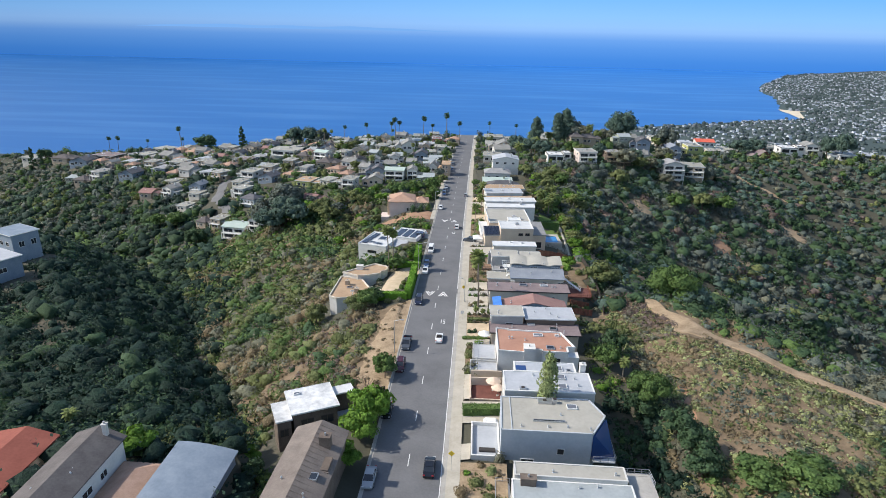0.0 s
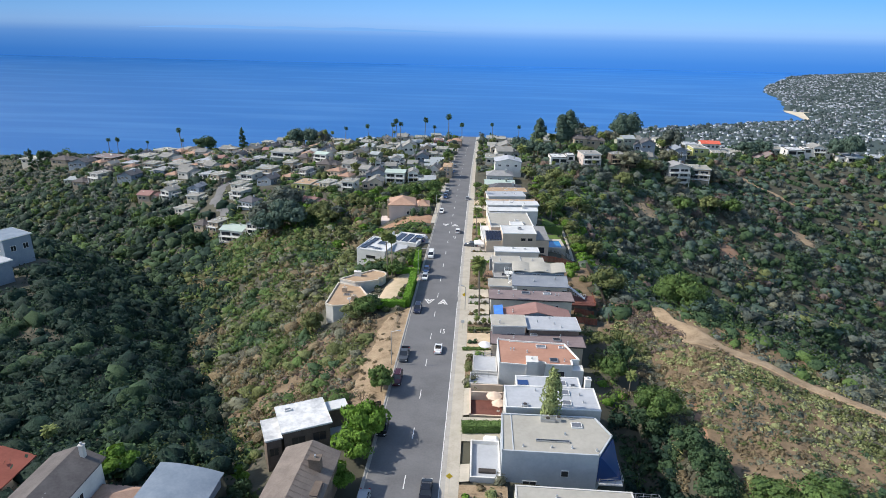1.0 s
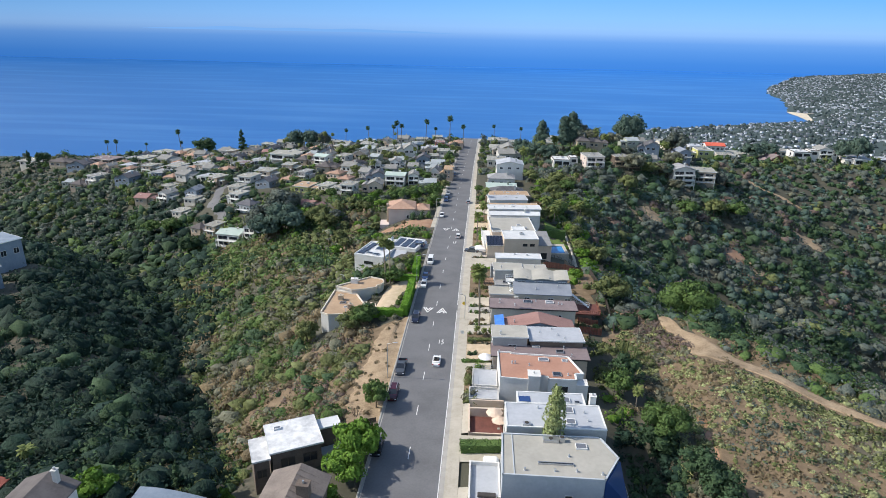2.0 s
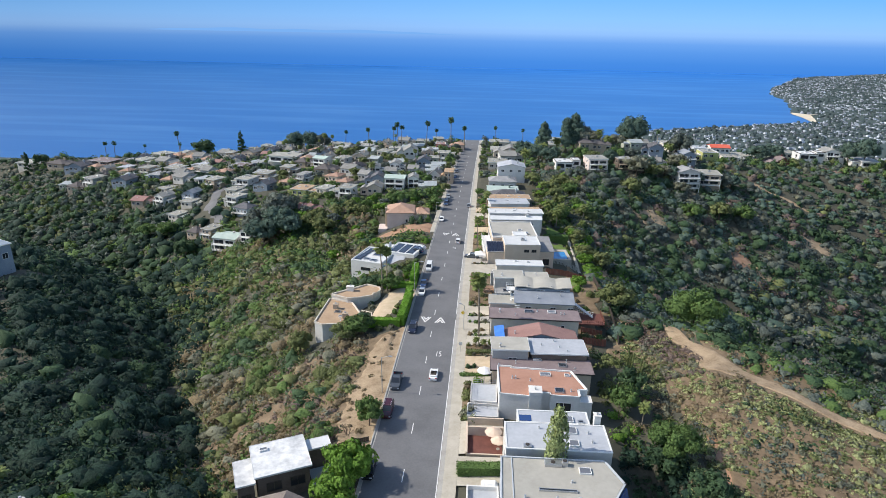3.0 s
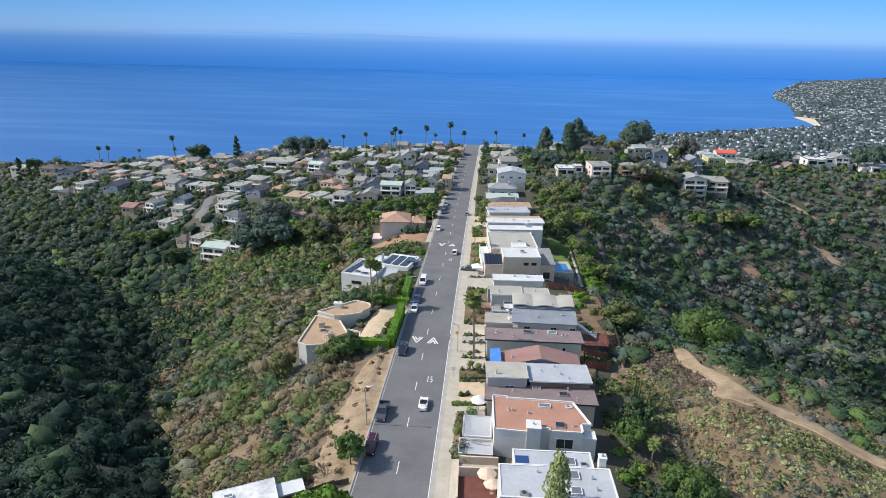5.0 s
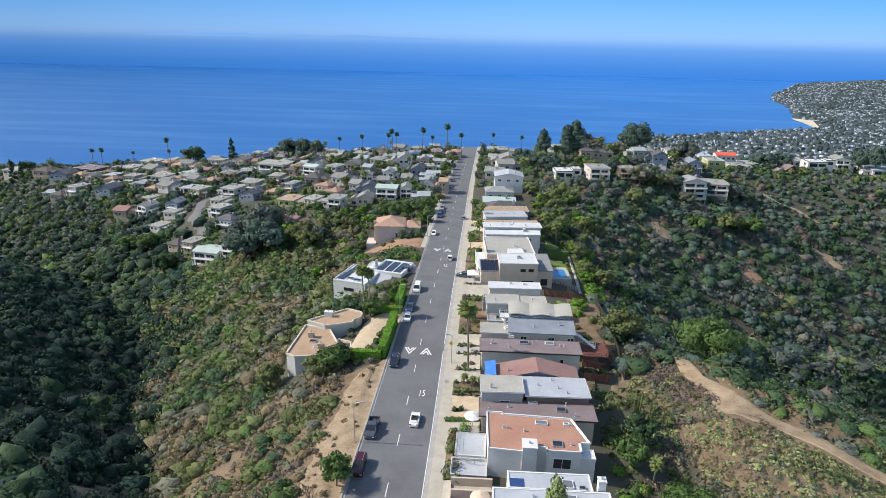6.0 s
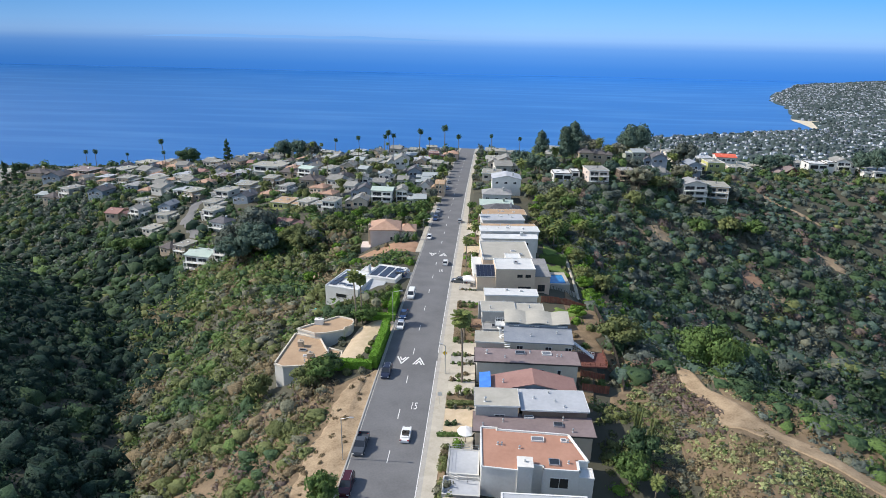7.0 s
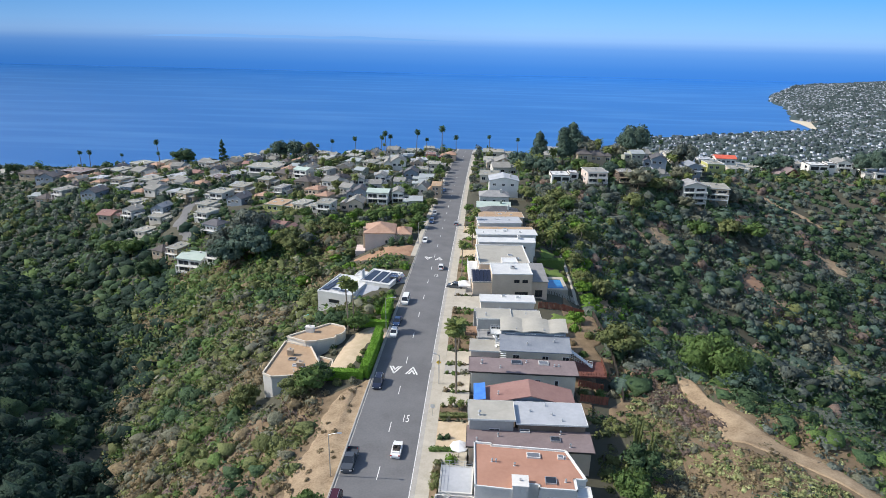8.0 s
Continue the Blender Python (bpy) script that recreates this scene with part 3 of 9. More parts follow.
def trail_sheet():
    """The worn path and the bare fan beside it, as one sheet that follows the ground."""
    pts, v, f, n = [], [], [], 13
    for (x0, y0), (x1, y1) in zip(TRAIL, TRAIL[1:]):
        k = max(2, int(math.hypot(x1 - x0, y1 - y0)))
        pts += [(x0 + (x1 - x0) * i / k, y0 + (y1 - y0) * i / k) for i in range(k)]
    for i, (x, y) in enumerate(pts):
        a, b = pts[max(0, i - 4)], pts[min(len(pts) - 1, i + 4)]
        run = math.hypot(b[0] - a[0], b[1] - a[1])
        nx, ny = -(b[1] - a[1]) / run, (b[0] - a[0]) / run
        fan = math.exp(-((x - 53.5) / 3.2) ** 2)
        left = 1.5 + 0.25 * math.sin(i * 0.5) + 2.2 * math.exp(-((x - 60.0) / 4.0) ** 2)
        right = 1.5 + 0.25 * math.sin(i * 0.37 + 2) + 5.2 * fan * (1 + 0.15 * math.sin(i * 1.3))
        for j in range(n):
            off = -right + (left + right) * j / (n - 1)
            px_, py_ = x + nx * off, y + ny * off
            v.append((px_, py_, float(ground_z(px_, py_)) + (0.34 if 0 < j < n - 1 else -0.3)))
        if i:
            for j in range(n - 1):
                q = n * i + j
                f.append((q - n, q, q + 1, q - n + 1))
    structure("trail", raw_mesh("trail", v, f, DIRT, True), "pale dirt footpath along the spur", "path")


trail_sheet()


def blotch(name, x, y, rx, ry, material, label, seed, lift=0.10):
    """An uneven patch of bare ground."""
    rng = np.random.default_rng(seed)
    ph = rng.uniform(0, 6.28, 6)
    far = max(rx, ry)
    v, f, rings, spokes = [(x, y, float(ground_z(x, y)) + lift)], [], max(6, int(far / 1.4)), max(36, int(far * 3.2))
    for r in range(1, rings + 1):
        for a in range(spokes):
            t = 2 * math.pi * a / spokes
            k = (r / rings) * (1 + 0.28 * math.sin(2 * t + ph[0]) + 0.20 * math.sin(5 * t + ph[1]) + 0.13 * math.sin(9 * t + ph[2]) + 0.09 * math.sin(14 * t + ph[3]))
            px_, py_ = x + rx * k * math.cos(t), y + ry * k * math.sin(t)
            v.append((px_, py_, float(ground_z(px_, py_)) + (lift if r < rings else -0.3)))
    for a in range(spokes):
        f.append((0, 1 + a, 1 + (a + 1) % spokes))
        for r in range(rings - 1):
            p, q = 1 + r * spokes + a, 1 + r * spokes + (a + 1) % spokes
            f.append((p, p + spokes, q + spokes, q))
    return structure(name, raw_mesh(name, v, f, material, True), label, "bare ground")


blotch("bare_earth", 45, 100, 3.5, 9, RED_DIRT, "reddish bare earth slope", 2)
blotch("bare_earth", 50, 88, 5, 5, RED_DIRT, "reddish bare earth slope", 3)
blotch("bare_earth", 55, 104, 4, 2.5, DIRT, "pale bare earth slope", 17)
blotch("bare_earth", 38, 136, 3, 5, RED_DIRT, "brown bare earth slope", 4)
blotch("dry_grass", 57, 112, 19, 40, DRY_GRASS, "dry tan grass over the spur", 31, 0.2)
blotch("dry_grass", 42, 138, 9, 20, DRY_GRASS, "dry tan grass over the spur", 33, 0.16)
blotch("dry_grass", 29.5, 170, 5.5, 27, DRY_GRASS, "dry back garden ground", 34, 0.2)
blotch("lawn", 28.5, 223, 3.6, 5.4, GRASS, "sunny back garden lawn", 36, 0.3)
blotch("lawn", 28.5, 238, 3.6, 5.0, GRASS, "sunny back garden lawn", 37, 0.3)
path_sheet("garden_path", [(33.6, 199), (34.0, 215), (34.2, 230), (33.8, 246)], 0.7, PALE_CONCRETE, "pale garden path behind the houses", 0.4)
blotch("lawn", 27.5, 181, 3.4, 3.4, GRASS, "small back garden lawn", 35, 0.3)
blotch("dry_grass", -30, 116, 15, 26, DRY_GRASS, "dry grass below the roadside bank", 32, 0.15)


def bank_sheet():
    """The bare bank that falls from the kerb, with a ragged lower edge."""
    v, f, n = [], [], 14
    ys = spaced(96.5, (143, 0.9))
    for y in ys:
        reach = (5.6 + 1.8 * math.exp(-((y - 112) / 11) ** 2) + 0.4 * math.sin(y * 0.5) + 0.2 * math.sin(y * 1.7 + 1)) * float(step(144, 134, y)) + 0.6
        a = float(road_mid(y)) - 6.3
        for i in range(n):
            s = i / (n - 1)
            x = a - reach * s
            v.append((x, y, float(ground_z(x, y)) + (0.20 if 0 < i < n - 1 else (0.30 if i == 0 else -0.4))))
    for j in range(len(ys) - 1):
        for i in range(n - 1):
            q = j * n + i
            f.append((q, q + n, q + n + 1, q + 1))
    structure("roadside_bank", raw_mesh("roadside_bank", v, f, DIRT, True), "tan bare roadside bank", "bare ground")


bank_sheet()
blotch("bare_earth", -27, 233, 10, 8, RED_DIRT, "reddish bare bank below a house", 8)
blotch("bare_earth", 120, 281, 7, 10, RED_DIRT, "pale eroded scar on the hillside", 9, 0.5)
blotch("bare_earth", 128, 276, 5, 7, DIRT, "pale eroded scar on the hillside", 10, 0.6)
blotch("bare_earth", 141, 246, 4, 9, DIRT, "pale eroded scar on the hillside", 11, 0.5)
blotch("bare_earth", 80, 290, 9, 7, DIRT, "pale eroded scar on the hillside", 12)
blotch("bare_earth", 170, 318, 12, 6, DIRT, "pale eroded scar on the hillside", 13)
blotch("bare_earth", -112, 252, 8, 6, DIRT, "pale bare patch on the hillside", 14)
blotch("bare_earth", -73, 228, 7, 5, DIRT, "pale bare patch on the hillside", 15)
blotch("bare_earth", 39.5, 205, 4, 8, RED_DIRT, "reddish bare scar beside the gardens", 16)
blotch("bare_earth", 44.0, 211, 2.0, 7, DIRT, "pale bare scar beside the gardens", 18)

bm = bmesh.new()
beach = [(985, 1912), (1002, 1930), (1060, 2100), (1150, 2150), (1085, 2200), (1040, 2205), (1026, 2150), (1022, 2090)]
bm.faces.new([bm.verts.new((x, y, SEA + 1.0 if i not in (2, 3) else SEA + 6)) for i, (x, y) in enumerate(beach)])
structure("beach", mesh_of(bm, "beach", SAND), "pale sandy cove beach", "beach")


# ---- houses ----
def window(parent, side, box_, u, z, w, h, glass=None, frame_mat=None, name="window"):
    """A framed pane on one wall of a volume (x0, y0, x1, y1). side: S faces the near end, W the street side, E, N; u runs along the wall."""
    x0, y0, x1, y1 = box_
    bm, bp = bmesh.new(), bmesh.new()
    t = 0.09

    def slab(b, a0, a1, z0, z1, out):
        if side == "S":
            box(b, x0 + a0, y0 - out, z0, x0 + a1, y0 + 0.02, z1)
        elif side == "N":
            box(b, x0 + a0, y1 - 0.02, z0, x0 + a1, y1 + out, z1)
        elif side == "W":
            box(b, x0 - out, y0 + a0, z0, x0 + 0.02, y0 + a1, z1)
        else:
            box(b, x1 - 0.02, y0 + a0, z0, x1 + out, y0 + a1, z1)

    slab(bm, u, u + t, z, z + h, 0.07)
    slab(bm, u + w - t, u + w, z, z + h, 0.07)
    slab(bm, u + t, u + w - t, z, z + t, 0.07)
    slab(bm, u + t, u + w - t, z + h - t, z + h, 0.07)
    if w > 1.3:
        slab(bm, u + w / 2 - 0.035, u + w / 2 + 0.035, z + t, z + h - t, 0.06)
    slab(bp, u + t, u + w - t, z + t, z + h - t, 0.025)
    win = part(name, bm, frame_mat or TRIM_WHITE, parent)
    part("pane", bp, glass or PANE, win, "dark reflecting glass")
    return win


def slope_roof(x0, y0, x1, y1, z, kind, rise, over, thick, axis="x"):
    """A pitched roof: gable or hip over a rectangle, ridge along an axis, or a shed that rises towards +x or +y."""
    bm = bmesh.new()
    x0, y0, x1, y1 = x0 - over, y0 - over, x1 + over, y1 + over
    if kind == "shed":
        hi = ((0, rise, rise, 0) if axis == "x" else (0, 0, rise, rise))
        c = [(x0, y0), (x1, y0), (x1, y1), (x0, y1)]
        low = [bm.verts.new((x, y, z + h)) for (x, y), h in zip(c, hi)]
        top = [bm.verts.new((x, y, z + h + thick)) for (x, y), h in zip(c, hi)]
        for i in range(4):
            bm.faces.new((low[i], low[(i + 1) % 4], top[(i + 1) % 4], top[i]))
        bm.faces.new(top)
        bm.faces.new(low[::-1])
        return bm
    inset = 0.0 if kind == "gable" else 0.85
    if axis == "x":
        my, run = (y0 + y1) / 2, (y1 - y0) / 2
        r0, r1 = (x0 + inset * run, my), (x1 - inset * run, my)
    else:
        mx, run = (x0 + x1) / 2, (x1 - x0) / 2
        r0, r1 = (mx, y0 + inset * run), (mx, y1 - inset * run)
    for dz in (0, thick):
        c = [bm.verts.new((x, y, z + dz)) for x, y in ((x0, y0), (x1, y0), (x1, y1), (x0, y1))]
        a, b = bm.verts.new((*r0, z + rise + dz)), bm.verts.new((*r1, z + rise + dz))
        if axis == "x":
            faces = [(c[0], c[1], b, a), (c[2], c[3], a, b), (c[1], c[2], b), (c[3], c[0], a)]
        else:
            faces = [(c[1], c[2], b, a), (c[3], c[0], a, b), (c[0], c[1], a), (c[2], c[3], b)]
        if kind == "gable":
            faces = faces[:2]
        for q in faces:
            bm.faces.new(q if dz else q[::-1])
        if dz == 0:
            under = c + [a, b]
        else:
            over_ = c + [a, b]
    if kind == "gable":
        loops = [(0, 1), (1, 5), (5, 2), (2, 3), (3, 4), (4, 0)] if axis == "x" else [(1, 2), (2, 5), (5, 3), (3, 0), (0, 4), (4, 1)]
    else:
        loops = [(0, 1), (1, 2), (2, 3), (3, 0)]
    for i, j in loops:
        bm.faces.new((under[i], under[j], over_[j], over_[i]))
    bmesh.ops.recalc_face_normals(bm, faces=bm.faces[:])
    return bm


def volume(parent, x0, y0, x1, y1, z0, z1, wall, roof, kind="flat", rise=1.2, over=0.45, axis="x", lip=None, lip_h=0.28):
    """One block of a house: walls, and its roof. Flat roofs have a raised lip; others overhang."""
    bm = bmesh.new()
    box(bm, x0, y0, z0, x1, y1, z1)
    if kind in ("gable", "shed"):
        if axis == "x" and kind == "gable":
            my = (y0 + y1) / 2
            for x, w in ((x0, 0.2), (x1 - 0.2, 0.2)):
                a = [bm.verts.new((x, y, z)) for y, z in ((y0, z1), (y1, z1), (my, z1 + rise * 0.97))]
                b = [bm.verts.new((x + w, y, z)) for y, z in ((y0, z1), (y1, z1), (my, z1 + rise * 0.97))]
                bm.faces.new(a[::-1]), bm.faces.new(b)
                for i in range(3):
                    bm.faces.new((a[i], a[(i + 1) % 3], b[(i + 1) % 3], b[i]))
        elif kind == "gable":
            mx = (x0 + x1) / 2
            for y, w in ((y0, 0.2), (y1 - 0.2, 0.2)):
                a = [bm.verts.new((x, y, z)) for x, z in ((x0, z1), (x1, z1), (mx, z1 + rise * 0.97))]
                b = [bm.verts.new((x, y + w, z)) for x, z in ((x0, z1), (x1, z1), (mx, z1 + rise * 0.97))]
                bm.faces.new(a), bm.faces.new(b[::-1])
                for i in range(3):
                    bm.faces.new((a[i], b[i], b[(i + 1) % 3], a[(i + 1) % 3]))
    part("wall", bm, wall, parent)
    if kind == "flat":
        r = part("roof", one_box(x0 + 0.21, y0 + 0.21, z1 - 0.05, x1 - 0.21, y1 - 0.21, z1 + 0.06), roof, parent)
        bm = bmesh.new()
        for a in ((x0 - 0.04, y0 - 0.04, x1 + 0.04, y0 + 0.2), (x0 - 0.04, y1 - 0.2, x1 + 0.04, y1 + 0.04), (x0 - 0.04, y0 + 0.2, x0 + 0.2, y1 - 0.2), (x1 - 0.2, y0 + 0.2, x1 + 0.04, y1 - 0.2)):
            box(bm, a[0], a[1], z1 + 0.004, a[2], a[3], z1 + lip_h)
        part("parapet", bm, lip or wall, parent)
    elif kind == "slab":
        r = part("roof", one_box(x0 - over, y0 - over, z1 + 0.004, x1 + over, y1 + over, z1 + 0.24), roof, parent)
        bm = bmesh.new()
        for a in ((x0 - over - 0.05, y0 - over - 0.05, x1 + over + 0.05, y0 - over), (x0 - over - 0.05, y1 + over, x1 + over + 0.05, y1 + over + 0.05), (x0 - over - 0.05, y0 - over, x0 - over, y1 + over), (x1 + over, y0 - over, x1 + over + 0.05, y1 + over)):
            box(bm, a[0], a[1], z1, a[2], a[3], z1 + 0.29)
        part("fascia", bm, lip or TRIM_WHITE, parent)
    else:
        r = part("roof", slope_roof(x0, y0, x1, y1, z1 + 0.004, kind, rise, over, 0.2, axis), roof, parent)
    return (x0, y0, x1, y1)


def chimney(parent, x, y, z0, z1, mat, w=0.9, d=0.9):
    bm = bmesh.new()
    box(bm, x, y, z0, x + w, y + d, z1)
    box(bm, x - 0.08, y - 0.08, z1, x + w + 0.08, y + d + 0.08, z1 + 0.14)
    c = part("chimney", bm, mat, parent)
    bm = bmesh.new()
    tube(bm, (x + w / 2, y + d / 2, z1 + 0.14), (x + w / 2, y + d / 2, z1 + 0.5), 0.18, 0.15, 8)
    part("flue", bm, METAL, c)
    return c


def pipe_vent(parent, x, y, z, tall=0.6, r=0.09):
    bm = bmesh.new()
    tube(bm, (x, y, z - 0.1), (x, y, z + tall), r, r, 8)
    tube(bm, (x, y, z + tall), (x, y, z + tall + 0.16), r * 2.1, r * 1.2, 8)
    tube(bm, (x, y, z), (x, y, z + 0.08), r * 2.2, r * 1.4, 8)
    return part("vent_pipe", bm, METAL, parent)


def skylight(parent, x, y, z, w, d, mat=None):
    bm = bmesh.new()
    t = 0.1
    for a in ((x, y, x + w, y + t), (x, y + d - t, x + w, y + d), (x, y + t, x + t, y + d - t), (x + w - t, y + t, x + w, y + d - t)):
        box(bm, a[0], a[1], z - 0.05, a[2], a[3], z + 0.28)
    s = part("skylight", bm, TRIM_WHITE if mat is None else METAL, parent)
    part("pane", soft_box(x + t, y + t, z, x + w - t, y + d - t, z + 0.24, 0.05), mat or SKYLIGHT, s, "domed acrylic pane")
    return s


def roof_unit(parent, x, y, z, w=1.0, d=0.9, h=0.75):
    bm = soft_box(x, y, z, x + w, y + d, z + h, 0.04)
    u = part("air_unit", bm, METAL, parent)
    bm = bmesh.new()
    tube(bm, (x + w / 2, y + d / 2, z + h), (x + w / 2, y + d / 2, z + h + 0.06), 0.33, 0.33, 12)
    part("fan_grille", bm, TRIM_DARK, u)
    return u


def railing(parent, pts, z, tall=1.0, mat=None, gap=1.1, name="railing", glass=False):
    """Posts and rails along a line of plan points, at a height or rising with given heights."""
    mat = mat or TRIM_DARK
    bm = bmesh.new()
    for (x0, y0), (x1, y1) in zip(pts, pts[1:]):
        run = math.hypot(x1 - x0, y1 - y0)
        n = max(1, round(run / gap))
        for i in range(n + 1):
            x, y = x0 + (x1 - x0) * i / n, y0 + (y1 - y0) * i / n
            box(bm, x - 0.035, y - 0.035, z - 0.05, x + 0.035, y + 0.035, z + tall)
        for h in (tall, tall * 0.5, 0.12):
            tube(bm, (x0, y0, z + h), (x1, y1, z + h), 0.03, 0.03, 5)
    return part(name, bm, mat, parent)


def deck(parent, x0, y0, x1, y1, z, mat, name="deck", thick=0.18):
    return part(name, one_box(x0, y0, z - thick, x1, y1, z), mat, parent)


def garage_door(parent, box_, side, u, z, w=4.6, h=2.1, mat=None):
    x0, y0, x1, y1 = box_
    bm = bmesh.new()
    n = 4
    for i in range(n):
        a, b = z + h * i / n + 0.02, z + h * (i + 1) / n - 0.02
        if side == "W":
            box(bm, x0 - 0.06, y0 + u, a, x0 + 0.02, y0 + u + w, b)
        else:
            box(bm, x0 + u, y0 - 0.06, a, x0 + u + w, y0 + 0.02, b)
    return part("garage_door", bm, mat or TRIM_WHITE, parent)


# ---- the row of houses east of the street ----
def row_house(x, y, base, turn, label):
    return thing("house", x, y, base, turn, label, "house", "houses along the street")


def r0():
    h = row_house(6.7, 54.0, -7.0, 0, "pale stucco house with a light grey flat roof")
    v = volume(h, 0, 0, 17.2, 16.4, 0, 6.3, STUCCO["pale"], ROOF["sea"], lip=TRIM_WHITE, lip_h=0.12)
    volume(h, 0.4, 16.45, 16.6, 19.4, 0, 6.95, STUCCO["pale"], ROOF["light"], lip_h=0.15)
    chimney(h, 1.2, 15.0, 6.2, 7.5, STUCCO["brown"], 2.2, 1.1)
    for x, y in ((9.5, 15.2), (12.2, 15.6), (10.8, 12.0), (15.0, 17.6), (6.0, 17.5)):
        pipe_vent(h, x, y, 6.35 if y < 16.4 else 7.0, 0.35)
    roof_unit(h, 10.4, 11.0, 6.4, 1.1, 0.8, 0.4)
    railing(h, [(8.8, 19.9), (20.5, 19.9), (20.7, 17.2)], 5.6, 0.9, METAL)
    deck(h, 8.8, 19.45, 20.9, 20.0, 5.6, CONCRETE)
    deck(h, 17.2, 3, 20.8, 19.4, 5.6, CONCRETE)
    for u in (3, 8, 12.5):
        window(h, "W", v, u, 3.0, 1.6, 1.3)
    deck(h, -2.2, 6, 0, 19.6, 2.6, TRIM_WHITE, "balcony")
    railing(h, [(-2.2, 6), (-2.2, 19.6), (0, 19.6)], 2.6, 1.0, METAL)


def r1():
    h = row_house(6.6, 80.1, -8.0, 0.5, "large two-storey blue-grey stucco house with a flat roof")
    plan = [(-1.2, -0.45), (13.2, -0.45), (16.0, 4.4), (14.1, 8.9), (-1.0, 8.7)]
    bm = bmesh.new()
    prism(bm, plan, 0, 8.8)
    part("wall", bm, STUCCO["mist"], h)
    bm = bmesh.new()
    prism(bm, [(6.9 + (x - 6.9) * 0.975, 4.2 + (y - 4.2) * 0.96) for x, y in plan], 8.8, 8.87)
    part("roof", bm, ROOF["light"], h)
    bm = bmesh.new()
    for (ax, ay), (bx, by) in zip(plan, plan[1:] + plan[:1]):
        run = math.hypot(bx - ax, by - ay)
        box(bm, (ax + bx) / 2 - run / 2 - 0.1, (ay + by) / 2 - 0.12, 8.804, (ax + bx) / 2 + run / 2 + 0.1, (ay + by) / 2 + 0.12, 9.0, math.atan2(by - ay, bx - ax))
    box(bm, 0.4, -0.3, 8.88, 0.55, 8.6, 8.98)
    part("parapet", bm, STUCCO["mist"], h)
    v = (-1.2, -0.45, 13.2, 8.7)
    # the glazed lean-to on the downhill corner
    bm = bmesh.new()
    a = [bm.verts.new(p) for p in ((13.3, -0.35, 4.0), (17.2, 0.2, 4.0), (17.0, 4.2, 4.0), (16.1, 4.3, 4.0))]
    b = [bm.verts.new(p) for p in ((13.3, -0.35, 8.4), (13.6, -0.25, 8.4), (16.3, 4.2, 8.4), (16.1, 4.3, 8.4))]
    for i in range(4):
        bm.faces.new((a[i], a[(i + 1) % 4], b[(i + 1) % 4], b[i]))
    bm.faces.new(b), bm.faces.new(a[::-1])
    part("sunroom", bm, BLUE_PANE, h, "blue glazed lean-to")
    deck(h, 13.62, -0.8, 17.2, 4.4, 3.9, TRIM_WHITE, "balcony")
    railing(h, [(13.62, -0.8), (17.2, -0.8), (17.2, 4.4)], 3.9, 1.0, METAL)
    skylight(h, 10.0, 5.8, 8.86, 1.7, 1.3)
    skylight(h, 4.0, 2.0, 8.86, 5.2, 0.45, PANE)
    roof_unit(h, 5.2, 7.0, 8.86, 2.4, 1.1, 0.5)
    roof_unit(h, 7.7, 7.2, 8.86, 0.8, 0.8, 0.8)
    for x, y in ((6.3, 0.8), (9.4, 0.9), (13.0, 0.6), (8.7, 4.1), (2.0, 0.7)):
        pipe_vent(h, x, y, 8.86, 0.3)
    window(h, "S", v, 3.3, 2.2, 2.2, 1.3)
    window(h, "S", v, 9.0, 4.6, 1.2, 1.2)
    # walled front terrace with a white deck
    t = volume(h, -5.9, -1.2, -1.25, 7.6, 0, 3.55, STUCCO["white"], ROOF["bluish"], lip=STUCCO["white"], lip_h=0.75)
    window(h, "S", t, 3.2, 0.9, 0.9, 2.0)
    part("terrace_bench", soft_box(-4.6, 0.4, 3.6, -1.9, 1.3, 4.0, 0.1), TRIM_DARK, h, "dark curved bench")
    part("hot_tub_cover", soft_box(-3.8, 7.9, 3.2, -1.3, 9.4, 4.2, 0.35), CLOTH_WHITE, h, "white rounded cover")
    deck(h, -8.5, 2.0, -5.95, 8.0, 2.6, ROOF["dark"], "garage_roof", 2.0)
    garage_door(h, (-8.5, 2.0, -5.9, 8.0), "W", 0.8, 0.3, 4.4, 2.0, TRIM_DARK)
    return h


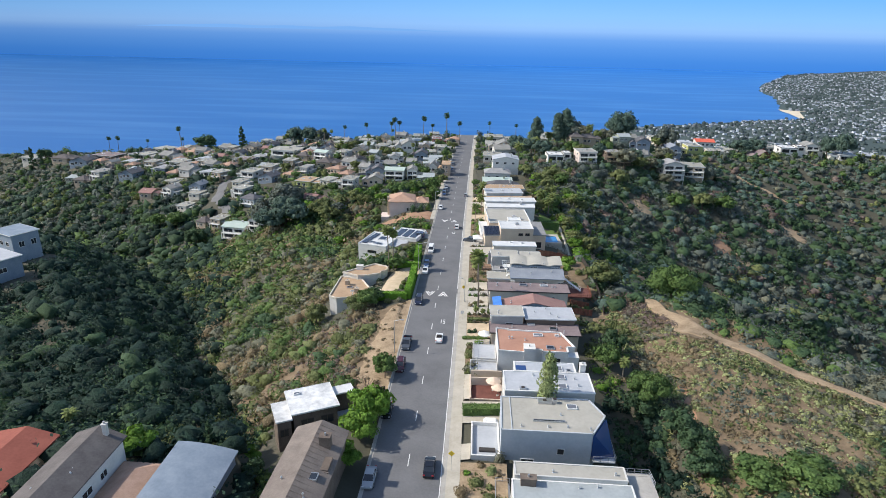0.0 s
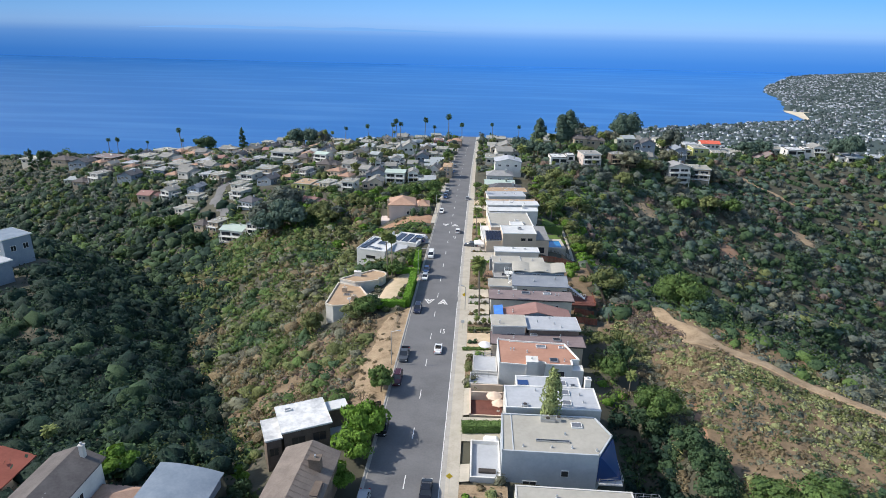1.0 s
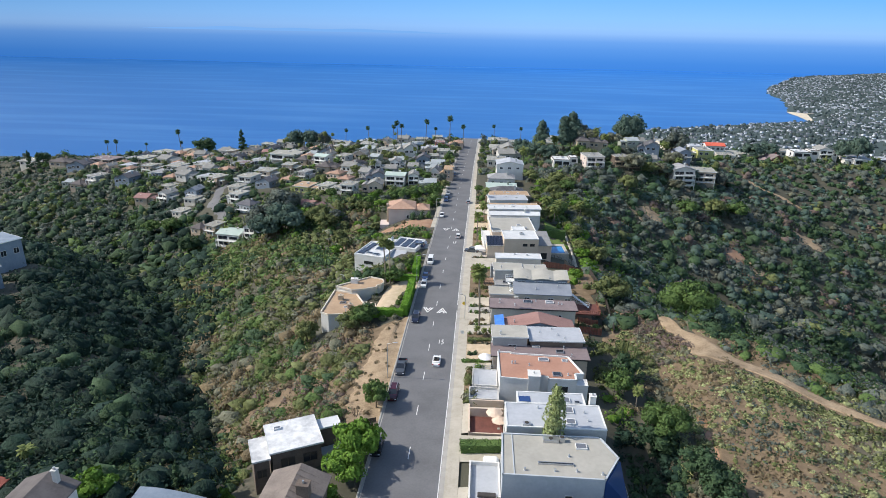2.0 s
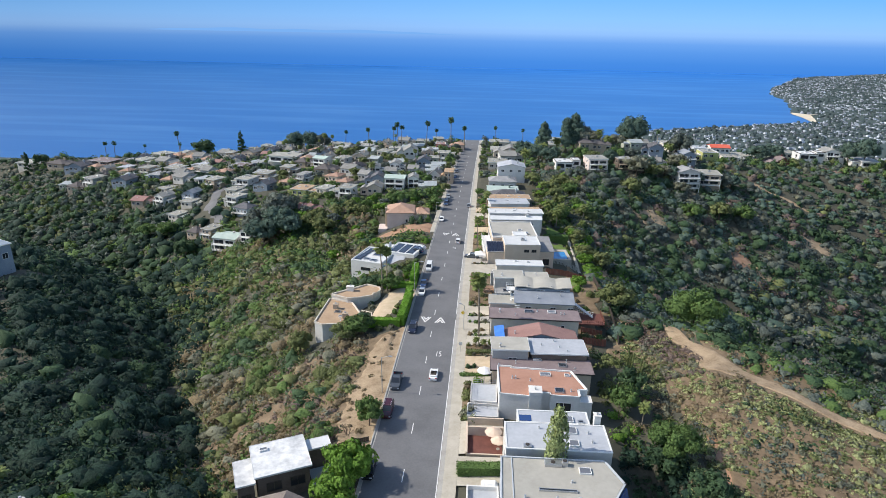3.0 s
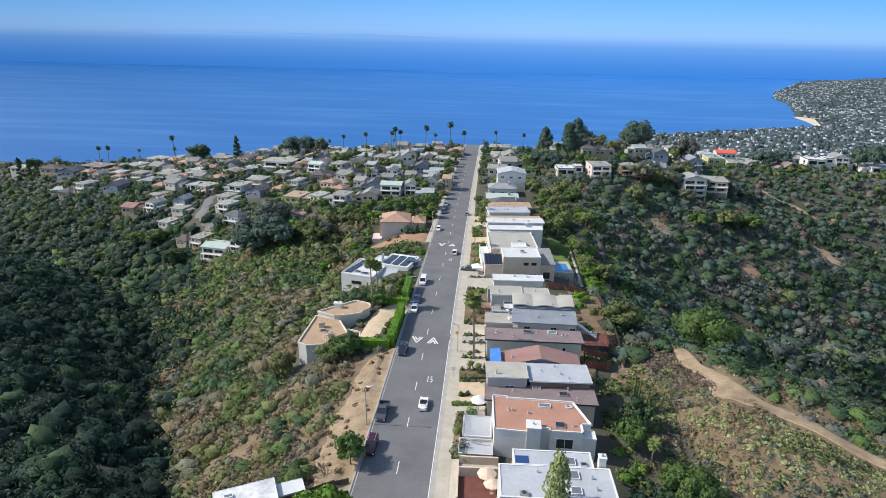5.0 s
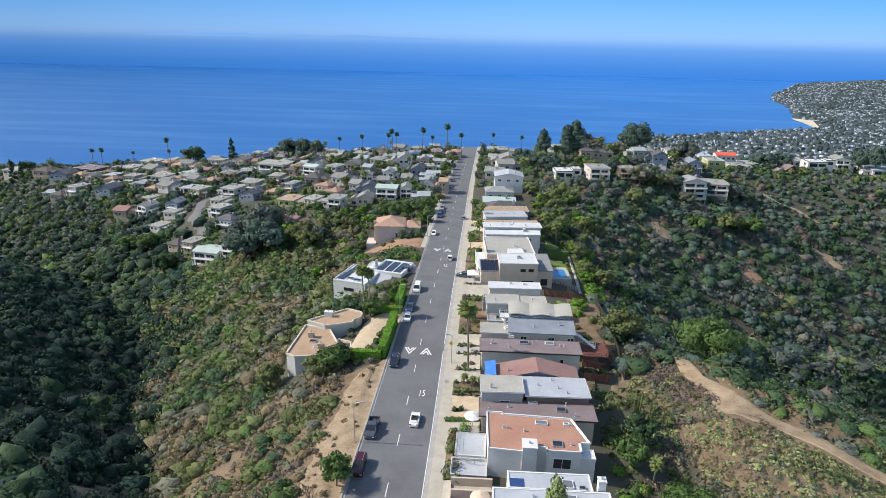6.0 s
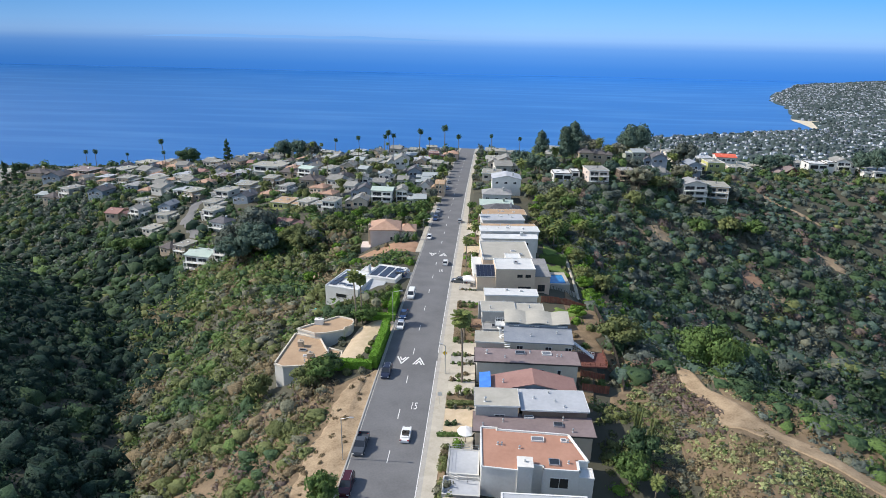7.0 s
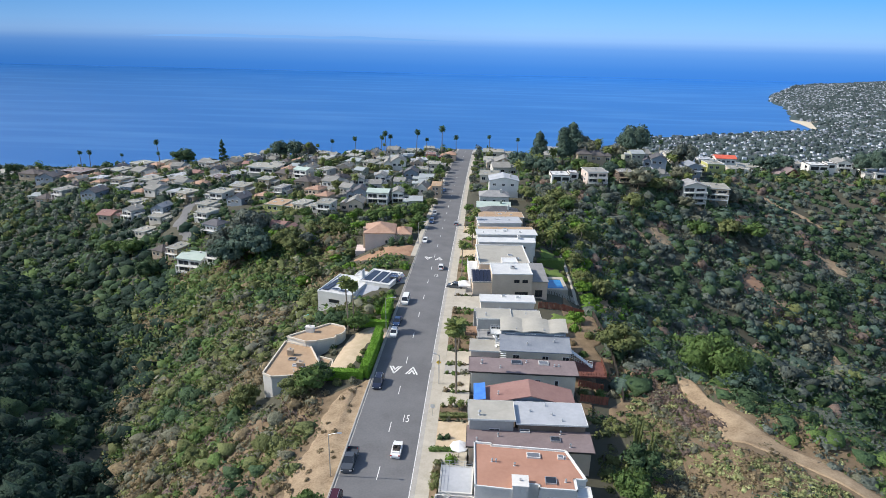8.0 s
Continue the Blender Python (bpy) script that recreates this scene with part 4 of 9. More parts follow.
def r2():
    h = row_house(6.3, 90.6, -8.0, 1.5, "white flat-roofed house with a chimney and front patio")
    v = volume(h, 0, 0, 15.8, 6.6, 0, 8.9, STUCCO["pale"], ROOF["bluish"], lip=TRIM_WHITE, lip_h=0.16)
    volume(h, 2.2, 6.62, 13.6, 10.0, 0, 8.9, STUCCO["pale"], ROOF["bluish"], lip=TRIM_WHITE, lip_h=0.16)
    chimney(h, 14.3, 6.9, 0, 10.4, STUCCO["white"], 1.0, 1.0)
    skylight(h, 9.6, 6.9, 8.96, 1.5, 1.6)
    skylight(h, 9.6, 4.0, 8.96, 1.6, 1.6)
    skylight(h, 9.6, 1.0, 8.96, 1.5, 1.4)
    skylight(h, 11.8, 6.8, 8.96, 0.9, 0.7, PANE)
    # thin dark blue sheet added where a shadow lies on the roof
    part("blue_roof_sheet", soft_box(2.5, 7.0, 8.97, 4.4, 8.6, 9.03, 0.02), BLUE_PANE, h, "dark blue sheet that stands for a roof shadow")
    roof_unit(h, 2.6, 0.3, 8.96, 1.2, 0.7, 0.4)
    for x, y in ((7.2, 3.0), (12.9, 4.4), (13.2, 2.2), (5.4, 5.2)):
        pipe_vent(h, x, y, 8.96, 0.3)
    window(h, "S", v, 2.2, 6.4, 1.4, 1.2)
    window(h, "S", v, 10.8, 6.2, 1.8, 1.4)
    window(h, "W", v, 1.2, 5.4, 2.2, 1.6)
    # sunken front patio with maroon paving inside pale walls
    deck(h, -5.7, 5.8, -0.05, 10.6, 3.0, STUCCO["maroon"], "patio", 2.6)
    bm = bmesh.new()
    box(bm, -6.0, 5.3, 0, -5.72, 13.3, 3.8)
    box(bm, -5.7, 13.0, 0, 0.4, 13.3, 4.8)
    box(bm, -5.7, 10.62, 0, 0.4, 10.9, 4.7)
    box(bm, -5.7, 5.3, 0, -0.05, 5.55, 3.4)
    part("patio_wall", bm, STUCCO["beige"], h, "pale beige garden wall")
    deck(h, -5.7, 10.92, 0.3, 12.98, 3.4, PALE_CONCRETE, "planter", 3.0)
    return h


def r3():
    h = row_house(5.6, 107.0, -8.5, 0, "white stucco house with a terracotta-coloured flat roof")
    wall = STUCCO["white"]
    bm = bmesh.new()
    prism(bm, [(0, 0.6), (6.4, 0.2), (6.4, 1.6), (9.0, 1.6), (9.0, 0.9), (14.2, 0.9), (14.2, 3.2), (15.8, 3.2), (13.6, 9.4), (2.4, 9.7), (2.3, 10.1), (-0.3, 10.1)], 0, 7.7)
    part("wall", bm, wall, h)
    bm = bmesh.new()
    prism(bm, [(0.25, 0.85), (6.2, 0.5), (6.2, 1.85), (9.2, 1.85), (9.2, 1.15), (13.9, 1.15), (13.9, 3.45), (15.4, 3.45), (13.4, 9.15), (2.2, 9.45), (2.1, 9.85), (-0.05, 9.85)], 7.7, 7.78)
    part("roof", bm, ROOF["orange"], h)
    bm = bmesh.new()
    rim = [(0, 0.6), (6.4, 0.2), (6.4, 1.6), (9.0, 1.6), (9.0, 0.9), (14.2, 0.9), (14.2, 3.2), (15.8, 3.2), (13.6, 9.4), (2.4, 9.7), (2.3, 10.1), (-0.3, 10.1)]
    for (ax, ay), (bx, by) in zip(rim, rim[1:] + rim[:1]):
        run = math.hypot(bx - ax, by - ay)
        box(bm, (ax + bx) / 2 - run / 2 - 0.1, (ay + by) / 2 - 0.1, 7.704, (ax + bx) / 2 + run / 2 + 0.1, (ay + by) / 2 + 0.1, 7.98, math.atan2(by - ay, bx - ax))
    part("parapet", bm, TRIM_WHITE, h, "white painted parapet")
    chimney(h, 5.2, 0.1, 0, 8.6, wall, 2.2, 2.2)
    skylight(h, 7.6, 7.2, 7.78, 2.0, 1.1)
    skylight(h, 9.9, 1.8, 7.78, 1.6, 1.4, PANE)
    skylight(h, 12.2, 7.4, 7.78, 0.9, 0.8)
    for x, y in ((2.4, 6.0), (3.0, 6.0), (12.8, 2.6), (13.3, 7.6), (5.7, 5.4)):
        pipe_vent(h, x, y, 7.78, 0.4)
    v = (0, 0.6, 14.2, 9.4)
    window(h, "S", v, 1.6, 4.4, 1.1, 2.4)
    window(h, "S", (0, 0.9, 14.2, 9.4), 10.0, 4.6, 2.8, 1.9)
    window(h, "S", (0, 0.9, 14.2, 9.4), 10.4, 1.6, 1.6, 1.6)
    window(h, "W", v, 2.0, 4.8, 2.6, 1.9)
    window(h, "W", v, 5.6, 4.8, 2.0, 1.9)
    v2 = volume(h, 14.22, 0.9, 16.4, 3.15, 0, 6.6, wall, ROOF["white"], lip_h=0.2)
    # front terraces in pale blue-grey
    t = volume(h, -5.2, 2.4, -0.35, 8.2, 0, 4.7, STUCCO["pale"], ROOF["bluish"], lip_h=0.1)
    railing(h, [(-5.1, 2.5), (-5.1, 8.1), (-0.5, 8.1)], 4.8, 0.95, METAL)
    volume(h, -5.6, -1.6, -0.1, 2.35, 0, 3.9, STUCCO["pale"], ROOF["bluish"], lip_h=0.5)
    railing(h, [(-4.9, 2.2), (-3.4, 1.4), (-2.0, 1.2), (-0.2, 1.6)], 4.4, 0.9, METAL)
    garage_door(h, (-5.6, -1.6, 0, 2.3), "W", 0.3, 2.6, 3.2, 2.0)
    return h


def r4():
    h = row_house(4.1, 118.4, -8.5, 0.6, "low house with a broad mauve-brown roof")
    v = volume(h, 0.4, 0.5, 19.6, 5.0, 0, 5.8, STUCCO["beige"], ROOF["mauve"], "slab", over=0.5, lip=TRIM_DARK)
    skylight(h, 13.4, 2.2, 6.05, 1.6, 1.2, PANE)
    skylight(h, 8.6, 4.2, 6.05, 1.6, 0.7)
    for x, y in ((1.6, 1.6), (15.2, 4.4), (16.4, 1.2), (5.0, 3.0)):
        pipe_vent(h, x, y, 6.05, 0.5)
    window(h, "W", v, 1.2, 3.0, 2.4, 1.6)
    return h


def r5():
    h = row_house(4.4, 122.6, -8.5, 2.5, "pale house of two blocks under pale flat roofs")
    v = volume(h, 0, 0.2, 7.2, 5.2, 0, 8.0, STUCCO["grey"], ROOF["light"], "slab", over=0.25, lip=TRIM_WHITE)
    # dark brown walls on this block, shade put into the colour
    w = volume(h, 8.0, 0.4, 19.0, 6.2, 0, 7.3, STUCCO["brown"], ROOF["bluish"], "slab", over=0.3, lip=TRIM_WHITE)
    pipe_vent(h, 1.6, 1.2, 8.25, 0.7, 0.14)
    for x, y in ((13.0, 5.4), (13.8, 2.8), (10.2, 3.6), (15.2, 1.2)):
        pipe_vent(h, x, y, 7.55, 0.3)
    for u in (1.0, 4.2, 8.2):
        window(h, "S", w, u, 4.6, 1.6, 1.0)
    window(h, "S", v, 3.2, 5.4, 1.8, 1.0)
    window(h, "W", v, 1.2, 5.0, 2.6, 1.7)
    return h


def r6():
    h = row_house(4.9, 129.9, -8.5, 2.0, "house with a rust-red low gable roof and blue gable wall")
    v = volume(h, 2.2, 0.3, 17.6, 5.2, 0, 6.2, STUCCO["blue"], ROOF["rust"], "gable", rise=1.9, over=0.35, axis="y")
    window(h, "S", v, 5.9, 6.2, 1.1, 0.7)
    window(h, "S", v, 7.2, 6.1, 1.0, 1.0)
    window(h, "S", v, 8.5, 6.05, 1.0, 0.9)
    bm = bmesh.new()
    q = [(0.0, 0.0, 7.0), (2.1, 0.0, 7.3), (2.1, 5.2, 7.4), (0.0, 5.2, 7.1)]
    lo, hi = [bm.verts.new(p) for p in q], [bm.verts.new((x, y, z + 0.06)) for x, y, z in q]
    for i in range(4):
        bm.faces.new((lo[i], lo[(i + 1) % 4], hi[(i + 1) % 4], hi[i]))
    bm.faces.new(hi), bm.faces.new(lo[::-1])
    part("awning", bm, TARP, h, "bright blue tarpaulin awning")
    bm = bmesh.new()
    for x, y in ((0.1, 0.1), (0.1, 5.0)):
        box(bm, x, y, 1.5, x + 0.1, y + 0.1, 7.04)
    part("awning_post", bm, TRIM_WHITE, h)
    for x, y in ((9.6, 4.8), (10.2, 4.9), (4.4, 2.0)):
        pipe_vent(h, x, y, 7.2, 0.5)
    return h


def r7():
    h = row_house(3.8, 140.0, -8.5, 1.0, "long tan house with a flat mauve-brown roof")
    v = volume(h, 0.4, 0.6, 20.4, 5.3, 0, 6.4, STUCCO["cream"], ROOF["mauve"], "slab", over=0.5, lip=TRIM_DARK)
    skylight(h, 8.2, 3.4, 6.65, 2.0, 1.3, PANE)
    skylight(h, 13.6, 3.6, 6.65, 1.9, 1.3)
    pipe_vent(h, 2.4, 3.4, 6.65, 0.7, 0.14)
    for x, y in ((16.6, 3.4), (17.4, 3.4), (11.2, 4.4), (6.0, 2.0)):
        pipe_vent(h, x, y, 6.65, 0.35)
    window(h, "S", v, 12.2, 3.8, 1.2, 1.4)
    window(h, "S", v, 16.0, 3.8, 0.8, 1.4)
    window(h, "W", v, 1.0, 3.2, 2.6, 1.8)
    return h


def r8():
    h = row_house(3.9, 147.0, -8.8, 0.5, "blue-grey house with stepped pale roofs and a white outside stair")
    v = volume(h, 6.2, 2.4, 20.2, 6.6, 0, 6.7, STUCCO["cream"], ROOF["slate"], "shed", rise=1.3, over=0.35, axis="y")
    w = (6.4, 7.0, 19.8, 11.2)
    part("wall", one_box(6.4, 7.0, 0, 19.8, 11.2, 8.7), STUCCO["blue"], h)
    bm = bmesh.new()
    rows_ = []
    for i in range(31):
        x = 6.0 + 14.2 * i / 30
        lift = 8.75 + 0.42 * abs(math.sin(math.pi * (i / 30 * 2.5 + 0.15)))
        rows_.append([bm.verts.new((x, y, lift + dz)) for y, dz in ((6.6, 0.0), (11.6, 0.75), (11.6, 0.95), (6.6, 0.2))])
    for a, b in zip(rows_, rows_[1:]):
        for j in range(4):
            bm.faces.new((a[j], b[j], b[(j + 1) % 4], a[(j + 1) % 4]))
    bm.faces.new(rows_[0]), bm.faces.new(rows_[-1][::-1])
    bmesh.ops.recalc_face_normals(bm, faces=bm.faces[:])
    part("roof", bm, ROOF["light"], h, "pale roof laid in shallow vaults")
    f = volume(h, 0, 2.6, 6.0, 7.0, 0, 6.2, STUCCO["pink"], ROOF["light"], "slab", over=0.3)
    for u in (2.4, 8.4, 12.6):
        window(h, "S", v, u, 4.6, 1.4, 1.3)
    for u in (0.6, 5.0, 11.0):
        window(h, "S", w, u, 7.6, 2.2, 0.8)
    bm = bmesh.new()
    for i in range(11):
        box(bm, 6.0 + 0.0, 2.2 - 0.28 * i, 6.4 - 0.32 * i, 7.2, 2.5 - 0.28 * i, 6.5 - 0.32 * i)
    part("stair", bm, TRIM_WHITE, h, "white outside stair")
    railing(h, [(5.2, 7.1), (5.2, 9.6), (6.2, 9.6)], 6.5, 1.0, TRIM_WHITE, 0.6)
    bm = bmesh.new()
    for i in range(16):
        a = 0.55 * i
        box(bm, 5.0 + 0.7 * math.cos(a) - 0.55, 5.0 + 0.7 * math.sin(a) - 0.2, 4.2 + 0.26 * i, 5.0 + 0.7 * math.cos(a) + 0.55, 5.0 + 0.7 * math.sin(a) + 0.2, 4.28 + 0.26 * i, a)
    tube(bm, (5.0, 5.0, 3.0), (5.0, 5.0, 9.4), 0.09, 0.09, 8)
    part("spiral_stair", bm, TRIM_WHITE, h, "white spiral stair")
    deck(h, 4.0, 7.2, 6.2, 9.4, 8.0, TRIM_WHITE, "landing", 0.2)
    railing(h, [(4.0, 7.2), (4.0, 9.4), (6.2, 9.4)], 8.0, 1.0, TRIM_WHITE, 0.5)
    deck(h, 20.4, 0.2, 27.6, 6.4, 2.9, STUCCO["maroon"], "rear_deck", 0.3)
    railing(h, [(20.4, 0.2), (27.6, 0.2), (27.6, 6.4)], 2.9, 1.0, RED_WOOD, 0.5)
    railing(h, [(20.3, 7.0), (22.6, 4.6), (25.2, 3.2)], 3.6, 1.0, TRIM_WHITE, 0.6)
    bm = bmesh.new()
    for i in range(12):
        box(bm, 20.4 + 0.4 * i, 3.0, 6.6 - 0.3 * i, 20.85 + 0.4 * i, 4.4, 6.68 - 0.3 * i)
    part("stair", bm, TRIM_WHITE, h, "white outside stair")
    for x, y, z in ((9.4, 7.4, 9.0), (15.2, 7.2, 9.0), (11.6, 4.0, 7.6), (17.2, 5.0, 7.9)):
        pipe_vent(h, x, y, z, 0.4)
    return h


def r9():
    h = row_house(4.8, 158.2, -9.0, 3.0, "grey house with two flat pale roofs")
    v = volume(h, 0.2, 0.2, 7.4, 5.0, 0, 9.5, STUCCO["grey"], ROOF["light"], "slab", over=0.3)
    volume(h, 8.2, 0.4, 14.0, 5.0, 0, 9.2, STUCCO["cream"], ROOF["light"], "slab", over=0.25)
    window(h, "S", v, 3.0, 6.4, 2.4, 1.4)
    window(h, "W", v, 1.0, 6.0, 2.4, 1.6)
    pipe_vent(h, 2.0, 1.4, 9.75, 0.6, 0.13)
    pipe_vent(h, 11.0, 3.0, 9.45, 0.4)
    deck(h, -2.4, 0.4, 0.2, 4.8, 5.4, WOOD, "balcony")
    railing(h, [(0.2, 0.4), (-2.4, 0.4), (-2.4, 4.8)], 5.4, 1.0, TRIM_DARK)
    f = volume(h, 0.2, -3.6, 6.2, 0.1, 0, 6.8, STUCCO["grey"], ROOF["grey"], lip_h=0.2)
    skylight(h, 2.2, -2.6, 6.86, 2.4, 1.6, SOLAR)
    return h


def r10():
    h = row_house(5.4, 167.2, -9.2, 3.0, "pale house with a narrow white flat roof")
    v = volume(h, 0.2, 1.2, 12.8, 5.0, 0, 9.3, STUCCO["cream"], ROOF["white"], "slab", over=0.2)
    volume(h, -1.4, -0.6, 13.4, 1.15, 0, 7.6, STUCCO["grey"], ROOF["grey"], lip_h=0.15)
    skylight(h, 5.2, 3.6, 9.55, 0.9, 0.7)
    skylight(h, 8.6, 3.2, 9.55, 0.9, 0.7)
    pipe_vent(h, 4.6, 0.2, 7.7, 0.7, 0.13)
    window(h, "E", v, 1.0, 6.6, 1.8, 1.2)
    return h


def r11():
    h = row_house(8.4, 190.9, -11.0, 5.0, "large beige stucco house with solar panels on its street wing")
    v = volume(h, 0, 0, 11.0, 8.6, 0, 9.3, STUCCO["beige"], ROOF["white"], lip_h=0.2, lip=TRIM_WHITE)
    volume(h, 3.6, 8.62, 8.0, 12.6, 0, 9.5, STUCCO["white"], ROOF["white"], lip_h=0.2)
    b = volume(h, -2.6, 12.65, 12.4, 30.0, 0, 7.4, STUCCO["beige"], ROOF["light"], lip=TRIM_WHITE, lip_h=0.3)
    e = volume(h, 11.05, 1.5, 15.6, 12.6, 0, 6.6, STUCCO["beige"], ROOF["grey"], "shed", rise=1.2, over=0.2, axis="y")
    window(h, "S", v, 6.0, 6.9, 1.5, 0.9, frame_mat=TRIM_DARK)
    window(h, "S", v, 8.3, 6.9, 1.5, 0.9, frame_mat=TRIM_DARK)
    window(h, "S", v, 6.4, 2.0, 3.6, 2.2, frame_mat=TRIM_DARK)
    window(h, "S", e, 1.2, 2.2, 2.0, 2.0, frame_mat=TRIM_DARK)
    roof_unit(h, 5.4, 4.0, 9.4, 1.3, 1.1, 0.6)
    roof_unit(h, 8.0, 16.0, 7.5, 1.6, 1.2, 0.6)
    skylight(h, 6.6, 20.0, 7.46, 1.4, 1.2)
    # street wing under solar panels
    w = volume(h, -5.2, 0.8, -0.05, 6.0, 0, 6.6, STUCCO["beige"], ROOF["grey"], "shed", rise=1.6, over=0.2, axis="y")
    for i in range(5):
        bm = bmesh.new()
        q = [(-5.2 + i * 1.05, 0.8), (-4.25 + i * 1.05, 0.8), (-4.25 + i * 1.05, 5.6), (-5.2 + i * 1.05, 5.6)]
        z = (6.95, 6.95, 8.45, 8.45)
        lo, hi = [bm.verts.new((x, y, k)) for (x, y), k in zip(q, z)], [bm.verts.new((x, y, k + 0.06)) for (x, y), k in zip(q, z)]
        for j in range(4):
            bm.faces.new((lo[j], lo[(j + 1) % 4], hi[(j + 1) % 4], hi[j]))
        bm.faces.new(hi), bm.faces.new(lo[::-1])
        part("solar_panel", bm, SOLAR, h, "dark solar panel")
    deck(h, -5.6, 7.0, -2.7, 22.0, 5.0, TRIM_WHITE, "terrace", 3.0)
    railing(h, [(-5.6, 7.0), (-5.6, 22.0)], 5.0, 1.0, TRIM_WHITE, 0.8)
    for u in (2, 6, 10, 14):
        window(h, "W", b, u, 3.6, 2.0, 2.0)
    return h


def plain_row(x, y, base, turn, w, d, tall, wall, roof, kind, label, rise=1.2, axis="x"):
    h = row_house(x, y, base, turn, label)
    v = volume(h, 0, 0, w, d, 0, tall, STUCCO[wall], ROOF[roof], kind, rise=rise, over=0.35, axis=axis)
    top = tall + 0.25
    for i, u in enumerate(np.arange(1.5, w - 3, 4.2)):
        window(h, "S", v, float(u), tall - 2.3, 1.5, 1.1)
        if kind in ("flat", "slab"):
            pipe_vent(h, float(u) + 0.7, d * (0.3 + 0.25 * (i % 3)), top, 0.4)
    for u in np.arange(0.8, d - 2.2, 3.0):
        window(h, "W", v, float(u), tall - 2.6, 1.8, 1.5)
    if kind in ("flat", "slab"):
        skylight(h, w * 0.45, d * 0.5, top - 0.1, 1.3, 1.0)
        skylight(h, w * 0.72, d * 0.4, top - 0.1, 0.9, 0.9)
    else:
        chimney(h, w * 0.7, d * 0.3, tall, tall + rise + 0.9, STUCCO[wall], 0.8, 0.8)
    garage_door(h, v, "W", 0.4, 0.8, 2.6, 2.0)
    return h


r0(), r1(), r2(), r3(), r4(), r5(), r6(), r7(), r8(), r9(), r10(), r11()
plain_row(4.2, 226.5, -11.5, 5, 18.4, 4.4, 7.0, "white", "white", "gable", "white house with low vaulted white roofs", 0.8)
plain_row(3.6, 232.8, -11.5, 5, 20.0, 5.4, 7.6, "white", "white", "slab", "long house with a bright white flat roof")
plain_row(4.4, 240.0, -12.0, 6, 19.0, 6.0, 6.6, "tan", "tan", "slab", "tan house with a flat gravel roof")
plain_row(4.0, 248.0, -12.5, 8, 15.4, 7.6, 8.0, "white", "bluish", "slab", "white house with a pale blue-grey roof")
plain_row(3.9, 258.5, -12.5, 5, 16.6, 7.2, 7.3, "beige", "tan", "slab", "beige house with a flat tan roof")
plain_row(4.2, 269.0, -13.5, 3, 15.5, 12.0, 5.8, "pale", "dark", "hip", "pale house with a dark hipped shingle roof", 2.6)
plain_row(2.6, 285.0, -14.5, 2, 14.0, 9.5, 6.0, "green", "green", "gable", "pale green house with a low gable roof", 1.4)
plain_row(7.6, 313.0, -15.0, 2, 13.5, 11.0, 12.0, "white", "bluish", "gable", "tall white two-storey house with a grey roof", 1.6, "y")
plain_row(3.4, 300.0, -14.5, 2, 13.0, 9.0, 7.0, "pale", "grey", "hip", "pale house with a grey hipped roof", 1.8)

# ---- west of the street ----
def w_white_roof():
    h = thing("house", -29.5, 83.5, -11.8, 27.0, "dark-walled house with sun-bleached white flat roofs", "house")
    v = volume(h, 0, 0, 7.5, 6.9, 0, 10.4, STUCCO["brown"], ROOF["stained"], "slab", over=0.35)
    w = volume(h, -2.8, -0.2, -0.5, 5.2, 0, 9.6, STUCCO["brown"], ROOF["stained"], "slab", over=0.2)
    c = volume(h, 7.95, 4.4, 11.3, 6.2, 3.0, 9.7, STUCCO["brown"], ROOF["white"], "slab", over=0.35)
    skylight(h, 1.0, 5.2, 10.66, 1.2, 0.7)
    window(h, "S", v, 1.2, 7.4, 2.2, 1.6, frame_mat=TRIM_DARK)
    window(h, "S", v, 4.6, 7.4, 2.2, 1.6, frame_mat=TRIM_DARK)
    window(h, "S", w, 0.4, 6.6, 1.4, 1.4, frame_mat=TRIM_DARK)
    window(h, "E", v, 0.6, 7.2, 2.8, 1.8, frame_mat=TRIM_DARK)
    deck(h, 8.0, -0.6, 13.6, 4.1, 6.2, ROOF["bluish"], "driveway_deck", 0.3)
    railing(h, [(8.0, -0.6), (13.6, -0.6)], 6.2, 1.0, TRIM_DARK)
    railing(h, [(11.8, 6.6), (15.2, 6.0)], 6.4, 1.0, TRIM_DARK)
    return h


def w_brown_gable():
    h = thing("house", -27.2, 50.5, -9.0, -2.0, "long house with a weathered brown board gable roof", "house")
    v = volume(h, 0, 0, 7.4, 26.0, 0, 10.0, STUCCO["brown"], ROOF["wood"], "gable", rise=1.7, over=0.5, axis="y")
    bm = bmesh.new()
    for i in range(26):
        y = 0.2 + i
        a, b = Vector((3.7, y, 11.98)), Vector((7.95, y, 10.06))
        tube(bm, a, b, 0.07, 0.07, 4)
    part("roof_batten", bm, ROOF["wood"], h, "raised roof battens")
    chimney(h, 4.8, 21.0, 9.5, 12.8, STUCCO["brown"], 1.6, 1.2)
    d = volume(h, 4.2, 16.6, 7.3, 19.4, 9.0, 10.9, STUCCO["brown"], ROOF["wood"], "shed", rise=-0.5, over=0.15)
    skylight(h, 4.6, 14.2, 11.0, 1.8, 1.4, PANE)
    window(h, "E", v, 4.0, 6.0, 2.0, 1.6)
    window(h, "E", v, 12.0, 6.0, 2.0, 1.6)
    pipe_vent(h, 1.6, 14.0, 10.9, 0.5)
    pipe_vent(h, 5.6, 11.0, 11.1, 0.6)
    return h


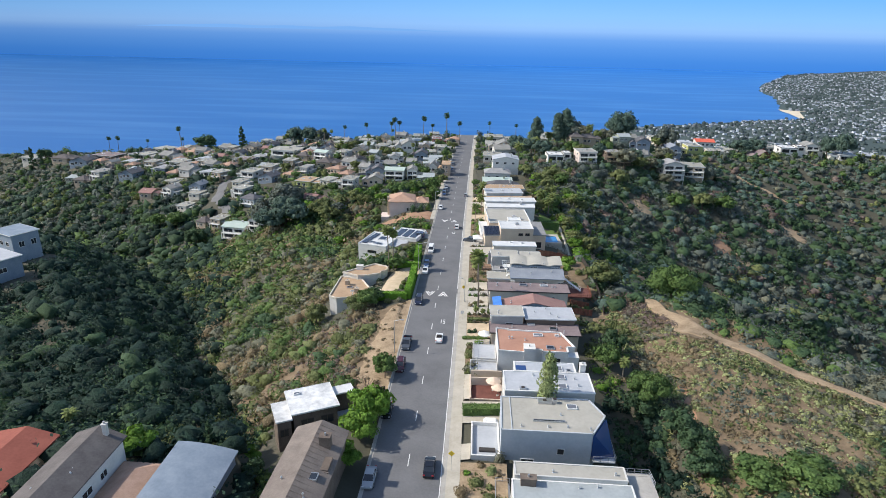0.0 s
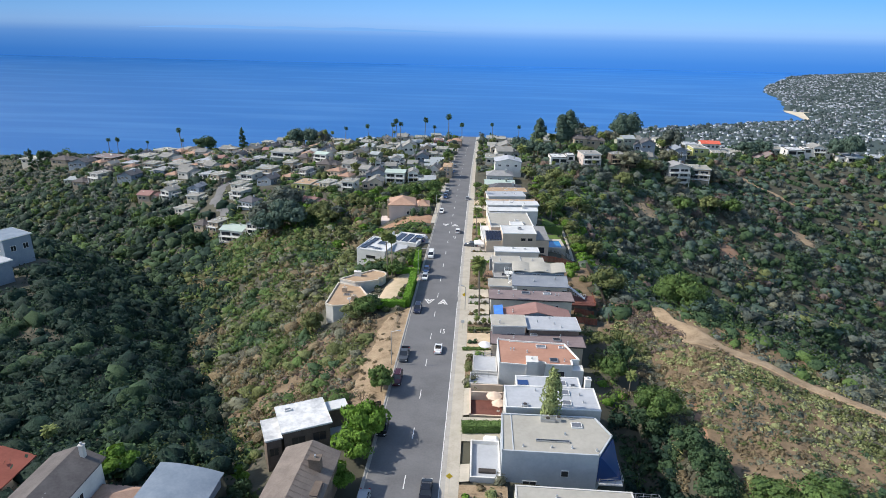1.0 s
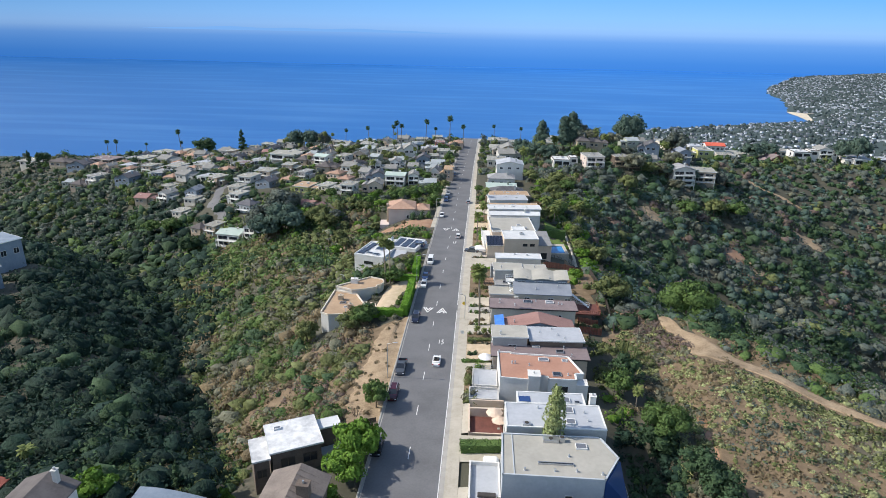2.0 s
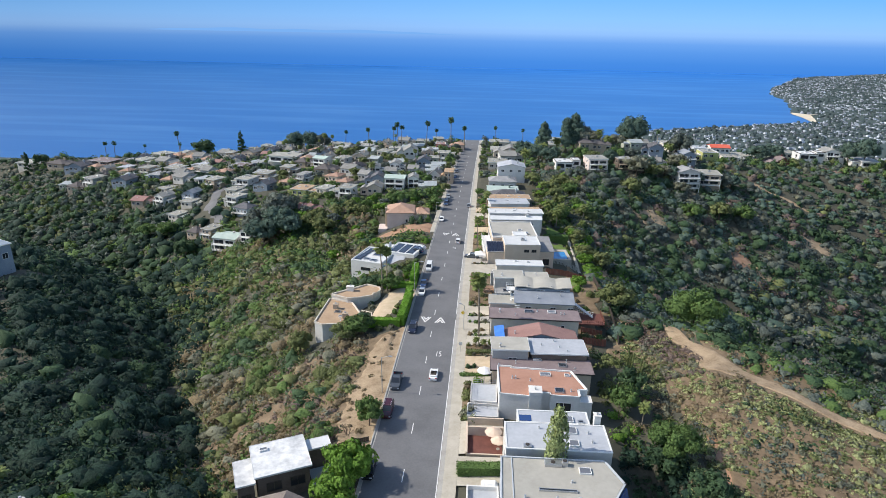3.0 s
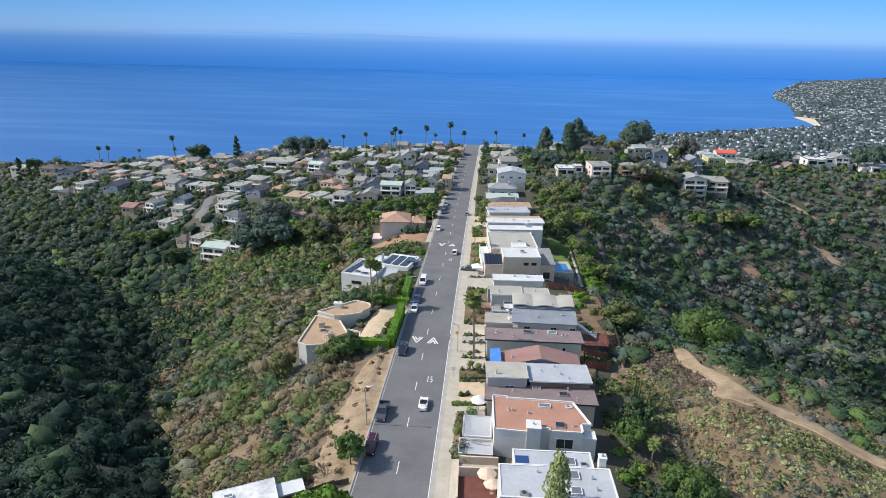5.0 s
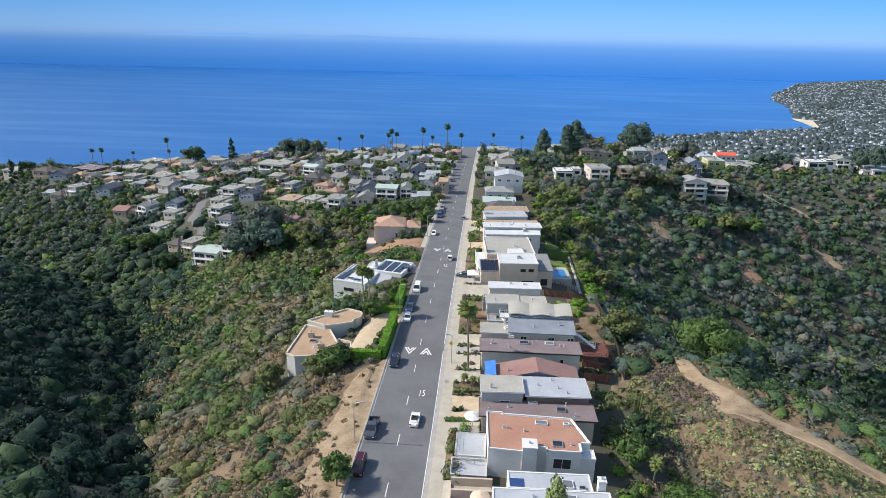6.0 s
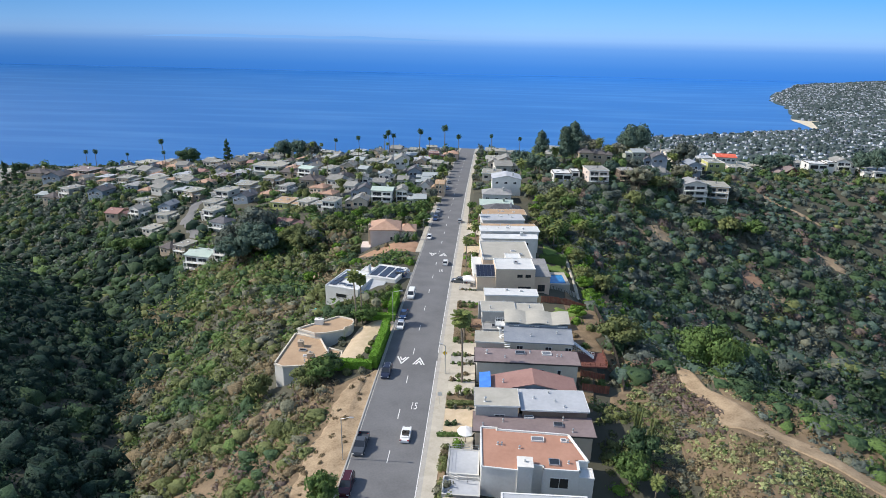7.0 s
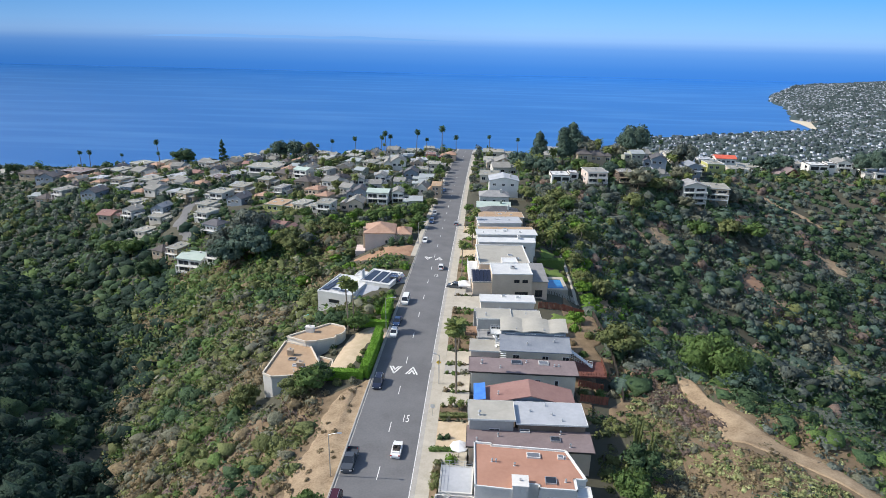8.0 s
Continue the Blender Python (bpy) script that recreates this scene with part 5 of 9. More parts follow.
def w_near():
    h = thing("house", -57.5, 48.0, -7.0, 0.0, "white house with a dark brown gable roof", "house")
    v = volume(h, 0, 0, 6.7, 22.0, 0, 9.7, STUCCO["white"], ROOF["shake"], "gable", rise=1.6, over=0.5, axis="y")
    window(h, "E", v, 12.0, 7.0, 2.2, 1.2)
    window(h, "E", v, 16.0, 7.0, 1.6, 1.2)
    window(h, "E", v, 6.0, 7.0, 2.0, 1.2)
    chimney(h, 4.6, 21.0, 9.6, 12.6, STUCCO["pale"], 0.6, 0.6)
    for x, y in ((4.6, 14.0), (4.9, 13.2), (1.8, 10.0)):
        pipe_vent(h, x, y, 10.2, 0.6)
    h = thing("house", -72.3, 52.0, -7.0, 0.0, "house with a red-brown gable roof", "house")
    v = volume(h, 0, 0, 9.2, 20.4, 0, 7.2, STUCCO["beige"], ROOF["brick"], "gable", rise=1.3, over=0.4, axis="y")
    window(h, "E", v, 12.0, 5.0, 1.6, 1.2)
    h = thing("house", -50.2, 54.0, -7.0, 0.0, "house with a pinkish tile hipped roof", "house")
    v = volume(h, 0, 0, 5.6, 14.8, 0, 6.0, STUCCO["beige"], ROOF["tile"], "hip", rise=1.2, over=0.5, axis="y")
    window(h, "E", v, 6.0, 3.6, 1.6, 1.2)
    h = thing("house", -43.7, 54.0, -7.5, 0.0, "pale blue house with a curved blue-grey metal roof", "house")
    w, d, e = 8.3, 18.8, 6.4
    part("wall", one_box(0, 0, 0, w, d, e), STUCCO["blue"], h)
    bm = bmesh.new()
    n, rows_ = 12, []
    for y in (-0.4, d + 0.4):
        for dz in (0.0, 0.2):
            rows_.append([bm.verts.new((-0.5 + (w + 1.0) * i / n, y, e + 1.5 * math.sin(math.pi * (0.56 - 0.5 * i / n)) - 0.3 + dz)) for i in range(n + 1)])
    lo0, hi0, lo1, hi1 = rows_
    for i in range(n):
        bm.faces.new((hi0[i], hi0[i + 1], hi1[i + 1], hi1[i]))
        bm.faces.new((lo0[i + 1], lo0[i], lo1[i], lo1[i + 1]))
        bm.faces.new((lo0[i], lo0[i + 1], hi0[i + 1], hi0[i]))
        bm.faces.new((hi1[i], hi1[i + 1], lo1[i + 1], lo1[i]))
    for a, b, c_, d_ in ((lo0[0], hi0[0], hi1[0], lo1[0]), (lo1[n], hi1[n], hi0[n], lo0[n])):
        bm.faces.new((a, b, c_, d_))
    part("roof", bm, ROOF["steel"], h, "curved blue-grey sheet roof")
    window(h, "E", (0, 0, w, d), 13.0, 2.6, 2.0, 1.6)
    window(h, "N", (0, 0, w, d), 5.6, 2.6, 2.0, 1.8)
    railing(h, [(5.4, d + 0.4), (8.6, d + 0.4)], 5.6, 1.0, TRIM_DARK)


def polygon_house(h, loop, base, top, wall, roof, lip):
    bm = bmesh.new()
    prism(bm, loop, base, top)
    part("wall", bm, wall, h)
    cx, cy = sum(p[0] for p in loop) / len(loop), sum(p[1] for p in loop) / len(loop)
    bm = bmesh.new()
    prism(bm, [(cx + (x - cx) * 0.975, cy + (y - cy) * 0.975) for x, y in loop], top, top + 0.07)
    part("roof", bm, roof, h)
    bm = bmesh.new()
    for (ax, ay), (bx, by) in zip(loop, loop[1:] + loop[:1]):
        run = math.hypot(bx - ax, by - ay)
        box(bm, (ax + bx) / 2 - run / 2 - 0.12, (ay + by) / 2 - 0.14, top + 0.004, (ax + bx) / 2 + run / 2 + 0.12, (ay + by) / 2 + 0.14, top + 0.42, math.atan2(by - ay, bx - ax))
    part("parapet", bm, lip, h)


def w_tan():
    h = thing("house", -38.5, 143.0, -17.0, 0.0, "tan stucco house with tan gravel roofs and rounded parapets", "house")
    polygon_house(h, [(0.0, 0.8), (2.2, -0.4), (10.6, 1.4), (10.0, 6.6), (6.6, 12.8), (0.2, 14.6)], 0, 9.6, STUCCO["pale"], ROOF["tan"], STUCCO["cream"])
    curve = [(12.6 + 1.9 * math.sin(a), 19.2 - 2.6 * math.cos(a)) for a in np.linspace(0.2, 2.4, 7)]
    polygon_house(h, [(0.6, 14.9), (5.4, 12.9), (8.0, 13.6), (11.4, 15.4), *[(float(x) - 1.6, float(y)) for x, y in curve], (8.6, 22.4)], 0, 10.7, STUCCO["pale"], ROOF["tan"], STUCCO["cream"])
    polygon_house(h, [(10.7, 1.6), (13.2, 4.8), (12.4, 9.2), (9.0, 10.4), (10.1, 6.6)], 0, 8.6, STUCCO["pale"], ROOF["tan"], STUCCO["cream"])
    chimney(h, 4.0, 17.6, 10.7, 12.0, STUCCO["white"], 1.9, 1.1)
    chimney(h, 2.6, 8.6, 9.6, 10.9, STUCCO["tan"], 1.2, 1.0)
    chimney(h, 6.2, 3.6, 9.6, 10.9, STUCCO["tan"], 1.2, 1.0)
    skylight(h, 3.4, 6.6, 9.68, 1.6, 1.0, PANE)
    skylight(h, 5.0, 4.2, 9.68, 1.0, 0.8)
    for x, y in ((7.6, 4.6), (7.4, 3.6), (6.0, 2.4)):
        pipe_vent(h, x, y, 9.7, 0.5)
    window(h, "S", (2.2, -0.4, 10.6, 1.4), 3.0, 2.0, 1.0, 1.3)
    window(h, "S", (2.0, 0.0, 10.6, 1.4), 0.4, 3.4, 1.0, 1.6)
    part("plinth_wall", soft_box(-1.6, -3.2, -1.0, 3.4, -0.6, 2.0, 0.1), STUCCO["pale"], h, "pale garden wall below the house")
    return h


def w_modern():
    h = thing("house", -39.8, 189.4, -17.0, -14.0, "white modern house with flat roofs and dark solar panels", "house")
    v = volume(h, 0, 0, 10.2, 13.4, 0, 8.5, STUCCO["white"], ROOF["white"], lip=TRIM_WHITE, lip_h=0.35)
    volume(h, 10.25, 1.6, 14.6, 9.4, 0, 6.8, STUCCO["pale"], ROOF["bluish"], "shed", rise=1.4, over=0.2, axis="y")
    w = volume(h, 8.2, 9.45, 17.6, 19.6, 0, 9.2, STUCCO["white"], ROOF["white"], lip=TRIM_WHITE, lip_h=0.25)
    volume(h, 4.8, 13.45, 8.1, 17.0, 0, 9.0, STUCCO["white"], ROOF["white"], lip_h=0.2)
    for i in range(3):
        part("solar_panel", soft_box(8.9 + i * 2.8, 10.6, 9.28, 11.1 + i * 2.8, 18.4, 9.42, 0.03), SOLAR, h, "dark solar panel")
    for i in range(4):
        part("solar_panel", soft_box(0.7 + 0.2 * i, 1.4 + 2.7 * i, 8.6, 2.5 + 0.2 * i, 3.9 + 2.7 * i, 8.85, 0.03), SOLAR, h, "dark solar panel")
    skylight(h, 3.2, 2.0, 8.58, 2.0, 1.4, SOLAR)
    skylight(h, 5.8, 1.4, 8.58, 2.0, 1.6, SOLAR)
    skylight(h, 4.6, 6.2, 8.58, 2.6, 3.2, SOLAR)
    part("white_panel_fin", one_box(8.0, 11.6, 6.0, 8.16, 13.4, 11.6), TRIM_WHITE, h)
    window(h, "S", v, 3.4, 5.8, 3.2, 1.0, frame_mat=TRIM_DARK)
    window(h, "S", v, 4.0, 2.4, 0.6, 1.8, frame_mat=TRIM_DARK)
    window(h, "S", v, 5.2, 2.4, 0.6, 1.8, frame_mat=TRIM_DARK)
    window(h, "S", (10.25, 1.6, 14.6, 9.4), 1.0, 4.4, 2.6, 1.6, frame_mat=TRIM_DARK)
    window(h, "E", w, 2.0, 5.0, 3.0, 2.0, frame_mat=TRIM_DARK)
    part("pool_water", soft_box(-3.2, -3.4, 1.0, 1.8, -0.8, 1.4, 0.05), TURQUOISE, h, "turquoise plunge pool")
    railing(h, [(-3.4, -3.6), (2.0, -3.6), (2.0, -0.4)], 1.3, 1.0, METAL)
    return h


def w_pink():
    h = thing("house", -37.0, 242.0, -18.5, 6.0, "tall pinkish stucco house with a clay tile hipped roof", "house")
    v = volume(h, 0, 0, 10.6, 11.0, 0, 10.4, STUCCO["pink"], ROOF["tile"], "hip", rise=2.4, over=0.5, axis="y")
    w = volume(h, 10.65, 1.4, 16.4, 9.6, 2, 9.6, STUCCO["pink"], ROOF["tile"], "hip", rise=1.8, over=0.5)
    chimney(h, -0.95, 2.4, 0, 11.6, STUCCO["tan"], 0.9, 1.4)
    for u, z in ((7.2, 6.4), (8.6, 6.4), (6.6, 2.8)):
        window(h, "S", v, u, z, 1.0, 1.5)
    for u, z in ((1.6, 6.6), (3.8, 4.0)):
        window(h, "S", w, u, z, 1.4, 1.4)
    deck(h, -3.6, -1.0, -0.05, 6.0, 4.0, STUCCO["pink"], "terrace", 3.6)
    return h


w_white_roof(), w_brown_gable(), w_near(), w_tan(), w_modern(), w_pink()
# two houses across the western canyon, with shade put into their blue-grey walls
def w_edge():
    h = thing("house", -168.5, 187.0, -26.0, -24.0, "grey flat-roofed house on the far canyon bank", "house")
    v = volume(h, 0, 0, 11.5, 9.0, 0, 17.6, STUCCO["blue"], ROOF["steel"], "slab", over=0.4)
    for u in (1, 4, 7.5):
        window(h, "S", v, u, 13.4, 1.8, 1.6)
    for u in (2.0, 6.0):
        window(h, "E", v, u, 13.0, 1.8, 2.0)
    h = thing("house", -160.5, 163.0, -20.0, -24.0, "grey house with a round turret on the far canyon bank", "house")
    v = volume(h, 0, 0, 14.0, 11.0, 0, 11.0, STUCCO["blue"], ROOF["bluish"], "slab", over=0.4)
    bm = bmesh.new()
    tube(bm, (6.0, -1.0, 0), (6.0, -1.0, 11.8), 3.4, 3.4, 20)
    part("turret", bm, STUCCO["green"], h, "round sage-coloured turret")
    for u in (1, 9.5):
        window(h, "S", v, u, 7.0, 1.8, 1.6)
    window(h, "E", v, 4.0, 7.0, 2.4, 1.6)


w_edge()


# ---- houses on the hills, farther off ----
def hill_house(wall, roof, kind, tall, label, rise=1.8, balcony=0, axis="x", wing=None, trim=None, deep=10.0, glazed=False):
    """One house to be copied, 12 m wide: stepped blocks, roofs, windows, decks. wing: its side (-1 or 1), height and roof kind."""
    h = thing("house", 0, 0, 0, 0, label, "house", "houses on the hills")
    trim = trim or TRIM_WHITE
    x0, x1, d = -6.0, 6.0, deep / 2
    if wing:
        side, low, cap = wing
        x0, x1 = (-6.0, 2.0) if side > 0 else (-2.0, 6.0)
        a, b = (2.05, 6.0) if side > 0 else (-6.0, -2.05)
        u = volume(h, a, -d + 1.4, b, d - 1.8, -9.0, low, STUCCO[wall], ROOF[roof], cap, rise=rise * 0.6, over=0.35, axis="y", lip=trim)
        window(h, "S", u, 0.9, max(0.6, low - 2.4), 2.2, 1.6, frame_mat=trim)
        skylight(h, a + 1.2, 0.4, low + (0.22 if cap == "slab" else 0.06), 1.2, 1.0) if cap in ("slab", "flat") else None
    v = volume(h, x0, -d, x1, d, -9.0, tall, STUCCO[wall], ROOF[roof], kind, rise=rise, over=0.5, axis=axis, lip=trim)
    w = x1 - x0
    for z in np.arange(tall - 2.5, 0.2, -2.9):
        if glazed:
            window(h, "S", v, 0.7, float(z) - 0.3, w * 0.42, 2.1, frame_mat=trim)
            window(h, "S", v, 0.9 + w * 0.48, float(z), w * 0.36, 1.6, frame_mat=trim)
        else:
            for u in np.arange(0.8, w - 1.7, 2.9):
                window(h, "S", v, float(u), float(z), 1.7, 1.5, frame_mat=trim)
        window(h, "W", v, deep * 0.3, float(z), 1.9, 1.4, frame_mat=trim)
        window(h, "E", v, deep * 0.3, float(z), 1.9, 1.4, frame_mat=trim)
    for level in range(int(balcony)):
        z = tall - 2.9 * (level + 1)
        deck(h, x0 + 0.2, -d - 2.0, x1 - 0.2, -d - 0.08, z, trim, "balcony")
        railing(h, [(x0 + 0.2, -d - 0.1), (x0 + 0.2, -d - 2.0), (x1 - 0.2, -d - 2.0), (x1 - 0.2, -d - 0.1)], z, 1.0, trim, 1.6)
        for x in (x0 + 0.4, x1 - 0.4):
            bm = bmesh.new()
            box(bm, x - 0.12, -d - 1.95, z - 3.2, x + 0.12, -d - 1.7, z - 0.19)
            part("balcony_post", bm, trim, h)
    if kind in ("gable", "hip"):
        chimney(h, x0 + w * 0.65, 0.6, tall, tall + rise + 0.7, STUCCO[wall], 0.9, 0.8)
        pipe_vent(h, x0 + w * 0.3, -d * 0.4, tall + rise * 0.4, 0.7, 0.12)
    else:
        roof_unit(h, x0 + w * 0.55, 0.6, tall + 0.2, 1.2, 1.0, 0.7)
        skylight(h, x0 + w * 0.2, -d * 0.3, tall + (0.22 if kind == "slab" else 0.06), 1.4, 1.0)
    return h


KINDS = {
    "pf": hill_house("cream", "putty", "slab", 3.6, "cream house with a flat putty-grey roof", wing=(1, 2.8, "slab")),
    "wf": hill_house("white", "bluish", "slab", 3.8, "white house with a pale flat roof", wing=(-1, 3.0, "slab"), glazed=True),
    "bh": hill_house("tan", "shake", "hip", 3.4, "tan house with a brown hipped shake roof", 2.4, wing=(1, 3.0, "hip")),
    "bf": hill_house("brown", "mauve", "slab", 4.4, "dark brown house with a flat mauve roof", balcony=1, glazed=True),
    "gr": hill_house("green", "sea", "gable", 3.8, "sage house with a low sea-grey gable roof", 1.6, wing=(-1, 3.0, "slab")),
    "gg": hill_house("pale", "ash", "gable", 4.2, "pale grey house with an ash-grey gable roof", 2.0, wing=(1, 3.2, "gable")),
    "or": hill_house("beige", "tile", "hip", 4.4, "beige house with an orange clay tile roof", 2.0, wing=(-1, 3.4, "hip")),
    "rb": hill_house("tan", "rust", "gable", 4.0, "tan house with a rust-brown gable roof", 1.8, wing=(1, 3.6, "gable")),
    "bg": hill_house("beige", "ash", "gable", 4.6, "beige house with an ash-grey gable roof", 2.2, axis="y", wing=(-1, 3.4, "gable")),
    "wl": hill_house("white", "putty", "slab", 5.6, "long white two-storey house with a pale roof", balcony=1, glazed=True),
    "df": hill_house("blue", "grey", "slab", 4.6, "blue-grey house with a flat grey roof", wing=(-1, 3.2, "slab")),
    "gf": hill_house("grey", "ash", "slab", 6.0, "grey two-storey house with white trim and a flat roof", balcony=1, wing=(1, 4.0, "slab")),
    "dg": hill_house("blue", "dark", "gable", 5.2, "blue-grey house with a dark shingle gable roof", 2.4, axis="y", wing=(-1, 3.8, "gable")),
    "dh": hill_house("mist", "dark", "hip", 5.0, "grey house with a dark hipped roof", 2.2, balcony=1),
    "w2": hill_house("white", "ash", "gable", 6.2, "white two-storey house with balconies and a grey gable roof", 1.8, 1, "y", (1, 4.4, "slab"), glazed=True),
    "b2": hill_house("blue", "slate", "gable", 6.4, "blue two-storey house with white trim and a slate roof", 2.0, 1, "y", (-1, 4.6, "gable")),
    "t2": hill_house("tan", "putty", "slab", 6.0, "tan two-storey house with a flat putty roof", wing=(1, 4.2, "slab"), balcony=1),
    "p2": hill_house("pale", "putty", "slab", 6.0, "pale two-storey house with a flat roof and balcony", balcony=1, wing=(-1, 3.8, "slab"), glazed=True),
    "s2": hill_house("white", "green", "gable", 6.2, "white two-storey house with a sea-green roof and balconies", 1.2, 2, glazed=True),
    "wg": hill_house("white", "ash", "gable", 5.4, "white house with a steep grey gable roof", 3.0, axis="y", wing=(-1, 4.2, "gable")),
    "pk": hill_house("red", "rust", "flat", 6.8, "rose-red two-storey house with a flat roof", wing=(1, 4.8, "flat")),
    "ty": hill_house("olive", "tan", "slab", 3.2, "low yellowish house with a flat tan roof", wing=(1, 2.6, "slab")),
    "t3": hill_house("tan", "tan", "gable", 8.4, "tall tan house with stacked brown roofs", 1.6, wing=(-1, 5.4, "gable")),
    "wm": hill_house("white", "white", "flat", 4.6, "white modern house of stepped blocks with flat roofs", wing=(1, 5.6, "flat"), glazed=True, trim=TRIM_DARK),
    "bal": hill_house("pink", "ash", "slab", 8.2, "tall pinkish house with stacked white balconies", balcony=3, glazed=True, deep=14),
    "dbal": hill_house("brown", "ash", "slab", 7.8, "tall dark house with stacked balconies", balcony=3, glazed=True, trim=STUCCO["tan"]),
    "wbal": hill_house("pale", "grey", "gable", 8.6, "tall pale house with three white balconies", 2.0, 3, "y", glazed=True),
    "pbal": hill_house("tan", "putty", "slab", 8.2, "tall tan house with balconies and a pale flat roof", balcony=2, glazed=True, deep=13),
    "ye": hill_house("olive", "putty", "flat", 5.4, "olive yellow house with a flat roof", wing=(-1, 3.4, "flat")),
    "red": hill_house("white", "red", "gable", 4.4, "white house with a bright red roof", 1.6),
    "pu": hill_house("maroon", "mauve", "gable", 5.6, "purple-brown house with steep gables", 3.2, axis="y", wing=(-1, 4.6, "gable")),
}
SITES = []


def settle(kind, x, y, wide, turn, lift=0.0):
    """Stands a copy of a house kind on the hillside."""
    k = wide / 12.0
    SITES.append((x, y, wide))
    m = pose(x, y + 3.0, float(ground_z(x, y)) - 0.3 + lift, 0, 0, turn) @ Matrix.Diagonal((k, min(max(k, 0.8), 1.25), min(max(0.45 + 0.5 * k, 0.8), 1.12), 1))
    return copy_thing(KINDS[kind], m)


# streets of the western hill, from the skyline down: kind, x, y, width
SKYLINE_WEST = [("pf", -385, 490, 24), ("bh", -339, 466, 26), ("bf", -294, 451, 21), ("pf", -261, 452, 18), ("pf", -269, 496, 22), ("pf", -244, 486, 17), ("gr", -215, 490, 12), ("gg", -234, 436, 17), ("or", -228, 458, 13), ("gg", -214, 450, 14), ("rb", -186, 419, 10), ("gg", -203, 471, 15), ("bg", -180, 458, 14), ("gg", -183, 479, 13), ("rb", -163, 451, 11), ("dg", -310, 441, 20)]
UPPER_WEST = [("pf", -209, 402, 16), ("wf", -197, 412, 14), ("df", -213, 381, 14), ("gg", -182, 361, 15), ("wf", -168, 355, 12), ("or", -164, 374, 12), ("bf", -157, 388, 10), ("gf", -263, 394, 15), ("dg", -233, 376, 15), ("bh", -280, 399, 15), ("pf", -187, 348, 11), ("wl", -132, 399, 21)]
LOWER_WEST = [("rb", -197, 338, 14), ("w2", -179, 330, 12), ("b2", -163, 327, 10), ("t2", -151, 336, 12), ("p2", -134, 333, 14), ("pf", -132, 318, 11), ("p2", -128, 304, 11), ("dg", -119, 323, 12), ("or", -108, 327, 10), ("gf", -99, 335, 8), ("dh", -117, 291, 10), ("pf", -158, 319, 12), ("pf", -161, 309, 11), ("pf", -164, 299, 11), ("bh", -139, 285, 11), ("t2", -128, 278, 10), ("s2", -114, 263, 13), ("w2", -101, 259, 9.5)]
MIDDLE = [("bh", -112, 379, 13), ("s2", -100, 373, 10), ("p2", -88, 374, 10), ("gr", -117, 409, 10), ("gg", -102, 457, 11), ("pf", -82, 434, 11), ("bg", -76, 456, 12), ("wg", -50, 397, 13), ("pf", -64, 402, 11), ("w2", -60, 344, 9), ("w2", -50, 356, 8.5), ("gg", -75, 350, 12), ("bh", -92, 357, 13), ("pk", -29, 428, 10), ("or", -20, 440, 10), ("bg", -38, 408, 8), ("pf", -25, 402, 11)]
MIDDLE_LOW = [("ty", -89, 303, 12), ("pf", -77, 299, 8.5), ("p2", -67, 294, 9.5), ("bg", -55, 300, 10.5), ("s2", -44, 308, 10), ("w2", -34, 310, 8), ("wg", -26, 322, 8), ("t3", -18.5, 318, 6.5), ("gr", -27, 300, 8.5), ("rb", -77, 268, 10)]
RIM = [("pf", -180, 497, 11, 3.5), ("gg", -167, 497, 11, 2.8), ("pf", -153, 492, 11, 3.2), ("gr", -142, 497, 10, 2.8), ("wf", -130, 497, 10, 2.2), ("pf", -118, 490, 11, 1.5), ("gg", -60, 470, 12, 1.0), ("pf", -45, 462, 12, 1.0), ("wf", -92, 474, 11, 1.0)]
EAST_SIDE = [("pf", 14, 470, 20), ("bg", 14, 400, 16), ("pf", 12, 425, 15), ("gg", 16, 375, 14), ("pf", 10, 350, 14), ("pf", 32, 425, 15), ("pf", 55, 470, 15), ("pf", 44, 402, 14), ("wm", 44, 330, 13), ("bal", 58, 326, 9.5), ("dbal", 73, 330, 7.5), ("dbal", 81, 332, 7.5), ("bh", 58, 356, 11, 4.0), ("bh", 66, 357, 10.5, 4.0), ("gr", 88, 380, 10.5, 2.0), ("dg", 99, 375, 12, 2.0), ("wf", 91, 361, 8), ("gg", 98, 357, 10), ("b2", 118, 375, 11, 1.0), ("wbal", 107, 333, 11.5), ("pbal", 121, 341, 11.5)]
EAST_CREST = [("ye", 138, 400, 14.5), ("red", 158, 430, 12, 2.5), ("pf", 127, 420, 12.5, 1.0), ("wf", 141, 425, 12, 2.5), ("pf", 161, 412, 13), ("pu", 190, 415, 13, -3.0), ("wm", 223, 440, 17, 2.0), ("w2", 238, 440, 13, 2.0), ("pf", 176, 430, 15), ("wf", 253, 430, 15, 1.5), ("gr", 203, 455, 14), ("pf", 218, 458, 14, 1.5), ("pf", 130, 448, 12, 3.0), ("gg", 110, 440, 13), ("pf", 88, 440, 13), ("wf", 285, 455, 14), ("pf", 310, 460, 14), ("gg", 268, 462, 13)]
rng = np.random.default_rng(5)
for row in (SKYLINE_WEST, UPPER_WEST, LOWER_WEST, MIDDLE, MIDDLE_LOW, RIM, EAST_SIDE, EAST_CREST):
    for kind, x, y, wide, *lift in row:
        settle(kind, x, y, wide * (0.86 if x < -95 else 1.0), (-14 if x < -60 else 0) + float(rng.uniform(-9, 9)), *lift)
rng = np.random.default_rng(31)
fill = 0
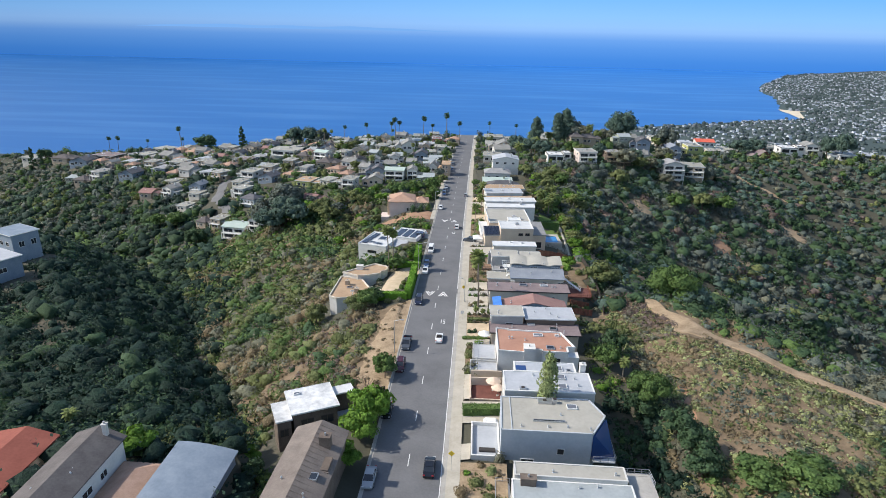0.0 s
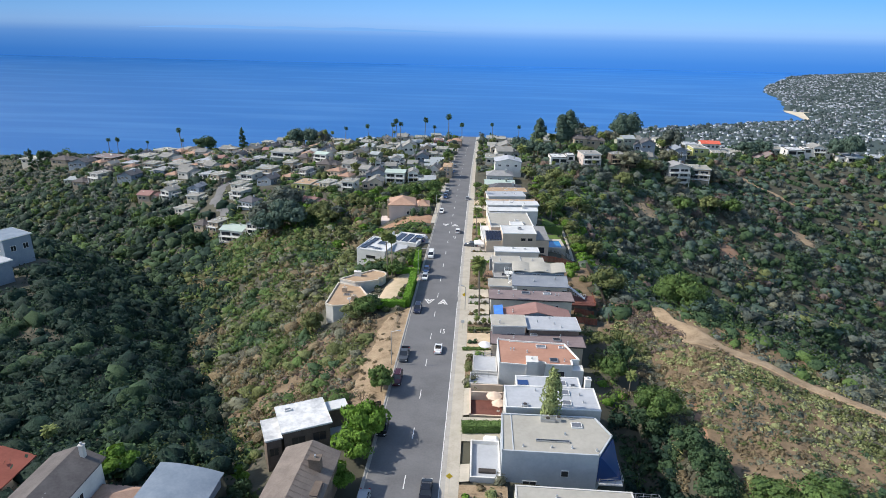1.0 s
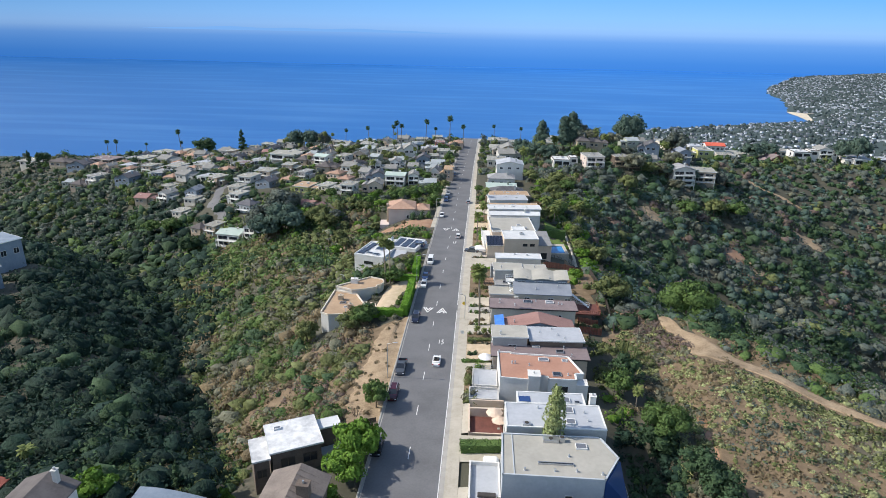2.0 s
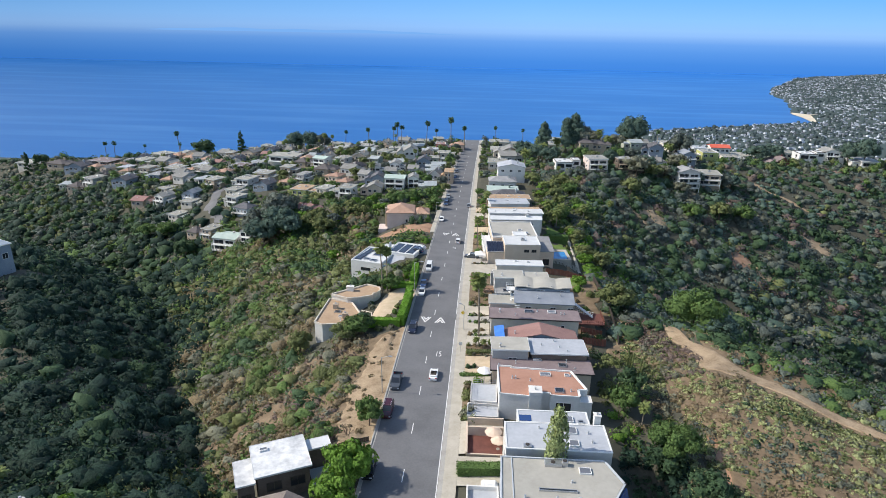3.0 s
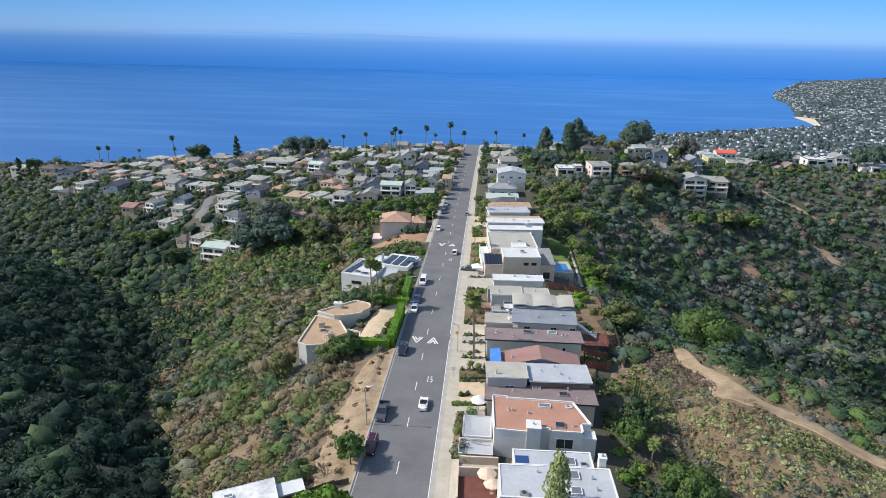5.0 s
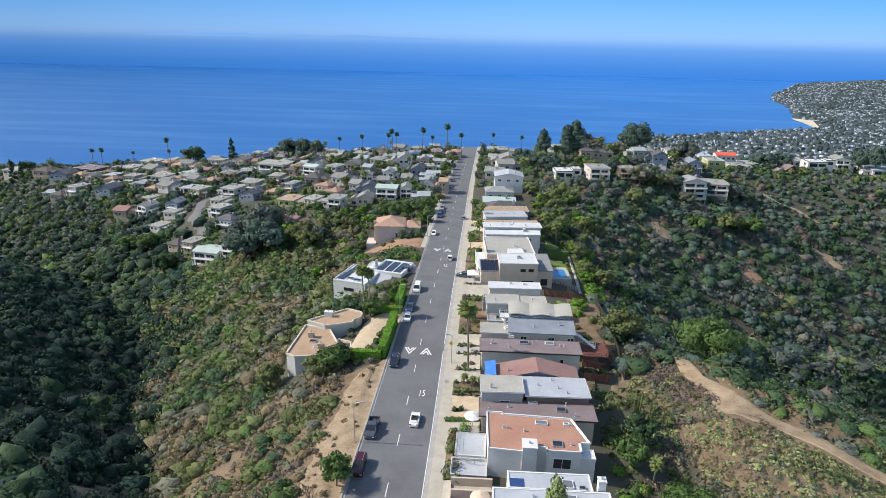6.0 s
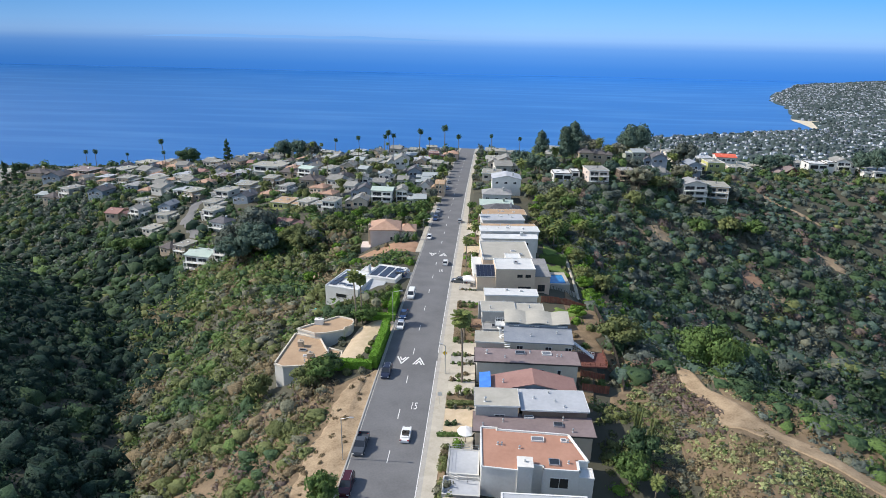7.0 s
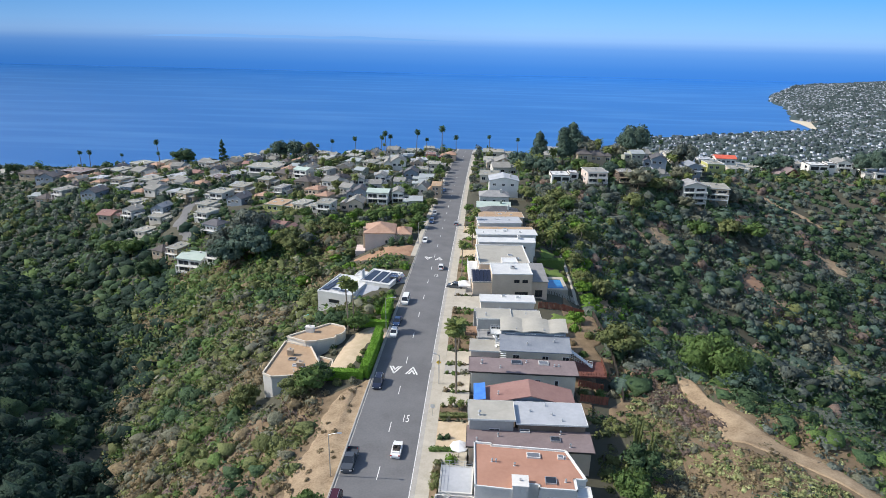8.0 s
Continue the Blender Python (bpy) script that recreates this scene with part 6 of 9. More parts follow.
for _ in range(3000):
    x, y = float(rng.uniform(-300, -22)), float(rng.uniform(300, 478))
    if y < 312 + 0.36 * max(0.0, -x - 60) or min(math.hypot(x - a, y - b) - w * 0.3 for a, b, w in SITES) < 8.0 or abs(x + 143) < 7 or fill > 72:
        continue
    fill += 1
    settle(str(rng.choice(("pf", "gg", "bh", "gr", "dg", "wf", "bg", "df", "or", "t2"))), x, y, float(rng.uniform(8.0, 11.0)), (-14 if x < -60 else 0) + float(rng.uniform(-9, 9)))
for ob in KINDS.values():
    for o in (*ob.children_recursive, ob):
        bpy.data.objects.remove(o)

# side streets among them
def lane(line, half=3.0, mat=ASPHALT):
    path_sheet("side_street", line, half, mat, "grey asphalt side street", 0.25)


lane([(-146, 400), (-147, 360), (-147, 326), (-143, 311), (-136, 301), (-127.5, 292)], 3.6)
lane([(-16, 335), (-40, 337), (-70, 330), (-100, 318)])
lane([(148, 374), (160, 363), (172, 355), (190, 345)], 2.2, DIRT)
blotch("lawn", -124, 304, 7, 5, GRASS, "small green lawn", 21)
blotch("lawn", -212, 372, 9, 6, GRASS, "small green lawn", 22)
blotch("lawn", -62, 289, 8, 5, GRASS, "pale green lawn", 23)

# the distant town on the coastal plain: countless small houses
def distant_town():
    rng = np.random.default_rng(11)
    v, f, mats = [], [], []
    x, y = rng.uniform(150, 3300, 40000), rng.uniform(640, 4500, 40000)
    gap = coast_gap(x, y)
    edge = 560 + 0.12 * np.abs(x)
    ok = (gap > 18) & (y > edge) & (np.sin(x * 0.012 + 1) * np.sin(y * 0.009) < 0.75) & (x < 0.75 * y + 120)
    x, y = x[ok][:7000], y[ok][:7000]
    z = ground_z(x, y)
    for px_, py_, pz in zip(x, y, z):
        w, d, h, r = rng.uniform(1.8, 4.0), rng.uniform(1.8, 3.8), rng.uniform(1.6, 3.6), rng.uniform(0.2, 1.4)
        a = rng.uniform(-0.5, 0.5)
        c, s = math.cos(a), math.sin(a)
        n = len(v)
        for ux, uy, uz in ((-w, -d, -6), (w, -d, -6), (w, d, -6), (-w, d, -6), (-w, -d, h), (w, -d, h), (w, d, h), (-w, d, h), (-w, 0, h + r), (w, 0, h + r)):
            v.append((px_ + c * ux - s * uy, py_ + s * ux + c * uy, pz + uz))
        for q, m in (((0, 1, 5, 4), 0), ((1, 2, 6, 9, 5), 0), ((2, 3, 7, 6), 0), ((3, 0, 4, 8, 7), 0), ((4, 5, 9, 8), 1), ((6, 7, 8, 9), 1)):
            f.append(tuple(n + i for i in q))
            mats.append(m)
    # walls and roofs are blued, distance haze put into their colour
    me = raw_mesh("distant_town", v, f, surface("haze_tinted_town_walls", (0.24, 0.27, 0.32), (0.50, 0.53, 0.57), size=60, bump=0, island=0.6))
    me.materials.append(surface("haze_tinted_town_roofs", (0.11, 0.13, 0.155), (0.25, 0.27, 0.30), size=60, bump=0, island=0.6))
    me.polygons.foreach_set("material_index", mats)
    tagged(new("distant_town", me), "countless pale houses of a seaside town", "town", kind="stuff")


distant_town()

# ---- growth ----
def dome(rings, spokes):
    """Directions and triangles of a rough dome."""
    d, tri = [(0.0, 0.0, 1.0)], []
    for i in range(1, rings + 1):
        e = math.pi / 2 - i * (math.pi / 2 + 0.35) / rings
        d += [(math.cos(e) * math.cos(a), math.cos(e) * math.sin(a), math.sin(e)) for a in (2 * math.pi * (j + 0.5 * (i % 2)) / spokes for j in range(spokes))]
    for j in range(spokes):
        k = (j + 1) % spokes
        tri.append((0, 1 + j, 1 + k))
        for i in range(rings - 1):
            p, q = 1 + i * spokes, 1 + (i + 1) * spokes
            tri += [(p + j, q + j, p + k), (p + k, q + j, q + k)]
    return np.array(d), np.array(tri)


def leaf_cloud(centres, radii, heights, count, leaf, seed, rough=False, spread=False, inner=0.1):
    """Vertices, faces and normals of many shrubs: each a lumpy mound with small tilted leaf clumps standing out of it."""
    rng = np.random.default_rng(seed)
    n = len(centres)
    lobes = rng.normal(size=(n, 6, 3))
    lobes[:, :, 2] = np.abs(lobes[:, :, 2]) * 0.8
    lobes /= np.linalg.norm(lobes, axis=2)[..., None]

    def reach(which, d):
        near = np.einsum("mki,mi->mk", lobes[which], d)
        return 0.58 + 0.42 * np.clip(near.max(1), 0, 1) ** 4, lobes[which, near.argmax(1)]

    which = np.repeat(np.arange(n), count)
    m = len(which)
    d = rng.normal(size=(m, 3))
    d[:, 2] = np.abs(d[:, 2]) * 0.9 - 0.18
    d /= np.linalg.norm(d, axis=1)[:, None]
    far, lobe = reach(which, d)
    p = d * (far * rng.uniform(0.86, 1.10, m))[:, None]
    p[:, :2] *= radii[which][:, None]
    p[:, 2] = np.maximum(p[:, 2], -0.05) * heights[which]
    p += centres[which]
    normal = d + rng.normal(scale=0.45, size=(m, 3))
    normal /= np.linalg.norm(normal, axis=1)[:, None]
    side = np.cross(normal, rng.normal(size=(m, 3)))
    side /= np.linalg.norm(side, axis=1)[:, None]
    up = np.cross(normal, side)
    size = (leaf * (0.45 + 0.30 * np.minimum(radii, 2.8)) if spread else np.full(n, leaf))[which] * rng.uniform(0.6, 1.35, m)
    a, b = side * size[:, None], up * (size * rng.uniform(0.5, 0.9, m))[:, None]
    quad = np.stack([p - a, p - b * 0.9, p + a, p + b], 1).reshape(-1, 3)
    faces = np.arange(4 * m).reshape(-1, 4)
    soft = d + 0.9 * (d - 0.7 * lobe) + 0.40 * normal + rng.normal(scale=0.32, size=(m, 3)) + np.array((0.0, 0.0, 0.15))
    soft /= np.linalg.norm(soft, axis=1)[:, None]
    ways, tri = dome(3, 7) if rough else dome(2, 6) if count > 30 else dome(2, 5)
    nd = len(ways)
    d = np.tile(ways, (n, 1)) + rng.normal(scale=0.10, size=(n * nd, 3))
    d /= np.linalg.norm(d, axis=1)[:, None]
    which = np.repeat(np.arange(n), nd)
    core = d * (reach(which, d)[0] * rng.uniform(0.66 - inner, 1.0 - inner, n * nd))[:, None]
    core = core * np.stack([radii, radii, heights], -1)[which] + centres[which]
    normals = np.concatenate([np.repeat(soft, 4, axis=0), d])
    return quad, faces, core, (tri[None] + nd * np.arange(n)[:, None, None]).reshape(-1, 3), normals


def mesh_from(name, quad, faces, core, tris, normals, material):
    """A mesh out of leaf clumps and cores, filled in at one go."""
    me = bpy.data.meshes.new(name)
    nv, nq, nt = len(quad) + len(core), len(faces), len(tris)
    me.vertices.add(nv)
    me.vertices.foreach_set("co", np.concatenate([quad, core]).astype(np.float32).ravel())
    me.loops.add(4 * nq + 3 * nt)
    me.loops.foreach_set("vertex_index", np.concatenate([faces.ravel(), (tris + len(quad)).ravel()]).astype(np.int32))
    me.polygons.add(nq + nt)
    me.polygons.foreach_set("loop_start", np.concatenate([np.arange(nq) * 4, 4 * nq + 3 * np.arange(nt)]).astype(np.int32))
    me.materials.append(material)
    me.update(calc_edges=True)
    me.validate()
    if len(me.vertices) == len(normals):
        me.attributes.new("custom_normal", "FLOAT_VECTOR", "POINT").data.foreach_set("vector", normals.astype(np.float32).ravel())
    me.shade_smooth()
    return me


def brush(name, x, y, r, h, count, leaf, material, label, seed):
    """A stretch of brush as one object."""
    if not len(x):
        return None
    c = np.stack([x, y, ground_z(x, y) - 0.1], -1)
    me = mesh_from(name, *leaf_cloud(c, r, h, count, leaf, seed, False, True, 0.16 if count > 15 else 0.0), LEAF[material])
    return tagged(new(name, me), label, "brush", kind="stuff")


def patchy(x, y, size, seed):
    """A smooth field between 0 and 1."""
    s = 6.283 / size
    p = np.random.default_rng(seed).uniform(0, 6.28, 6)
    f = np.sin(x * s + p[0] + 1.7 * np.sin(y * s * 0.6 + p[1])) + np.sin(y * s * 1.1 + p[2] + 1.5 * np.sin(x * s * 0.7 + p[3])) + 0.7 * np.sin((x + y) * s * 2.1 + p[4]) * np.sin((x - y) * s * 1.7 + p[5])
    return 0.5 + f / 5.4


# plan outlines that stay clear of brush: x0, y0, x1, y1
CLEAR = [(-15.8, -50, 25.5, 215), (-15.8, 215, 23.0, 320), (25.0, 139, 34.4, 199), (22.5, 198, 35.0, 216), (23.5, 216, 35.2, 246), (-36, 79, -16, 97), (-29, 45, -17, 80), (-73, 46, -62, 73.5), (-58.5, 46, -50, 71), (-50.5, 50, -44, 70), (-44.5, 50, -34.5, 74), (-40, 142, -16, 168), (-42, 184, -17, 211), (-39, 240, -16, 256), (23, 178, 31, 200), (-158, 180, -146, 196), (-156, 158, -141, 174), (-22.5, 97, -15, 143), (-41, 224, -14, 256), (-150, 297, -138, 330), (-139, 288, -126, 300)]


# bare scars on the far slope: x, y, reach
SCARS = [(120, 281, 5.0), (128, 276, 3.6), (141, 246, 4.4), (151, 260, 3.0), (39.5, 205, 4.4), (44.0, 211, 2.6), (80, 290, 5.0), (170, 318, 6.0), (50.5, 128.0, 3.4), (59.5, 125.0, 2.6), (41.8, 95.0, 2.0)]


def clear_of(x, y, margin=0.0):
    ok = np.abs(x - road_mid(y)) > 7.4 + margin
    for x0, y0, x1, y1 in CLEAR:
        ok &= ~((x > x0 - margin) & (x < x1 + margin) & (y > y0 - margin) & (y < y1 + margin))
    for sx, sy, w in SCARS:
        ok &= np.hypot(x - sx, (y - sy) * 0.8) > w * (0.45 + 0.75 * patchy(x, y, 5, 51)) + margin
    for sx, sy, w in SITES:
        ok &= np.hypot(x - sx, (y - sy - 2.0) * 0.9) > w * 0.52 + margin
    return ok


TRAIL = np.array(TRAIL, float)


def off_trail(x, y, by):
    best = np.full(len(x), 1e9)
    for a, b in zip(TRAIL, TRAIL[1:]):
        d = b - a
        s = np.clip(((x - a[0]) * d[0] + (y - a[1]) * d[1]) / (d @ d), 0, 1)
        best = np.minimum(best, np.hypot(x - a[0] - s * d[0], y - a[1] - s * d[1]))
    return best > by


def scatter(x0, x1, y0, y1, each, seed):
    """Uneven places, about one to each given number of square metres."""
    rng = np.random.default_rng(seed)
    n = int((x1 - x0) * (y1 - y0) / each)
    return rng.uniform(x0, x1, n), rng.uniform(y0, y1, n), rng


def sow(area, each, seed, keep, kinds, size, name="brush", near=(40, 0.26), far=(12, 0.46), margin=0.6, squat=1.0):
    """Sows brush over a rectangle: keep(x, y) gives the odds, kinds are (material, weight, label)."""
    x, y, rng = scatter(*area, each, seed)
    ok = clear_of(x, y, margin) & off_trail(x, y, 2.4) & (np.abs(x) < 0.80 * y + 45) & (rng.uniform(size=len(x)) < keep(x, y))
    x, y = x[ok], y[ok]
    pick = patchy(x, y, 34, seed + 1) * 0.85 + rng.normal(scale=0.07, size=len(x))
    edges = np.cumsum([w for _, w, _ in kinds])
    edges = np.quantile(pick, np.clip(edges / edges[-1], 0, 1)) if len(x) else edges
    r = 1.12 * (size[0] + (size[1] - size[0]) * rng.uniform(0, 1, len(x)) ** 1.7)
    lo = -1e9
    for (mat, w, label), hi in zip(kinds, edges):
        for close in (True, False):
            k = (pick > lo) & (pick <= hi) & ((y < 165) == close)
            count, leaf = near if close else far
            brush(name, x[k], y[k], r[k], r[k] * squat * rng.uniform(0.65, 1.05, k.sum()), count, leaf, mat, label, seed + 7)
        lo = hi


DENSE = [("deep", 9.0, "deep green canyon brush, shade put into its colour"), ("dark", 3.0, "dense dark green canyon brush"), ("mid", 0.2, "mid green canyon brush"), ("olive", 0.2, "olive green canyon brush"), ("sage", 0.12, "grey canyon brush")]
CANYON = [("deep", 9.0, "deep green canyon brush, shade put into its colour"), ("dark", 1.6, "dense dark green canyon brush")]
SLOPE = [("dark", 1.8, "dark green hillside scrub"), ("mid", 2.0, "green hillside scrub"), ("olive", 3.6, "olive green hillside scrub"), ("sage", 2.0, "grey-green sage scrub"), ("dry", 2.0, "dry brown hillside scrub")]
GREENER = [("mid", 3.5, "green hillside brush"), ("dark", 2.8, "dark green hillside brush"), ("olive", 3.0, "olive hillside brush"), ("bright", 0.6, "bright green hillside brush"), ("dry", 0.7, "dry brown hillside brush")]
GARDEN = [("slate", 3, "dull green garden shrubs"), ("mid", 2.6, "green garden shrubs"), ("dark", 1.4, "dark green garden shrubs"), ("olive", 1.8, "olive garden shrubs"), ("bright", 0.6, "bright green garden shrubs")]
SPUR = [("dry", 3.0, "dry brown scrub"), ("sage", 2.4, "grey-green sage scrub"), ("cactus", 3.0, "pale green cactus clumps"), ("olive", 2.2, "olive green scrub")]
EDGE = [("olive", 3, "olive green bushes behind the gardens"), ("dark", 2.4, "dark green bushes behind the gardens"), ("mid", 2, "green bushes behind the gardens"), ("bright", 0.8, "bright green bushes behind the gardens"), ("dry", 1.0, "dry brush behind the gardens")]
EAST_BRUSH = [("dark", 3.5, "dark green brush below the footpath"), ("mid", 2.6, "green brush below the footpath"), ("slate", 2.2, "dull grey-green brush below the footpath"), ("sage", 1.6, "grey half-bare brush below the footpath")]
FAR_SLOPE = [("sage", 0.4, "grey hillside brush"), ("slate", 3.2, "dull grey-green hillside brush"), ("dark", 4.4, "dark green hillside brush"), ("teal", 2.2, "blue-green hillside brush"), ("olive", 0.5, "olive hillside brush"), ("purple", 0.5, "purple-brown hillside brush")]


def west_depth(x, y):
    low, side = valley(x, y, CANYON_WEST, 1.0, 1.0)
    bottom, _ = valley(x, y, CANYON_WEST, 0.0, 0.0)
    return low - bottom, side


def keep_bottom(x, y):
    far, side = west_depth(x, y)
    return np.where(side > 0.5, 1.0, step(46, 22, far))


def keep_slope(x, y):
    far, side = west_depth(x, y)
    bank = step(2, 12, road_mid(y) - 7 - x)
    dry = step(-48, -37, x) * step(88, 100, y) * step(148, 138, y)
    return np.where(side > 0.5, 0.0, step(12, 26, far)) * (0.60 + 0.7 * patchy(x, y, 30, 3)) * (0.10 + 0.90 * bank) * (1 - 0.45 * dry)


NEAR, MID, FAR = (42, 0.27), (17, 0.42), (9, 0.56)
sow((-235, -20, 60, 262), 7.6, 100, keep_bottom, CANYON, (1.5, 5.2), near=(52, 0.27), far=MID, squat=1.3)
sow((-120, -16, 84, 262), 4.2, 140, keep_slope, SLOPE, (0.8, 3.9), near=NEAR, far=(20, 0.42), squat=1.1)
sow((-110, -16, 100, 250), 4.2, 160, lambda x, y: keep_slope(x, y) * 0.8, [("olive", 2, "low olive scrub"), ("dry", 1.6, "low dry scrub"), ("sage", 1, "low grey sage scrub")], (0.5, 1.2), near=(12, 0.28), far=(6, 0.4))
sow((-48, -21, 94, 146), 1.9, 170, lambda x, y: 0.4 + 0.6 * patchy(x, y, 13, 23), [("dry", 3, "dry brown brush on the bank"), ("purple", 2, "purple-brown dry brush on the bank"), ("sage", 2, "grey-green brush on the bank"), ("olive", 1.8, "olive brush on the bank")], (0.6, 2.0), near=(34, 0.28))
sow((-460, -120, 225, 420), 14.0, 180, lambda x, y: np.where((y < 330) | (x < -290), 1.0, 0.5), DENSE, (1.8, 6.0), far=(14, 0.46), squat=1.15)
sow((-140, -18, 212, 312), 7.6, 200, lambda x, y: 0.75 + 0.25 * patchy(x, y, 40, 8), GREENER, (0.9, 4.0), far=(20, 0.42), squat=1.1)
sow((34, 105, 62, 165), 1.3, 240, lambda x, y: 0.40 + 0.65 * patchy(x, y, 15, 9), SPUR, (0.45, 1.4), near=(34, 0.29))
sow((36, 105, 62, 132), 1.0, 258, lambda x, y: 0.35 + 0.6 * patchy(x, y, 7, 19), [("dry", 3, "small dry tufts"), ("sage", 2, "small grey tufts"), ("olive", 1.2, "small olive tufts")], (0.22, 0.5), near=(5, 0.24))
sow((39, 50, 125, 158), 0.75, 260, lambda x, y: np.full(len(x), 0.95), [("purple", 4, "purple-brown dry scrub"), ("sage", 1, "grey dry scrub"), ("dry", 0.6, "dry straw-coloured scrub")], (0.6, 1.6), near=(26, 0.24))
sow((44, 72, 100, 124), 0.8, 262, lambda x, y: step(4.2, 2.4, np.abs((x - 48.5) * 0.46 + (y - 119.8) * 0.888 + 0.8)) * 0.9, [("cactus", 4, "pale green cactus clumps"), ("olive", 1.0, "olive green scrub among cactus")], (0.6, 1.2), near=(20, 0.30))
sow((35, 48, 106, 140), 1.3, 264, lambda x, y: step(0.52, 0.66, patchy(x, y, 11, 12)), [("cactus", 3, "pale green cactus clumps"), ("mid", 1.4, "green bushes among cactus"), ("olive", 1.0, "olive bushes among cactus")], (0.5, 1.2), near=(22, 0.30))
sow((38, 84, 60, 83), 2.6, 266, lambda x, y: 0.35 + 0.7 * patchy(x, y, 18, 29), [("dark", 3, "dark green brush on the spur"), ("olive", 2, "olive brush on the spur"), ("mid", 1.2, "green brush on the spur")], (0.9, 2.4), near=NEAR)
sow((52, 84, 82, 110), 2.4, 268, lambda x, y: 0.2 + 0.6 * patchy(x, y, 14, 37), [("olive", 2, "olive scrub on the spur"), ("sage", 2, "grey scrub on the spur"), ("cactus", 1.4, "pale green cactus clumps"), ("dark", 1, "dark green scrub on the spur")], (0.6, 1.6), near=(36, 0.27))
# dark brush colour stands for the houses' shade in this gap
sow((26, 36, 62, 104), 1.9, 280, lambda x, y: np.full(len(x), 0.95), DENSE, (0.9, 2.3), near=NEAR)
sow((30, 56, 190, 300), 4.0, 300, lambda x, y: np.full(len(x), 0.85), [("olive", 3, "olive bushes on the upper canyon side"), ("bright", 1.2, "bright green bushes on the upper canyon side"), ("sage", 1.6, "grey-green bushes on the upper canyon side"), ("mid", 1.6, "green bushes on the upper canyon side")], (1.2, 3.4), far=MID, squat=1.3)
sow((40, 80, 90, 122), 1.25, 270, lambda x, y: 0.30 + 0.65 * patchy(x, y, 9, 57), [("cactus", 2.4, "pale green cactus clumps"), ("olive", 2, "olive scrub among cactus"), ("slate", 2, "dull grey-green scrub among cactus"), ("dark", 1.2, "dark green scrub among cactus")], (0.5, 1.3), near=(20, 0.29))
sow((-225, -118, 250, 312), 7.5, 310, lambda x, y: np.full(len(x), 0.8), [("dark", 3, "dark green brush below the hill houses"), ("slate", 2, "dull green brush below the hill houses"), ("mid", 2, "green brush below the hill houses")], (1.4, 3.4), far=FAR, margin=0.0)
sow((23, 45, 104, 300), 3.6, 290, lambda x, y: np.where((x < 36) | (y > 162), 0.9, 0.0), EDGE, (0.8, 2.2), near=NEAR, far=MID)
sow((30, 330, 148, 335), 6.6, 320, lambda x, y: 0.72 + 0.5 * patchy(x, y, 36, 4), FAR_SLOPE, (1.4, 5.6), near=(24, 0.40), far=(20, 0.42), squat=1.05)
sow((40, 125, 86, 200), 4.6, 500, lambda x, y: np.where(x > np.interp(y, TRAIL[::-1, 1], TRAIL[::-1, 0]) + 2.0, 1.0, 0.0), EAST_BRUSH, (1.0, 4.0), near=NEAR, far=MID)
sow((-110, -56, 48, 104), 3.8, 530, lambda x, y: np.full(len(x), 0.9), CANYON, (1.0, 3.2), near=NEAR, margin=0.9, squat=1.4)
sow((-56, -18, 48, 104), 3.4, 520, lambda x, y: np.full(len(x), 0.8), GREENER, (0.8, 2.2), near=NEAR, margin=0.9)
sow((90, 420, 60, 240), 15.0, 360, lambda x, y: np.full(len(x), 0.95), FAR_SLOPE, (1.8, 5.6), near=(16, 0.46), far=(14, 0.46))
sow((40, 430, 330, 470), 9.0, 400, lambda x, y: 0.6 + 0.4 * patchy(x, y, 50, 6), FAR_SLOPE, (1.6, 3.8), far=FAR)
sow((-460, -150, 300, 560), 8.5, 450, lambda x, y: np.full(len(x), 0.9), [("dark", 3, "dark green brush among hill gardens"), ("slate", 4, "dull green brush among hill gardens"), ("deep", 1.4, "deep green brush among hill gardens"), ("sage", 0.8, "grey brush among hill gardens")], (1.4, 3.4), far=FAR)
sow((-150, -16, 320, 560), 13.0, 440, lambda x, y: np.full(len(x), 0.85), GARDEN, (1.3, 3.4), far=FAR)
sow((-2, 60, 300, 520), 11.0, 480, lambda x, y: np.full(len(x), 0.85), GARDEN, (1.2, 3.2), far=FAR)


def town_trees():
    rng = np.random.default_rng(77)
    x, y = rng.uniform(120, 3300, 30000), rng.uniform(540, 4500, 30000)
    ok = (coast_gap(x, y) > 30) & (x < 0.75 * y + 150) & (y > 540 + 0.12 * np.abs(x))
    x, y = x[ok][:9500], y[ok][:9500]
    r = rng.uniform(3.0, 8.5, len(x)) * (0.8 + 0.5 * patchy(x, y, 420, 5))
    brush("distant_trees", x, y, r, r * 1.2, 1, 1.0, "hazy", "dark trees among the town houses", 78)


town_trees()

# ---- single trees ----
def trunk_mesh(tall, r, limbs, seed, spread=0.5):
    rng = np.random.default_rng(seed)
    bm = bmesh.new()
    lean = Vector((rng.uniform(-0.1, 0.1), rng.uniform(-0.1, 0.1), 0)) * tall
    mid = Vector((0, 0, tall * 0.45)) + lean
    tube(bm, (0, 0, -0.6), mid, r, r * 0.7, 8)
    for i in range(limbs):
        a = 2 * math.pi * i / limbs + rng.uniform(-0.4, 0.4)
        knee = mid + Vector((math.cos(a), math.sin(a), 0.9)) * tall * 0.16
        tip = knee + Vector((math.cos(a) * spread, math.sin(a) * spread, 0.9)) * tall * 0.26
        tube(bm, mid, knee, r * 0.5, r * 0.34, 6)
        tube(bm, knee, tip, r * 0.34, r * 0.12, 5)
    return bm


